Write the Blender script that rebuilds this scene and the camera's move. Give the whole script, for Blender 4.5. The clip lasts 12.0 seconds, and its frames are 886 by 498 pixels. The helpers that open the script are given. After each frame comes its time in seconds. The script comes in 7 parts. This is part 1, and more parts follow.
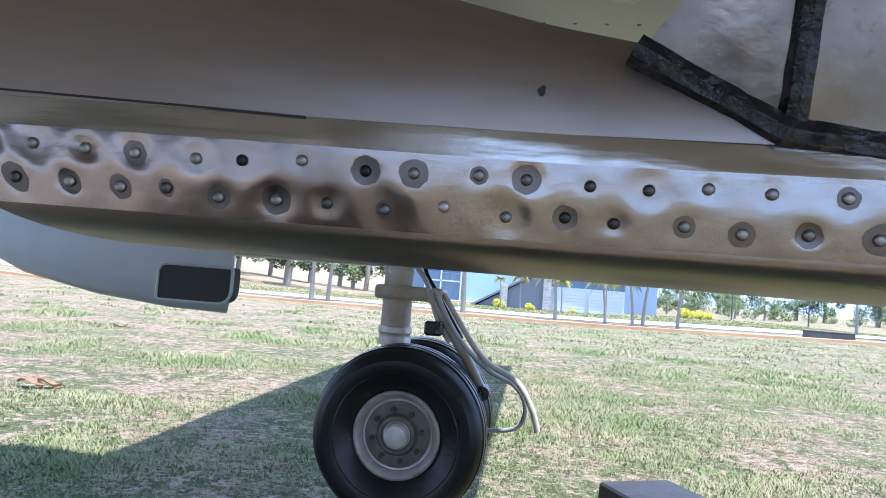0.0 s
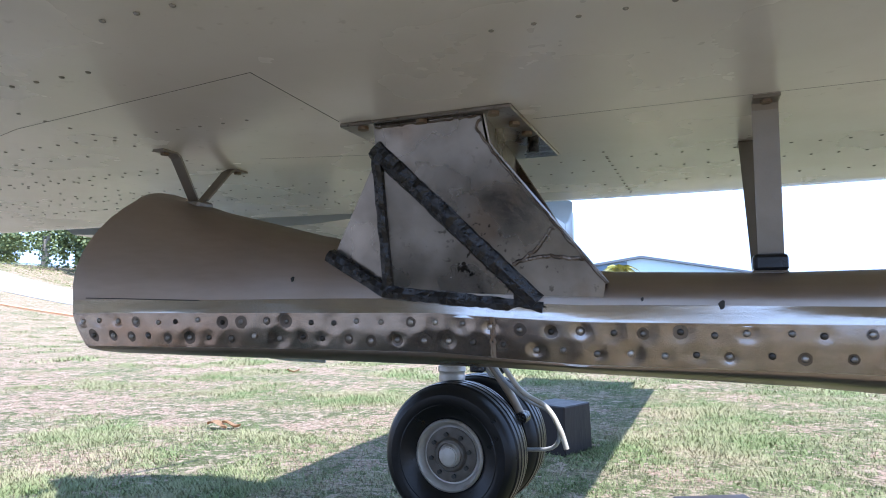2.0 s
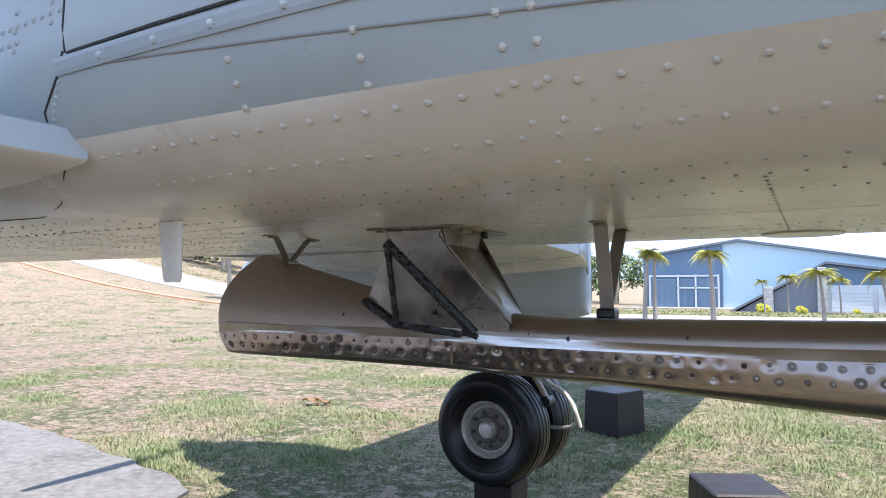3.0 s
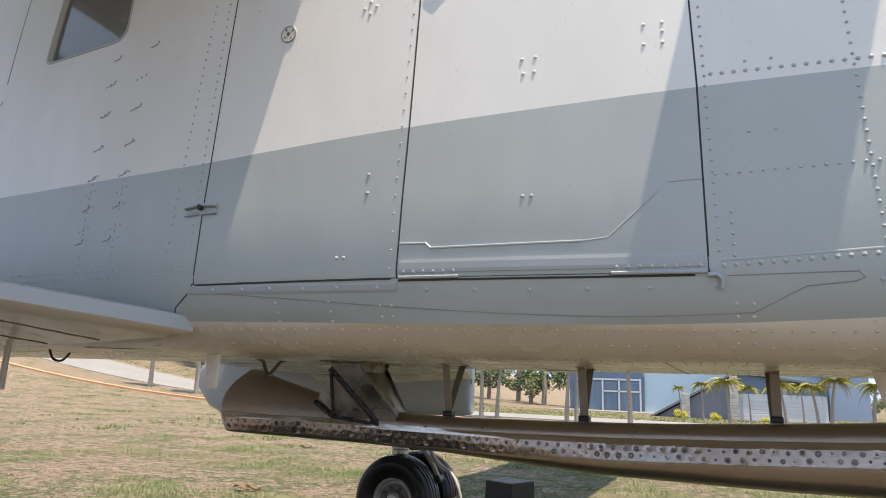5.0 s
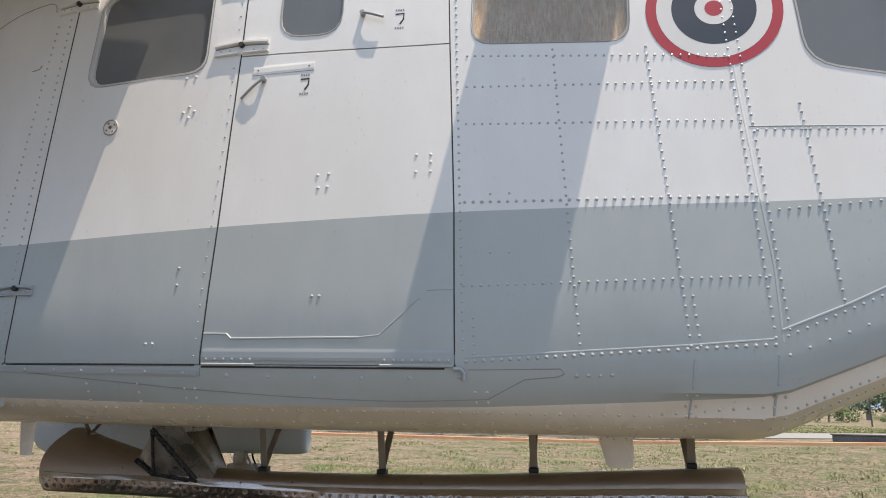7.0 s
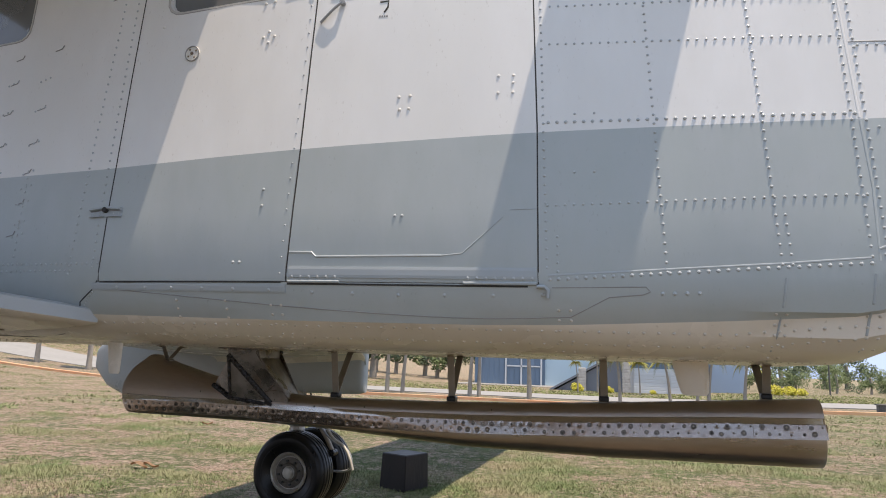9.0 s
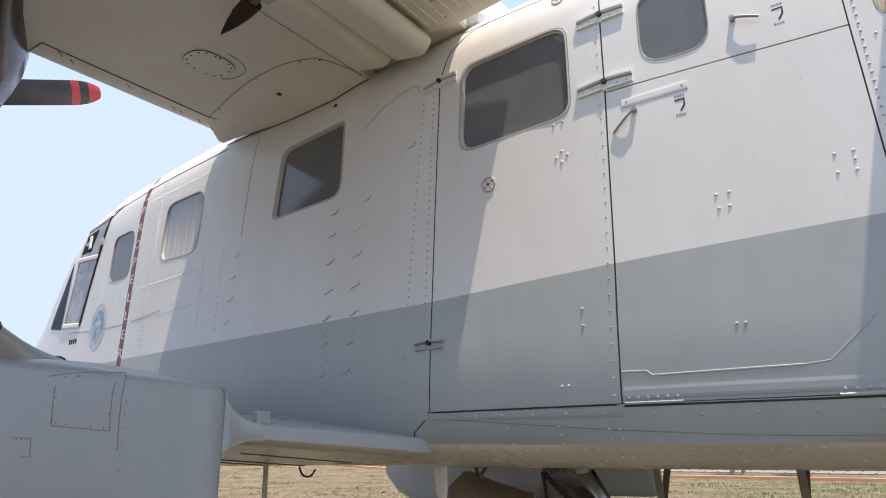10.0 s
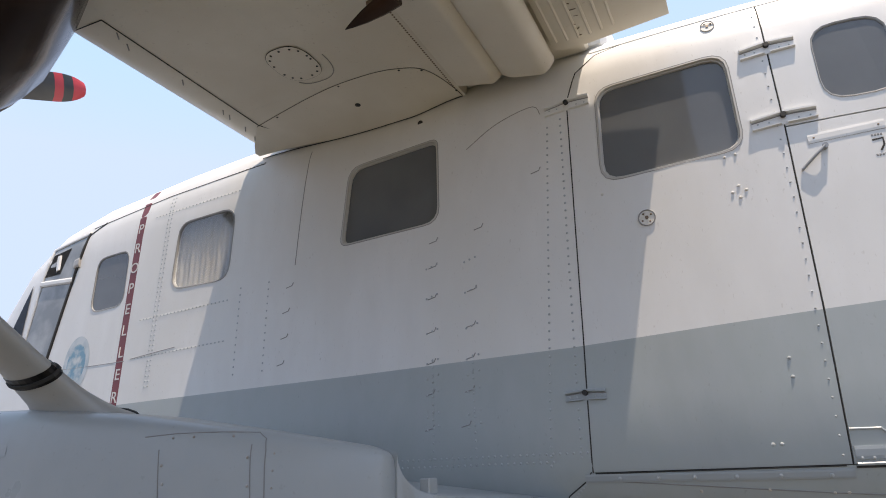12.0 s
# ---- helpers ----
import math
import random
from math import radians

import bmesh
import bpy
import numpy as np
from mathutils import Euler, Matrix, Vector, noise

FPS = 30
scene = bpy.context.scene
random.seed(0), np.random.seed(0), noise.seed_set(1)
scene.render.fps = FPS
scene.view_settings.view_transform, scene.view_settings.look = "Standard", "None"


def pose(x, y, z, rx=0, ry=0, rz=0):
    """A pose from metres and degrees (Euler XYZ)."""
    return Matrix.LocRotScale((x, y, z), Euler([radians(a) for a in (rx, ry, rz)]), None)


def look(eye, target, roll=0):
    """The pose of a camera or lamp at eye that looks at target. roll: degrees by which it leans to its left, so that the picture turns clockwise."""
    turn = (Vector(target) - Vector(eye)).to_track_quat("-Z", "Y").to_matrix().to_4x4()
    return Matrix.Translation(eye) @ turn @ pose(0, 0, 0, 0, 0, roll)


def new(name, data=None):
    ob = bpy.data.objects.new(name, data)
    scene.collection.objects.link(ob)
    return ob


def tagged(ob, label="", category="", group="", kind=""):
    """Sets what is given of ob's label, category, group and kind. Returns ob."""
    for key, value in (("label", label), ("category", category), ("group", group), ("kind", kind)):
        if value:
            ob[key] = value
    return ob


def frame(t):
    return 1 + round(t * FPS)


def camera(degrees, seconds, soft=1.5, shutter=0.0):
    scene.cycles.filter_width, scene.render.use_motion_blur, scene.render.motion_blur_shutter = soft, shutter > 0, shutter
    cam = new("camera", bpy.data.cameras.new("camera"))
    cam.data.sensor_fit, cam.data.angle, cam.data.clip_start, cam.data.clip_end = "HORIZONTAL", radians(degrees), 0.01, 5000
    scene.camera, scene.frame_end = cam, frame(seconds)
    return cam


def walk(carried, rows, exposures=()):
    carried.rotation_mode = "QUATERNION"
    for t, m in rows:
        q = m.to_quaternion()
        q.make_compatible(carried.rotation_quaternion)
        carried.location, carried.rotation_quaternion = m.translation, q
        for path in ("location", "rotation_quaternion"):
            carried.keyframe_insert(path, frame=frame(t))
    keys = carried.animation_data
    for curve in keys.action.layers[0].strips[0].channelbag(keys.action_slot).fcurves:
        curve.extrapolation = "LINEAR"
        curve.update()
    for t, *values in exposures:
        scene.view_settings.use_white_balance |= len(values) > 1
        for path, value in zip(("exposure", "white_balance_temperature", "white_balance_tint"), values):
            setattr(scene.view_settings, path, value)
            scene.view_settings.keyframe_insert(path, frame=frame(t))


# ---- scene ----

import collections
import itertools

cam = camera(68.0, 12.0, 1.0)
ROWS = [
    (0.0, 0.175, -0.235, 0.946, 7.71, 3.08, -4.48),
    (0.5, 0.346, -0.276, 0.948, 13.59, 7.50, -9.32),
    (1.0, 0.480, -0.370, 0.978, 20.03, 8.28, -3.31),
    (1.5, 0.591, -0.466, 1.009, 23.12, 5.96, -0.15),
    (2.0, 0.641, -0.547, 1.023, 21.93, 5.01, 0.19),
    (2.5, 0.780, -0.718, 1.058, 23.24, 3.35, 0.64),
    (3.0, 1.023, -0.955, 1.107, 29.60, 3.57, -0.03),
    (3.2, 1.105, -1.047, 1.155, 31.34, 4.10, -0.73),
    (4.8, 1.565, -1.789, 1.168, 29.00, 12.95, -2.47),
    (5.0, 1.571, -1.844, 1.152, 23.64, 11.83, -2.10),
    (5.5, 1.687, -2.013, 1.208, 17.99, 11.59, -2.21),
    (6.0, 1.889, -2.101, 1.222, 13.82, 11.19, -4.33),
    (6.5, 2.028, -2.048, 1.344, 15.11, 11.41, -3.44),
    (7.0, 1.878, -2.073, 1.314, 12.93, 13.00, -0.88),
    (7.2, 1.988, -1.997, 1.279, 15.20, 12.15, -1.34),
    (8.8, 1.807, -2.126, 1.153, 11.15, 9.98, -1.44),
    (9.0, 1.755, -2.088, 1.190, 15.78, 9.98, -2.03),
    (9.5, 1.643, -2.058, 1.211, 29.86, 12.75, -0.51),
    (10.0, 1.489, -2.193, 1.312, 35.56, 16.29, 0.83),
    (10.5, 1.414, -2.285, 1.338, 35.89, 17.29, 1.83),
    (11.0, 1.267, -2.310, 1.346, 34.91, 18.76, 1.82),
    (11.5, 0.990, -2.324, 1.394, 32.61, 19.63, 2.97),
    (12.0, 0.677, -2.393, 1.412, 25.53, 18.84, 1.97),
]
EXPO = [(0.0, 3.25, 6050, 13), (0.5, 3.25, 6050, 13), (1.0, 3.28, 6050, 13), (1.5, 3.34, 6050, 13), (2.0, 3.24, 6050, 14), (2.4, 3.18, 6100, 14), (3.2, 2.92, 6900, 15), (4.8, 2.42, 8200, 15), (6.5, 2.18, 8100, 15), (9.5, 2.16, 8100, 17), (12.0, 2.08, 8000, 17)]
walk(cam, [(t, pose(x, y, z, 90 + pitch, roll, yaw)) for t, x, y, z, yaw, pitch, roll in ROWS], EXPO)

# ---- light ----
SUN = Vector((0.225, -0.074, 1.0)).normalized()
world = bpy.data.worlds.new("sky")
scene.world = world
world.use_nodes = True
wn = world.node_tree
sky = wn.nodes.new("ShaderNodeTexSky")
sky.sky_type, sky.sun_disc = "NISHITA", False
sky.sun_elevation = math.asin(SUN.z)
sky.sun_rotation = math.atan2(SUN.x, SUN.y)
sky.air_density, sky.dust_density, sky.ozone_density = 1.0, 0.1, 3.5
sky.altitude = 2200
haze = wn.nodes.new("ShaderNodeMix")
haze.data_type, haze.blend_type = "RGBA", "DARKEN"
haze.inputs["Factor"].default_value = 1.0
haze.inputs["B"].default_value = (0.92, 1.32, 2.08, 1)
veil = wn.nodes.new("ShaderNodeMix")
veil.data_type, veil.blend_type = "RGBA", "LIGHTEN"
veil.inputs["Factor"].default_value = 1.0
veil.inputs["B"].default_value = (0.78, 1.2, 1.95, 1)
wn.links.new(sky.outputs[0], veil.inputs["A"])
wn.links.new(veil.outputs["Result"], haze.inputs["A"])
wn.links.new(haze.outputs["Result"], wn.nodes["Background"].inputs[0])
wn.nodes["Background"].inputs[1].default_value = 0.15
sun_data = bpy.data.lights.new("sun", "SUN")
sun_data.energy, sun_data.angle, sun_data.color = 1.5, radians(0.5), (1.0, 0.965, 0.91)
sun_ob = new("sun", sun_data)
sun_ob.matrix_basis = look(SUN * 30, (0, 0, 0))

# ---- materials ----
def mat(name, color=(0.8, 0.8, 0.8), rough=0.5, metal=0.0, spots=None, spot_scale=3.0, spot_amount=0.5, grain=None, grain_scale=60.0,
        bump=0.0, bump_scale=40.0, stretch=(1, 1, 1), rough_var=0.0, coat=0.0, transmission=0.0, alpha=1.0, rand=0.0, speck=None, speck_scale=90.0):
    """A procedural surface: base colour, large stains, fine grain, relief and uneven gloss."""
    m = bpy.data.materials.new(name)
    m.use_nodes = True
    nt = m.node_tree
    b = nt.nodes["Principled BSDF"]
    b.inputs["Roughness"].default_value, b.inputs["Metallic"].default_value = rough, metal
    b.inputs["Coat Weight"].default_value, b.inputs["Transmission Weight"].default_value = coat, transmission
    co = nt.nodes.new("ShaderNodeTexCoord")
    mp = nt.nodes.new("ShaderNodeMapping")
    mp.inputs["Scale"].default_value = stretch
    nt.links.new(co.outputs["Object"], mp.inputs["Vector"])

    def noise_node(scale, detail=4.0):
        n = nt.nodes.new("ShaderNodeTexNoise")
        n.inputs["Scale"].default_value, n.inputs["Detail"].default_value = scale, detail
        nt.links.new(mp.outputs["Vector"], n.inputs["Vector"])
        return n

    def ramp(src, lo, hi):
        r = nt.nodes.new("ShaderNodeMapRange")
        r.inputs["From Min"].default_value, r.inputs["From Max"].default_value = lo, hi
        nt.links.new(src, r.inputs["Value"])
        return r.outputs["Result"]

    def mix(fac, a, c, amount=1.0):
        x = nt.nodes.new("ShaderNodeMix")
        x.data_type = "RGBA"
        k = nt.nodes.new("ShaderNodeMath")
        k.operation = "MULTIPLY"
        k.inputs[1].default_value = amount
        nt.links.new(fac, k.inputs[0])
        nt.links.new(k.outputs[0], x.inputs["Factor"])
        for sock, v in ((x.inputs["A"], a), (x.inputs["B"], c)):
            if isinstance(v, tuple):
                sock.default_value = (*v, 1)
            else:
                nt.links.new(v, sock)
        return x.outputs["Result"]

    col = tuple(color)
    if rand:
        info = nt.nodes.new("ShaderNodeObjectInfo")
        col = mix(info.outputs["Random"], col, tuple(c * (1 - rand) for c in color))
    if spots:
        col = mix(ramp(noise_node(spot_scale, 6.0).outputs["Fac"], 0.42, 0.66), col, tuple(spots), spot_amount)
    if grain:
        col = mix(ramp(noise_node(grain_scale, 3.0).outputs["Fac"], 0.35, 0.7), col, tuple(grain), 0.6)
    if speck:
        near = noise_node(speck_scale, 2.0)
        wide = ramp(noise_node(speck_scale / 14, 3.0).outputs["Fac"], 0.42, 0.60)
        k = nt.nodes.new("ShaderNodeMath")
        k.operation = "MULTIPLY"
        nt.links.new(ramp(near.outputs["Fac"], 0.66, 0.76), k.inputs[0])
        nt.links.new(wide, k.inputs[1])
        col = mix(k.outputs[0], col, tuple(speck), 0.32)
    if isinstance(col, tuple):
        b.inputs["Base Color"].default_value = (*col, 1)
    else:
        nt.links.new(col, b.inputs["Base Color"])
    if rough_var:
        r = nt.nodes.new("ShaderNodeMapRange")
        r.inputs["To Min"].default_value, r.inputs["To Max"].default_value = max(0.02, rough - rough_var), min(1, rough + rough_var)
        nt.links.new(noise_node(spot_scale * 2.3, 5.0).outputs["Fac"], r.inputs["Value"])
        nt.links.new(r.outputs["Result"], b.inputs["Roughness"])
    if bump:
        bp = nt.nodes.new("ShaderNodeBump")
        bp.inputs["Strength"].default_value, bp.inputs["Distance"].default_value = 1.0, bump
        nt.links.new(noise_node(bump_scale, 5.0).outputs["Fac"], bp.inputs["Height"])
        nt.links.new(bp.outputs["Normal"], b.inputs["Normal"])
    return m


WHITE = mat("aircraft_white_paint", (0.755, 0.76, 0.745), 0.38, spots=(0.675, 0.665, 0.62), spot_scale=1.5, spot_amount=0.6, grain=(0.70, 0.70, 0.68), grain_scale=8, stretch=(1.8, 1.8, 0.7), bump=0.004, bump_scale=2.2, rough_var=0.1, speck=(0.36, 0.33, 0.28))
GREY = mat("aircraft_grey_paint", (0.385, 0.428, 0.42), 0.34, spots=(0.335, 0.372, 0.378), spot_scale=1.8, grain=(0.405, 0.44, 0.445), grain_scale=10, stretch=(1.8, 1.8, 0.7), bump=0.004, bump_scale=2.2, rough_var=0.1, speck=(0.20, 0.20, 0.19))
BELLY = mat("aircraft_cream_paint", (0.80, 0.76, 0.695), 0.26, spots=(0.66, 0.585, 0.49), spot_scale=2.5, spot_amount=0.65, grain=(0.74, 0.70, 0.62), grain_scale=14, bump=0.0012, bump_scale=8, rough_var=0.12, speck=(0.34, 0.28, 0.21))
WINGUNDER = mat("wing_cream_paint", (0.74, 0.70, 0.615), 0.42, spots=(0.62, 0.56, 0.46), spot_scale=2.2, spot_amount=0.7, grain=(0.69, 0.65, 0.56), grain_scale=12, bump=0.001, bump_scale=7, rough_var=0.1, speck=(0.33, 0.26, 0.19))
PODGREY = mat("pod_grey_paint", (0.385, 0.42, 0.43), 0.3, spots=(0.335, 0.365, 0.375), spot_scale=2.2, grain=(0.405, 0.435, 0.44), grain_scale=12, bump=0.002, bump_scale=4, rough_var=0.08, speck=(0.25, 0.25, 0.24))
STRUT = mat("strut_grey_paint", (0.43, 0.43, 0.41), 0.35, spots=(0.37, 0.365, 0.34), spot_scale=3, bump=0.001, bump_scale=6, rough_var=0.08, speck=(0.25, 0.23, 0.2))
# Near-black for joints and small parts, and for shade put into openings.
SEAM_SHADE = mat("dark_gap_and_opening_shade", (0.035, 0.034, 0.032), 0.8)
SEALANT = mat("grey_sealant", (0.30, 0.31, 0.31), 0.6)
RIVETG = mat("painted_rivet", (0.42, 0.45, 0.455), 0.30)
RIVETB = mat("cream_rivet", (0.68, 0.66, 0.61), 0.30)
RIVETROLL = mat("dull_cream_rivet", (0.57, 0.53, 0.465), 0.5, spots=(0.42, 0.37, 0.30), spot_scale=12)
GRIMY = mat("grimy_belly_rivet", (0.36, 0.33, 0.28), 0.5, rand=0.5)
RED = mat("dark_red_paint", (0.20, 0.028, 0.03), 0.4, spots=(0.16, 0.03, 0.03))
LETTER = mat("white_letter_paint", (0.66, 0.63, 0.6), 0.5)
ROUND_RED = mat("roundel_red", (0.42, 0.03, 0.045), 0.4)
ROUND_WHITE = mat("roundel_white", (0.68, 0.68, 0.66), 0.4)
ROUND_BLUE = mat("roundel_navy", (0.02, 0.035, 0.055), 0.4)
CLEAR = mat("clear_cabin_acrylic", (0.85, 0.87, 0.88), 0.05, transmission=0.97, spots=(0.8, 0.8, 0.78), spot_scale=5)
GLASS = mat("tinted_cabin_acrylic", (0.30, 0.32, 0.33), 0.08, transmission=0.55, spots=(0.22, 0.23, 0.24), spot_scale=4)
LIP = mat("window_lip_paint", (0.50, 0.49, 0.46), 0.45, spots=(0.40, 0.385, 0.36), spot_scale=6)
WINRIM = mat("grey_window_rim", (0.36, 0.36, 0.35), 0.5, spots=(0.27, 0.265, 0.25), spot_scale=8)
FRAMEW = mat("window_seal", (0.25, 0.25, 0.245), 0.5, spots=(0.35, 0.34, 0.32))
CABIN = mat("cabin_lining", (0.16, 0.155, 0.15), 0.8, spots=(0.12, 0.12, 0.12))
CURTAIN = mat("pale_curtain", (0.42, 0.41, 0.38), 0.9, grain=(0.32, 0.30, 0.26), grain_scale=30, stretch=(4, 4, 0.4))
STRAW = mat("golden_brown_curtain", (0.74, 0.52, 0.30), 0.9, spots=(0.86, 0.72, 0.52), spot_scale=24, grain=(0.40, 0.23, 0.11), grain_scale=80, stretch=(2.5, 2.5, 0.5))
# The copper spots paint in the orange soil that the band reflects.
STEEL = mat("polished_stainless_sheet", (0.60, 0.55, 0.51), 0.20, 1.0, spots=(0.55, 0.40, 0.31), spot_scale=6, spot_amount=0.8, grain=(0.42, 0.37, 0.335), grain_scale=70, stretch=(0.7, 1.6, 1.6), bump=0.0008, bump_scale=16, rough_var=0.10)
# Darker steel that imitates the dark reflections in the rivet dents.
DENT_REFLECT = mat("dent_reflection_steel", (0.17, 0.145, 0.125), 0.30, 1.0, spots=(0.09, 0.078, 0.068), spot_scale=70, rough_var=0.08, rand=0.4)
STEEL_BRIGHT = mat("bright_stainless_shoulder", (0.80, 0.77, 0.73), 0.16, 1.0, spots=(0.70, 0.64, 0.58), spot_scale=6, grain=(0.72, 0.68, 0.63), grain_scale=50, stretch=(0.35, 2, 2), bump=0.001, bump_scale=12, rough_var=0.06)
STEEL_KEEL = mat("brown_stainless_keel", (0.60, 0.53, 0.47), 0.30, 1.0, spots=(0.46, 0.40, 0.34), spot_scale=5, grain=(0.52, 0.46, 0.40), grain_scale=60, stretch=(0.35, 2, 2), bump=0.0006, bump_scale=18, rough_var=0.08)
STEEL_MATT = mat("brushed_stainless_sheet", (0.62, 0.545, 0.485), 0.42, 1.0, spots=(0.50, 0.425, 0.365), spot_scale=4, grain=(0.55, 0.475, 0.41), grain_scale=70, stretch=(0.3, 2, 2), bump=0.0006, bump_scale=18, rough_var=0.1)
WELD = mat("blackened_weld_iron", (0.010, 0.011, 0.014), 0.27, 0.3, spots=(0.016, 0.016, 0.019), spot_scale=20, grain=(0.030, 0.028, 0.026), grain_scale=140, bump=0.005, bump_scale=70, rough_var=0.15, speck=(0.30, 0.28, 0.25), speck_scale=75)
BEAD = mat("scorched_weld_bead", (0.14, 0.115, 0.095), 0.42, 0.8, spots=(0.26, 0.23, 0.2), spot_scale=60, spot_amount=0.7)
STRAP = mat("grey_strap_metal", (0.27, 0.245, 0.215), 0.5, 0.6, spots=(0.18, 0.15, 0.12), spot_scale=12, bump=0.0006, bump_scale=60)
RUSTBOLT = mat("rusty_bolt", (0.20, 0.14, 0.095), 0.6, 0.5, spots=(0.30, 0.26, 0.2), spot_scale=60)
RUBBERBLK = mat("black_rubber", (0.005, 0.005, 0.006), 0.32, spots=(0.014, 0.0135, 0.013), spot_scale=9, spot_amount=0.6, bump=0.0006, bump_scale=90, rough_var=0.12)
RUBBERBLK.node_tree.nodes["Principled BSDF"].inputs["Specular IOR Level"].default_value = 0.32
RIM = mat("wheel_rim_metal", (0.50, 0.475, 0.44), 0.45, 0.5, spots=(0.20, 0.16, 0.125), spot_scale=18, bump=0.0008, bump_scale=60)
HUB = mat("grimy_hub_metal", (0.10, 0.088, 0.075), 0.55, 0.5, spots=(0.19, 0.17, 0.145), spot_scale=30, bump=0.0008, bump_scale=70)
GEARPAINT = mat("gear_leg_paint", (0.44, 0.41, 0.355), 0.45, spots=(0.27, 0.20, 0.14), spot_scale=9, spot_amount=0.8, bump=0.0008, bump_scale=50)
HOSE = mat("grey_hose", (0.30, 0.31, 0.32), 0.4, 0.2)
BLACKBOX = mat("black_painted_block", (0.010, 0.007, 0.007), 0.5, spots=(0.028, 0.017, 0.014), spot_scale=5, grain=(0.016, 0.011, 0.010), grain_scale=40, stretch=(1, 1, 0.4), bump=0.002, bump_scale=25, rough_var=0.15)
BLACKBOX.node_tree.nodes["Principled BSDF"].inputs["Specular IOR Level"].default_value = 0.3
# Brown base and spots imitate glossy reflections on a black nacelle.
NACELLE = mat("nacelle_painted_reflections", (0.034, 0.021, 0.017), 0.20, 0.0, spots=(0.085, 0.045, 0.028), spot_scale=3.5, bump=0.001, bump_scale=8, rough_var=0.1)
NACELLE.node_tree.nodes["Principled BSDF"].inputs["Specular IOR Level"].default_value = 0.12
PROPBLK = mat("black_propeller", (0.02, 0.022, 0.022), 0.4, spots=(0.04, 0.04, 0.035), spot_scale=12)
PROPRED = mat("red_propeller_band", (0.45, 0.03, 0.04), 0.4)
ASPHALT = mat("pale_road", (0.21, 0.205, 0.195), 0.85, spots=(0.165, 0.16, 0.15), spot_scale=0.4, grain=(0.245, 0.24, 0.23), grain_scale=3, bump=0.004, bump_scale=12)
KERB = mat("orange_kerb_paint", (0.56, 0.25, 0.12), 0.7, spots=(0.60, 0.46, 0.26), spot_scale=0.5, grain=(0.58, 0.36, 0.22), grain_scale=4)
CONCRETE = mat("old_concrete", (0.105, 0.10, 0.095), 0.92, spots=(0.06, 0.057, 0.053), spot_scale=2.6, spot_amount=0.85, grain=(0.19, 0.18, 0.17), grain_scale=22, bump=0.012, bump_scale=26, speck=(0.30, 0.28, 0.26), speck_scale=40)
HBLUE = mat("blue_grey_cladding", (0.10, 0.17, 0.25), 0.5, spots=(0.13, 0.2, 0.28), spot_scale=0.3)
HLIGHT = mat("light_hangar_cladding", (0.48, 0.62, 0.68), 0.5, spots=(0.44, 0.58, 0.64), spot_scale=0.3)
HGREY = mat("dark_grey_cladding", (0.15, 0.17, 0.20), 0.6, spots=(0.18, 0.2, 0.23), spot_scale=0.3)
HWHITE = mat("pale_roller_door", (0.55, 0.58, 0.6), 0.5, spots=(0.5, 0.53, 0.55), spot_scale=0.4)
HPANEL = mat("blue_sheet_door", (0.13, 0.20, 0.28), 0.5, spots=(0.20, 0.27, 0.34), spot_scale=0.5, grain=(0.10, 0.16, 0.23), grain_scale=2, stretch=(1, 1, 0.2))
TOWERBLUE = mat("blue_tower_render", (0.24, 0.33, 0.45), 0.7, spots=(0.28, 0.37, 0.48), spot_scale=0.4)
STONE = mat("pale_stone_cladding", (0.45, 0.44, 0.42), 0.8, spots=(0.22, 0.21, 0.2), spot_scale=3)
BARK = mat("grey_palm_bark", (0.30, 0.27, 0.23), 0.9, spots=(0.2, 0.18, 0.15), spot_scale=4, bump=0.01, bump_scale=20)
FROND = mat("yellow_green_frond", (0.20, 0.21, 0.035), 0.6, spots=(0.34, 0.28, 0.04), spot_scale=3)
ROUGHGRASS = mat("rough_field_grass", (0.19, 0.225, 0.08), 0.8, spots=(0.28, 0.26, 0.12), spot_scale=0.5, grain=(0.17, 0.19, 0.07), grain_scale=3)
LEAF = mat("tree_leaf", (0.075, 0.11, 0.035), 0.7, spots=(0.13, 0.16, 0.05), spot_scale=0.5)
LEAFDARK = mat("dark_tree_leaf", (0.055, 0.085, 0.04), 0.7, spots=(0.09, 0.12, 0.05), spot_scale=0.5)
YELLOWLEAF = mat("yellow_shrub_leaf", (0.42, 0.38, 0.03), 0.7, spots=(0.30, 0.33, 0.04), spot_scale=1.5)
DRYLEAF = mat("dry_fallen_leaf", (0.30, 0.18, 0.10), 0.8, spots=(0.44, 0.32, 0.22), spot_scale=14, bump=0.002, bump_scale=60)
POLE = mat("dark_pole", (0.09, 0.085, 0.08), 0.7)
BLADE = mat("grass_blade", (0.105, 0.158, 0.048), 0.7, spots=(0.30, 0.255, 0.165), spot_scale=1.3, spot_amount=0.95, grain=(0.22, 0.225, 0.11), grain_scale=9)


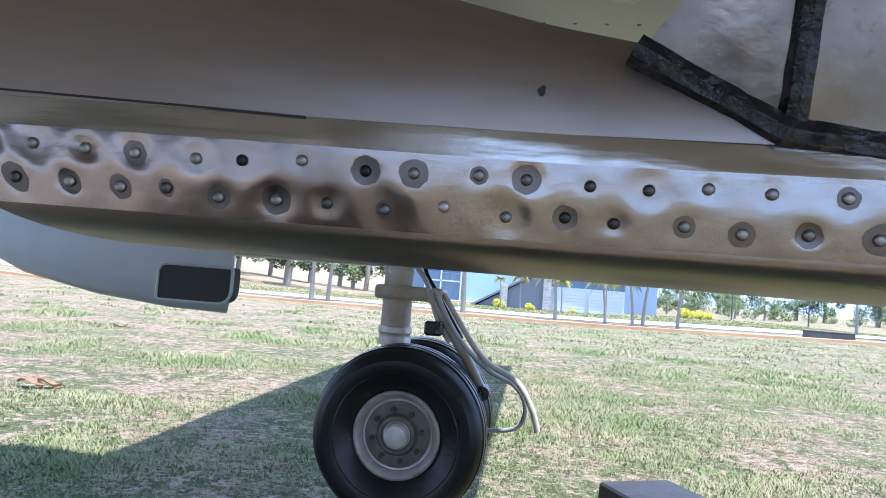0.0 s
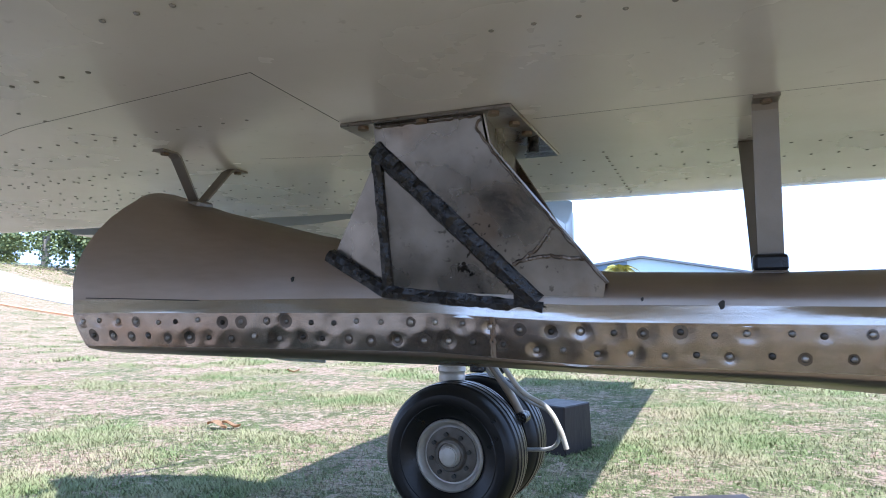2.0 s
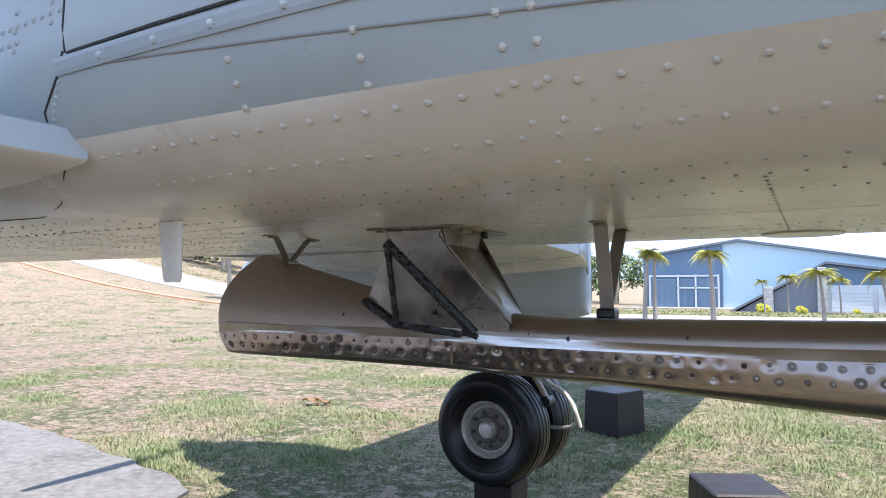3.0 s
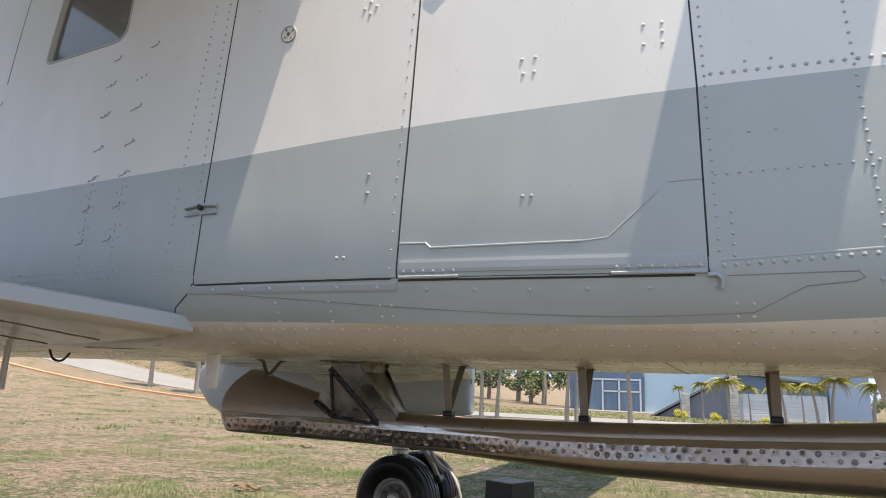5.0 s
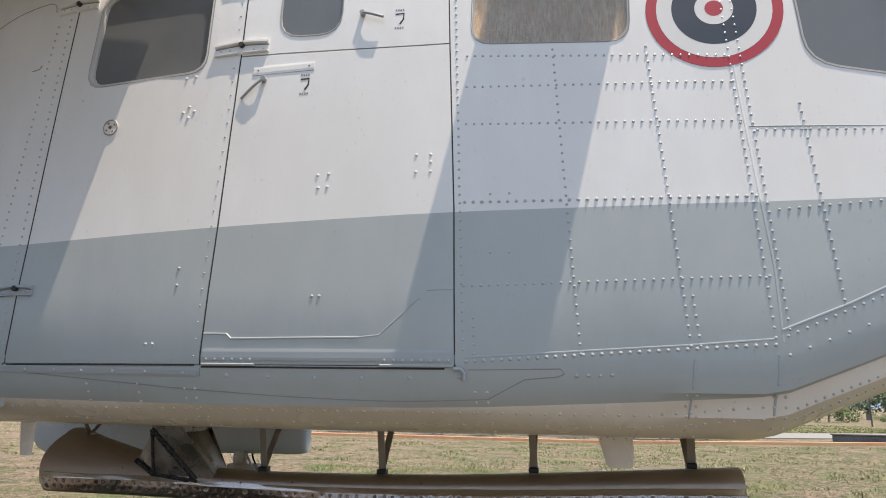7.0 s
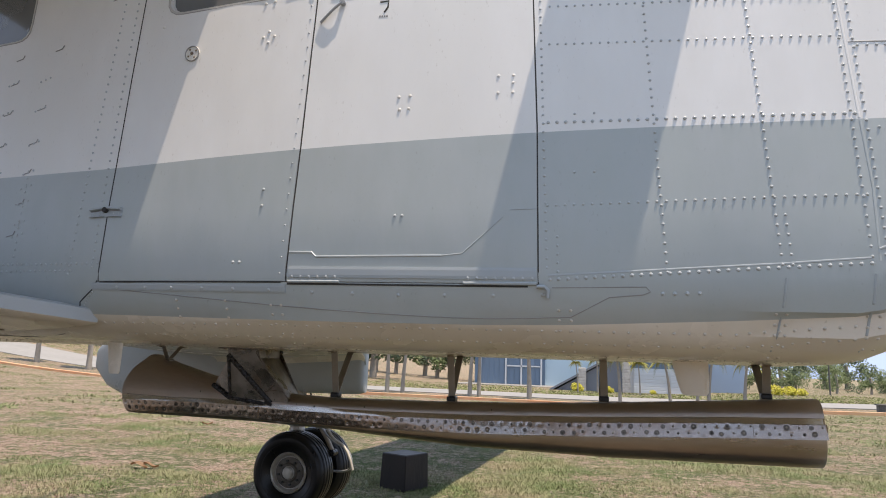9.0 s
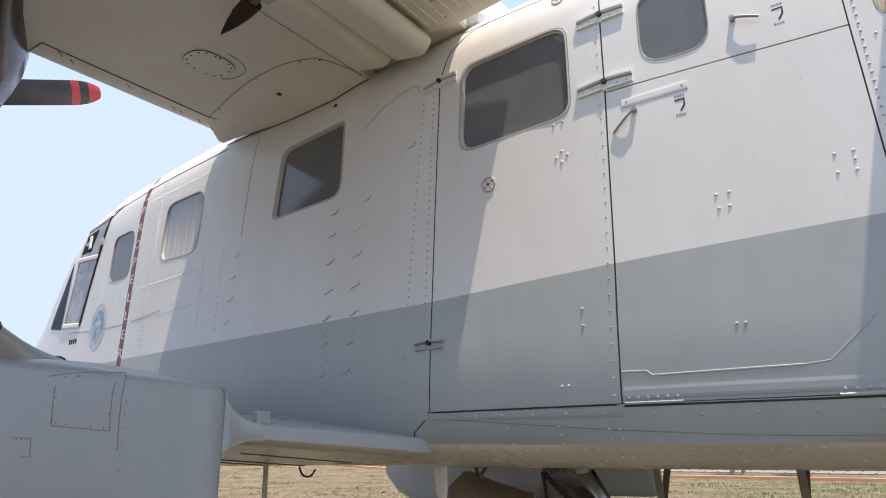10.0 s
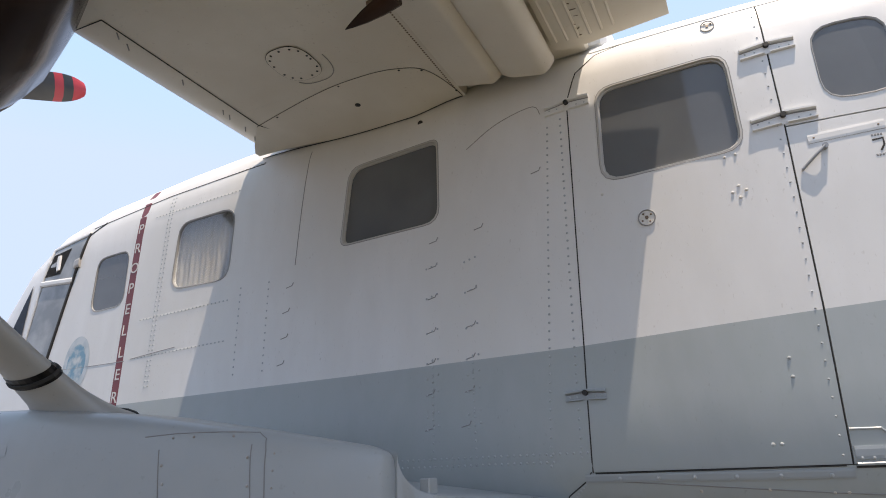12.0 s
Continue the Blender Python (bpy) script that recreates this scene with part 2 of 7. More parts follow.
def lawn_material():
    m = bpy.data.materials.new("patchy_lawn")
    m.use_nodes = True
    nt = m.node_tree
    b = nt.nodes["Principled BSDF"]
    b.inputs["Roughness"].default_value = 0.95
    b.inputs["Specular IOR Level"].default_value = 0.15
    co = nt.nodes.new("ShaderNodeTexCoord")

    def nz(scale, detail, lo, hi):
        n = nt.nodes.new("ShaderNodeTexNoise")
        n.inputs["Scale"].default_value, n.inputs["Detail"].default_value, n.inputs["Roughness"].default_value = scale, detail, 0.65
        nt.links.new(co.outputs["Object"], n.inputs["Vector"])
        r = nt.nodes.new("ShaderNodeMapRange")
        r.inputs["From Min"].default_value, r.inputs["From Max"].default_value = lo, hi
        nt.links.new(n.outputs["Fac"], r.inputs["Value"])
        return r.outputs["Result"], n.outputs["Fac"]

    def mix(fac, a, c):
        x = nt.nodes.new("ShaderNodeMix")
        x.data_type = "RGBA"
        nt.links.new(fac, x.inputs["Factor"])
        for sock, v in ((x.inputs["A"], a), (x.inputs["B"], c)):
            if isinstance(v, tuple):
                sock.default_value = (*v, 1)
            else:
                nt.links.new(v, sock)
        return x.outputs["Result"]
    green = mix(nz(7.0, 5, 0.35, 0.65)[0], (0.060, 0.100, 0.030), (0.130, 0.165, 0.066))
    dry = mix(nz(16.0, 5, 0.35, 0.7)[0], (0.275, 0.22, 0.155), (0.195, 0.172, 0.105))
    turf = mix(nz(1.3, 7, 0.42, 0.58)[0], green, dry)
    turf = mix(nz(3.2, 9, 0.52, 0.60)[0], turf, (0.080, 0.108, 0.040))
    turf = mix(nz(13.0, 6, 0.515, 0.55)[0], turf, (0.066, 0.090, 0.034))
    soil = mix(nz(22.0, 4, 0.3, 0.7)[0], (0.28, 0.17, 0.122), (0.39, 0.295, 0.24))
    xyz = nt.nodes.new("ShaderNodeSeparateXYZ")
    nt.links.new(co.outputs["Object"], xyz.inputs[0])
    west = nt.nodes.new("ShaderNodeMapRange")
    west.inputs["From Min"].default_value, west.inputs["From Max"].default_value, west.inputs["To Max"].default_value = -0.8, -7.0, 0.08
    nt.links.new(xyz.outputs["X"], west.inputs["Value"])
    bare = nt.nodes.new("ShaderNodeMath")
    nt.links.new(nz(0.75, 7, 0, 1)[1], bare.inputs[0])
    nt.links.new(west.outputs["Result"], bare.inputs[1])
    patch = nt.nodes.new("ShaderNodeMapRange")
    patch.inputs["From Min"].default_value, patch.inputs["From Max"].default_value = 0.51, 0.565
    nt.links.new(bare.outputs[0], patch.inputs["Value"])
    col = mix(patch.outputs["Result"], turf, soil)
    col = mix(nz(30.0, 6, 0.50, 0.60)[0], col, (0.07, 0.068, 0.045))
    col = mix(nz(5.0, 8, 0.58, 0.62)[0], col, (0.37, 0.285, 0.23))
    col = mix(nz(11.0, 8, 0.55, 0.63)[0], col, (0.30, 0.235, 0.18))
    col = mix(nz(19.0, 6, 0.575, 0.60)[0], col, (0.38, 0.295, 0.24))
    col = mix(nz(34.0, 4, 0.55, 0.585)[0], col, (0.062, 0.056, 0.034))
    col = mix(nz(6.5, 11, 0.515, 0.57)[0], col, (0.080, 0.094, 0.040))
    col = mix(nz(8.0, 11, 0.55, 0.60)[0], col, (0.335, 0.265, 0.20))
    col = mix(nz(60.0, 4, 0.60, 0.63)[0], col, (0.40, 0.315, 0.25))
    nt.links.new(col, b.inputs["Base Color"])
    bp = nt.nodes.new("ShaderNodeBump")
    bp.inputs["Distance"].default_value = 0.06
    nt.links.new(nz(38.0, 6, 0, 1)[1], bp.inputs["Height"])
    nt.links.new(bp.outputs["Normal"], b.inputs["Normal"])
    return m


def plate_material():
    """Welded sheet: cloudy gloss, brown heat stains and black specks in clusters."""
    m = bpy.data.materials.new("welded_sheet_metal")
    m.use_nodes = True
    nt = m.node_tree
    b = nt.nodes["Principled BSDF"]
    b.inputs["Metallic"].default_value = 0.9
    co = nt.nodes.new("ShaderNodeTexCoord")

    def nz(scale, detail, lo, hi, to_lo=0.0, to_hi=1.0):
        n = nt.nodes.new("ShaderNodeTexNoise")
        n.inputs["Scale"].default_value, n.inputs["Detail"].default_value = scale, detail
        nt.links.new(co.outputs["Object"], n.inputs["Vector"])
        r = nt.nodes.new("ShaderNodeMapRange")
        r.inputs["From Min"].default_value, r.inputs["From Max"].default_value = lo, hi
        r.inputs["To Min"].default_value, r.inputs["To Max"].default_value = to_lo, to_hi
        nt.links.new(n.outputs["Fac"], r.inputs["Value"])
        return r.outputs["Result"]

    def mix(fac, a, c):
        x = nt.nodes.new("ShaderNodeMix")
        x.data_type = "RGBA"
        nt.links.new(fac, x.inputs["Factor"])
        for sock, v in ((x.inputs["A"], a), (x.inputs["B"], c)):
            if isinstance(v, tuple):
                sock.default_value = (*v, 1)
            else:
                nt.links.new(v, sock)
        return x.outputs["Result"]

    def times(a, c):
        k = nt.nodes.new("ShaderNodeMath")
        k.operation = "MULTIPLY"
        nt.links.new(a, k.inputs[0])
        nt.links.new(c, k.inputs[1])
        return k.outputs[0]
    col = mix(nz(14, 4, 0.4, 0.65), (0.33, 0.305, 0.285), (0.20, 0.182, 0.165))
    col = mix(nz(11, 6, 0.52, 0.66, 0, 0.85), col, (0.21, 0.165, 0.13))
    col = mix(times(nz(130, 3, 0.60, 0.66), nz(9, 3, 0.52, 0.62)), col, (0.04, 0.035, 0.03))
    nt.links.new(col, b.inputs["Base Color"])
    nt.links.new(nz(10, 5, 0.35, 0.65, 0.16, 0.5), b.inputs["Roughness"])
    bp = nt.nodes.new("ShaderNodeBump")
    bp.inputs["Distance"].default_value = 0.0012
    nt.links.new(nz(24, 5, 0, 1), bp.inputs["Height"])
    nt.links.new(bp.outputs["Normal"], b.inputs["Normal"])
    return m


STEEL_PLATE = plate_material()
LAWN = lawn_material()

# ---- building helpers ----
def place_mesh(name, bm, material, smooth=None):
    me = bpy.data.meshes.new(name)
    bm.to_mesh(me)
    bm.free()
    for m in material if isinstance(material, (list, tuple)) else [material]:
        me.materials.append(m)
    if smooth:
        me.polygons.foreach_set("use_smooth", [True] * len(me.polygons))
        me.set_sharp_from_angle(angle=radians(smooth))
    return new(name, me)


def part(name, bm, material, parent=None, label="", smooth=None):
    ob = place_mesh(name, bm, material, smooth)
    if parent:
        ob.parent = parent
        ob.matrix_parent_inverse = Matrix.Identity(4)
    return tagged(ob, label)


def empty(name, label="", category="", group="", kind="", at=(0, 0, 0)):
    ob = tagged(new(name), label, category, group, kind)
    ob.empty_display_size = 0.1
    ob.location = at
    return ob


def box(lo, hi, bevel=0.0, m=None, bm=None, seg=1):
    b = bmesh.new()
    c = [(a + d) / 2 for a, d in zip(lo, hi)]
    s = [abs(d - a) for a, d in zip(lo, hi)]
    bmesh.ops.create_cube(b, size=1, matrix=Matrix.Translation(c) @ Matrix.Diagonal((*s, 1)))
    if bevel:
        bmesh.ops.bevel(b, geom=b.edges[:], offset=min(bevel, min(s) * 0.45), segments=seg, affect="EDGES", profile=0.5)
    if m is not None:
        b.transform(m)
    return merge(bm, b)


def merge(bm, b):
    if bm is None:
        return b
    me = bpy.data.meshes.new("tmp")
    b.to_mesh(me)
    b.free()
    bm.from_mesh(me)
    bpy.data.meshes.remove(me)
    return bm


def loft(rings, cap=True, close=True, bm=None):
    """A skin through rings of points; each ring closed on itself when close is set."""
    b = bmesh.new()
    vs = [[b.verts.new(p) for p in r] for r in rings]
    n = len(rings[0])
    for r0, r1 in zip(vs, vs[1:]):
        for i in range(n if close else n - 1):
            j = (i + 1) % n
            b.faces.new((r0[i], r0[j], r1[j], r1[i]))
    if cap and close:
        b.faces.new(vs[0][::-1])
        b.faces.new(vs[-1])
    bmesh.ops.recalc_face_normals(b, faces=b.faces[:])
    return merge(bm, b)


def cyl(p0, p1, r0, r1=None, n=12, bm=None):
    p0, p1 = Vector(p0), Vector(p1)
    r1 = r0 if r1 is None else r1
    q = (p1 - p0).to_track_quat("Z", "Y").to_matrix()
    ring = [(math.cos(a), math.sin(a)) for a in (2 * math.pi * k / n for k in range(n))]
    return loft([[p + q @ Vector((r * c, r * s, 0)) for c, s in ring] for p, r in ((p0, r0), (p1, r1))], bm=bm)


def pipe(points, r, n=8, bm=None):
    """A round bar that follows the points."""
    pts = [Vector(p) for p in points]
    rings = []
    side = Vector((0.3, 0.8, 0.52)).normalized()
    for i, p in enumerate(pts):
        d = (pts[min(i + 1, len(pts) - 1)] - pts[max(i - 1, 0)]).normalized()
        u = d.cross(side).normalized()
        v = d.cross(u)
        rings.append([p + (u * math.cos(a) + v * math.sin(a)) * r for a in (2 * math.pi * k / n for k in range(n))])
    return loft(rings, bm=bm)


def turned(profile, n=40, bm=None, m=None):
    """A body of revolution round the y axis from (radius, y) pairs, closed on itself."""
    b = bmesh.new()
    vs = [[b.verts.new((r * math.cos(a), y, r * math.sin(a))) for r, y in profile] for a in (2 * math.pi * k / n for k in range(n))]
    k = len(profile)
    for i in range(n):
        for j in range(k):
            b.faces.new((vs[i][j], vs[(i + 1) % n][j], vs[(i + 1) % n][(j + 1) % k], vs[i][(j + 1) % k]))
    bmesh.ops.recalc_face_normals(b, faces=b.faces[:])
    if m is not None:
        b.transform(m)
    return merge(bm, b)


def curve_pts(ctrl, n):
    """n points of a smooth line through the control points."""
    c = [Vector(p) for p in ctrl]
    out = []
    for k in range(n):
        u = k / (n - 1) * (len(c) - 1)
        i = min(int(u), len(c) - 2)
        f = u - i
        p0, p1, p2, p3 = c[max(i - 1, 0)], c[i], c[i + 1], c[min(i + 2, len(c) - 1)]
        out.append(0.5 * ((2 * p1) + (p2 - p0) * f + (2 * p0 - 5 * p1 + 4 * p2 - p3) * f * f + (3 * p1 - p0 - 3 * p2 + p3) * f ** 3))
    return out


def lerp_table(table, x):
    return float(np.interp(x, [t[0] for t in table], [t[1] for t in table]))


def rounded(corners, r, n=5):
    """Outline of a polygon with rounded corners, in its own plane. r: a radius, or one for each corner."""
    out = []
    k = len(corners)
    rr = r if isinstance(r, (list, tuple)) else [r] * k
    for i, (a, b, c) in enumerate(zip(corners[-1:] + corners[:-1], corners, corners[1:] + corners[:1])):
        a, b, c = Vector(a), Vector(b), Vector(c)
        u, v = (a - b).normalized(), (c - b).normalized()
        half = math.acos(max(-1, min(1, u.dot(v)))) / 2
        d = min(rr[i] / math.tan(half), (a - b).length * 0.48, (c - b).length * 0.48)
        for s in range(n):
            f = s / (n - 1)
            p0, p2 = b + u * d, b + v * d
            out.append((1 - f) ** 2 * p0 + 2 * f * (1 - f) * b + f * f * p2)
    return out


def cut(ob, other, operation):
    """The mesh of ob after a boolean with other."""
    md = ob.modifiers.new("cut", "BOOLEAN")
    md.operation, md.object, md.solver = operation, other, "EXACT"
    dg = bpy.context.evaluated_depsgraph_get()
    me = bpy.data.meshes.new_from_object(ob.evaluated_get(dg))
    ob.modifiers.remove(md)
    return me


def remove(ob):
    me = ob.data
    bpy.data.objects.remove(ob)
    bpy.data.meshes.remove(me)


def domes(spots, r, h, bm=None):
    """Small rivet heads: spots are (place, normal)."""
    verts, faces = [], []
    for p, nrm in spots:
        q = Vector(nrm).to_track_quat("Z", "Y").to_matrix()
        k = len(verts)
        for rad, up in ((1.0, -0.2), (0.72, 0.62)):
            for a in range(6):
                verts.append(Vector(p) + q @ Vector((rad * r * math.cos(a * 1.0472), rad * r * math.sin(a * 1.0472), up * h)))
        verts.append(Vector(p) + q @ Vector((0, 0, h)))
        for a in range(6):
            c = (a + 1) % 6
            faces.append((k + a, k + c, k + 6 + c, k + 6 + a))
            faces.append((k + 6 + a, k + 6 + c, k + 12))
    me = bpy.data.meshes.new("tmp")
    me.from_pydata(verts, [], faces)
    b = bm or bmesh.new()
    b.from_mesh(me)
    bpy.data.meshes.remove(me)
    return b


def text_mesh(name, body, size, material, m, parent, depth=0.0008):
    cu = bpy.data.curves.new(name, "FONT")
    cu.body, cu.size, cu.extrude, cu.align_x, cu.align_y = body, size, depth, "CENTER", "CENTER"
    tmp = new(name, cu)
    dg = bpy.context.evaluated_depsgraph_get()
    me = bpy.data.meshes.new_from_object(tmp.evaluated_get(dg))
    bpy.data.objects.remove(tmp)
    me.transform(m)
    me.materials.clear()
    me.materials.append(material)
    ob = new(name, me)
    ob.parent = parent
    return ob

# ---- ground, road, backdrop ----
def ground_z(x, y):
    """The lawn is level round the aircraft, falls a little to the road and climbs to the west."""
    f = -0.22 + 0.0028 * min(0.0, max(x, -60.0) + 15) ** 2 + 0.02 * max(0.0, min(x - 2, 14))
    s = max(0.0, min(1.0, (math.hypot(max(0, y), min(0, x) * 0.55) - 9) / 17))
    far = max(0.0, min(1.0, (y - 30) / 22)) * -0.24
    return f * s * s * (3 - 2 * s) * (1 if y > 0 else max(0.0, 1 + y / 20)) + far


def grid_line(edge, fine, reach):
    out = [0.0]
    step = fine
    while out[-1] < edge:
        out.append(out[-1] + step)
        step = min(step * 1.09, reach)
    return out


def build_ground():
    xs = sorted({-v for v in grid_line(900, 0.5, 120)} | set(grid_line(900, 0.5, 120)))
    ys = sorted({-v for v in grid_line(900, 0.8, 150)} | {v for v in grid_line(1200, 0.5, 150)})
    bm = bmesh.new()
    vs = [[bm.verts.new((x, y, ground_z(x, y) + 0.012 * noise.noise(Vector((x * 0.9, y * 0.9, 0))))) for y in ys] for x in xs]
    for i in range(len(xs) - 1):
        for j in range(len(ys) - 1):
            bm.faces.new((vs[i][j], vs[i + 1][j], vs[i + 1][j + 1], vs[i][j + 1]))
    ob = part("ground", bm, LAWN, smooth=80)
    tagged(ob, "patchy dry lawn with bare reddish soil", "lawn", kind="structure")


def ribbon(name, y0, y1, lift, thick, material, label, category, xs):
    bm = bmesh.new()
    rows = []
    for x in xs:
        za, zb = ground_z(x, y0), ground_z(x, y1)
        rows.append([bm.verts.new(p) for p in ((x, y0, za - 0.3), (x, y0, za + lift), (x, y1, zb + lift), (x, y1, zb - 0.3))])
    for a, b in zip(rows, rows[1:]):
        for k in range(3):
            bm.faces.new((a[k], a[k + 1], b[k + 1], b[k]))
    bmesh.ops.recalc_face_normals(bm, faces=bm.faces[:])
    return tagged(part(name, bm, material), label, category, kind="structure")


build_ground()
XS = [-59.0 + 2.5 * k for k in range(60)]
ribbon("kerb", 25.2, 25.5, 0.11, 0.1, KERB, "long low kerb painted orange along the lawn", "kerb", XS)
ribbon("road", 30.0, 37.0, 0.03, 0.1, ASPHALT, "pale sunlit concrete road beyond the lawn", "road", XS)


def build_apron():
    coarse = [(-14.0, 2.5), (-8.0, 2.3), (-5.0, 2.08), (-3.7, 1.96), (-3.0, 1.80), (-2.4, 1.70), (-1.98, 1.54), (-1.86, 1.2), (-1.82, 0.3), (-1.86, -0.8), (-2.0, -14.0)]
    edge = []
    for (xa, ya), (xb, yb) in zip(coarse, coarse[1:]):
        m = max(2, int(math.hypot(xb - xa, yb - ya) / 0.06))
        edge += [(xa + (xb - xa) * k / m, ya + (yb - ya) * k / m) for k in range(m)]
    edge = [(x + 0.05 * noise.noise(Vector((x * 4, y * 4, 1))), y + 0.05 * noise.noise(Vector((x * 4, y * 4, 7)))) for x, y in edge] + [(-2.0, -14.0), (-14.0, -14.0)]
    bm = bmesh.new()
    top = [bm.verts.new((x, y, 0.018)) for x, y in edge]
    low = [bm.verts.new((x, y, -0.2)) for x, y in edge]
    bm.faces.new(top)
    for i in range(len(edge)):
        j = (i + 1) % len(edge)
        bm.faces.new((top[i], low[i], low[j], top[j]))
    bmesh.ops.recalc_face_normals(bm, faces=bm.faces[:])
    tagged(part("pavement", bm, CONCRETE), "weathered grey concrete apron edge in the grass", "pavement", kind="structure")


build_apron()

# ---- aeroplane ----
YC = 0.22
PROF = [(0.0, 1.225), (0.30, 1.225), (0.44, 1.226), (0.53, 1.236), (0.59, 1.256), (0.635, 1.283), (0.655, 1.305), (0.678, 1.340), (0.692, 1.378), (0.70, 1.42),
        (0.698, 1.60), (0.692, 1.775), (0.680, 2.05), (0.668, 2.30), (0.654, 2.55), (0.642, 2.66), (0.615, 2.75), (0.56, 2.825), (0.46, 2.88), (0.30, 2.915), (0.0, 2.93)]
BELLY_TOP, STRIPE_TOP = 6, 11
WID = [(-4.1, 0.12), (-3.9, 0.28), (-3.5, 0.54), (-3.1, 0.70), (-2.7, 0.79), (-2.3, 0.835), (-1.9, 0.87), (-1.5, 0.91), (-1.0, 0.95), (-0.5, 0.985), (0.0, 1.02), (0.45, 1.042), (0.85, 1.03), (1.2, 0.99), (1.5, 0.945),
       (1.85, 0.915), (2.13, 0.89), (2.31, 0.87), (2.7, 0.78), (3.6, 0.60), (5.5, 0.34), (7.8, 0.12)]
STRIPE_LINE = [(-2.7, 1.735), (-0.6, 1.74), (0.25, 1.748), (0.87, 1.776), (1.5, 1.803), (2.3, 1.806), (3.4, 1.84)]
BOT = [(-4.1, 1.62), (-3.9, 1.45), (-3.4, 1.28), (-2.8, 1.225), (2.26, 1.225), (2.32, 1.237), (3.0, 1.52), (4.2, 1.95), (7.8, 2.55)]
TOP = [(-4.1, 1.72), (-3.9, 1.86), (-3.5, 2.02), (-3.15, 2.18), (-2.75, 2.66), (-2.55, 2.78), (-2.2, 2.86), (-1.6, 2.91), (-1.2, 2.93), (2.5, 2.93), (7.8, 2.85)]


def section(x):
    w = sum(lerp_table(WID, x + 0.06 * k) for k in range(-3, 4)) / 7
    zb, zt = lerp_table(BOT, x), lerp_table(TOP, x)
    k = (zt - zb) / (2.93 - 1.225)
    out = []
    for i, (h, z) in enumerate(PROF):
        zz = zb + (z - 1.225) * k
        if i == STRIPE_TOP and -2.7 < x < 3.4:
            zz = lerp_table(STRIPE_LINE, x)
        if i == BELLY_TOP and -1.0 < x < 3.4:
            zz = lerp_table(((0.2, 1.303), (0.9, 1.294), (1.5, 1.295), (2.0, 1.318), (2.3, 1.336), (3.0, 1.61), (3.4, 1.742)), x)
        out.append((h * w, zz))
    return out


def side_y(x, z, off=0.0):
    s = section(x)
    return YC - float(np.interp(z, [p[1] for p in s[1:]], [p[0] for p in s[1:]])) - off


def side_normal(x, z):
    a = Vector((x + 0.01, side_y(x + 0.01, z), z)) - Vector((x - 0.01, side_y(x - 0.01, z), z))
    b = Vector((x, side_y(x, z + 0.008), z + 0.008)) - Vector((x, side_y(x, z - 0.008), z - 0.008))
    n = a.cross(b).normalized()
    return n if n.y < 0 else -n


def on_side(x, z, off=0.0):
    n = side_normal(x, z)
    return Vector((x, side_y(x, z), z)) + n * off


aeroplane = empty("aeroplane", "white and grey twin-engined utility aeroplane propped on stands", "aircraft")
STATIONS = [-4.1, -3.9, -3.7, -3.5, -3.3, -3.15, -2.95, -2.75, -2.55, -2.35, -2.2] + [-2.0 + 0.2 * k for k in range(20)] + [2.0, 2.13, 2.26, 2.32, 2.5, 2.7, 3.0, 3.6, 4.2, 5.5, 7.8]


def build_shell():
    b = bmesh.new()
    mats = []
    outer, inner = [], []
    for x in STATIONS:
        s = section(x)
        ring = [(-h, z, i) for i, (h, z) in enumerate(s)] + [(h, z, i) for i, (h, z) in reversed(list(enumerate(s))[1:-1])]
        zm = (s[0][1] + s[-1][1]) / 2
        outer.append([b.verts.new((x, YC + y, z)) for y, z, i in ring])
        hh = max(0.02, s[-1][1] - zm)
        inner.append([b.verts.new((x, YC + y * (1 - 0.02 / max(0.1, s[9][0])), zm + (z - zm) * (1 - 0.02 / hh))) for y, z, i in ring])
    n = len(outer[0])
    m = len(PROF)

    def slot(i):
        k = i if i < m - 1 else 2 * (m - 1) - i - 1
        return 2 if k < BELLY_TOP else (1 if k < STRIPE_TOP else 0)
    for a, c, ia, ic in zip(outer, outer[1:], inner, inner[1:]):
        for i in range(n):
            j = (i + 1) % n
            b.faces.new((a[i], a[j], c[j], c[i])).material_index = slot(i)
            b.faces.new((ia[j], ia[i], ic[i], ic[j])).material_index = 3
    for ring_o, ring_i in ((outer[0], inner[0]), (outer[-1], inner[-1])):
        for i in range(n):
            j = (i + 1) % n
            b.faces.new((ring_o[i], ring_o[j], ring_i[j], ring_i[i]))
    bmesh.ops.recalc_face_normals(b, faces=b.faces[:])
    ob = place_mesh("fuselage", b, [WHITE, GREY, BELLY, CABIN])
    return ob


def prism(outline, y0=-0.75, y1=-0.05, bm=None):
    """A block over an outline of (x, z), from y0 to y1."""
    return loft([[(p[0], y, p[1]) for p in outline] for y in (y0, y1)], bm=bm)


def quad(x0, x1, z0, z1):
    return [(x0, z0), (x1, z0), (x1, z1), (x0, z1)]


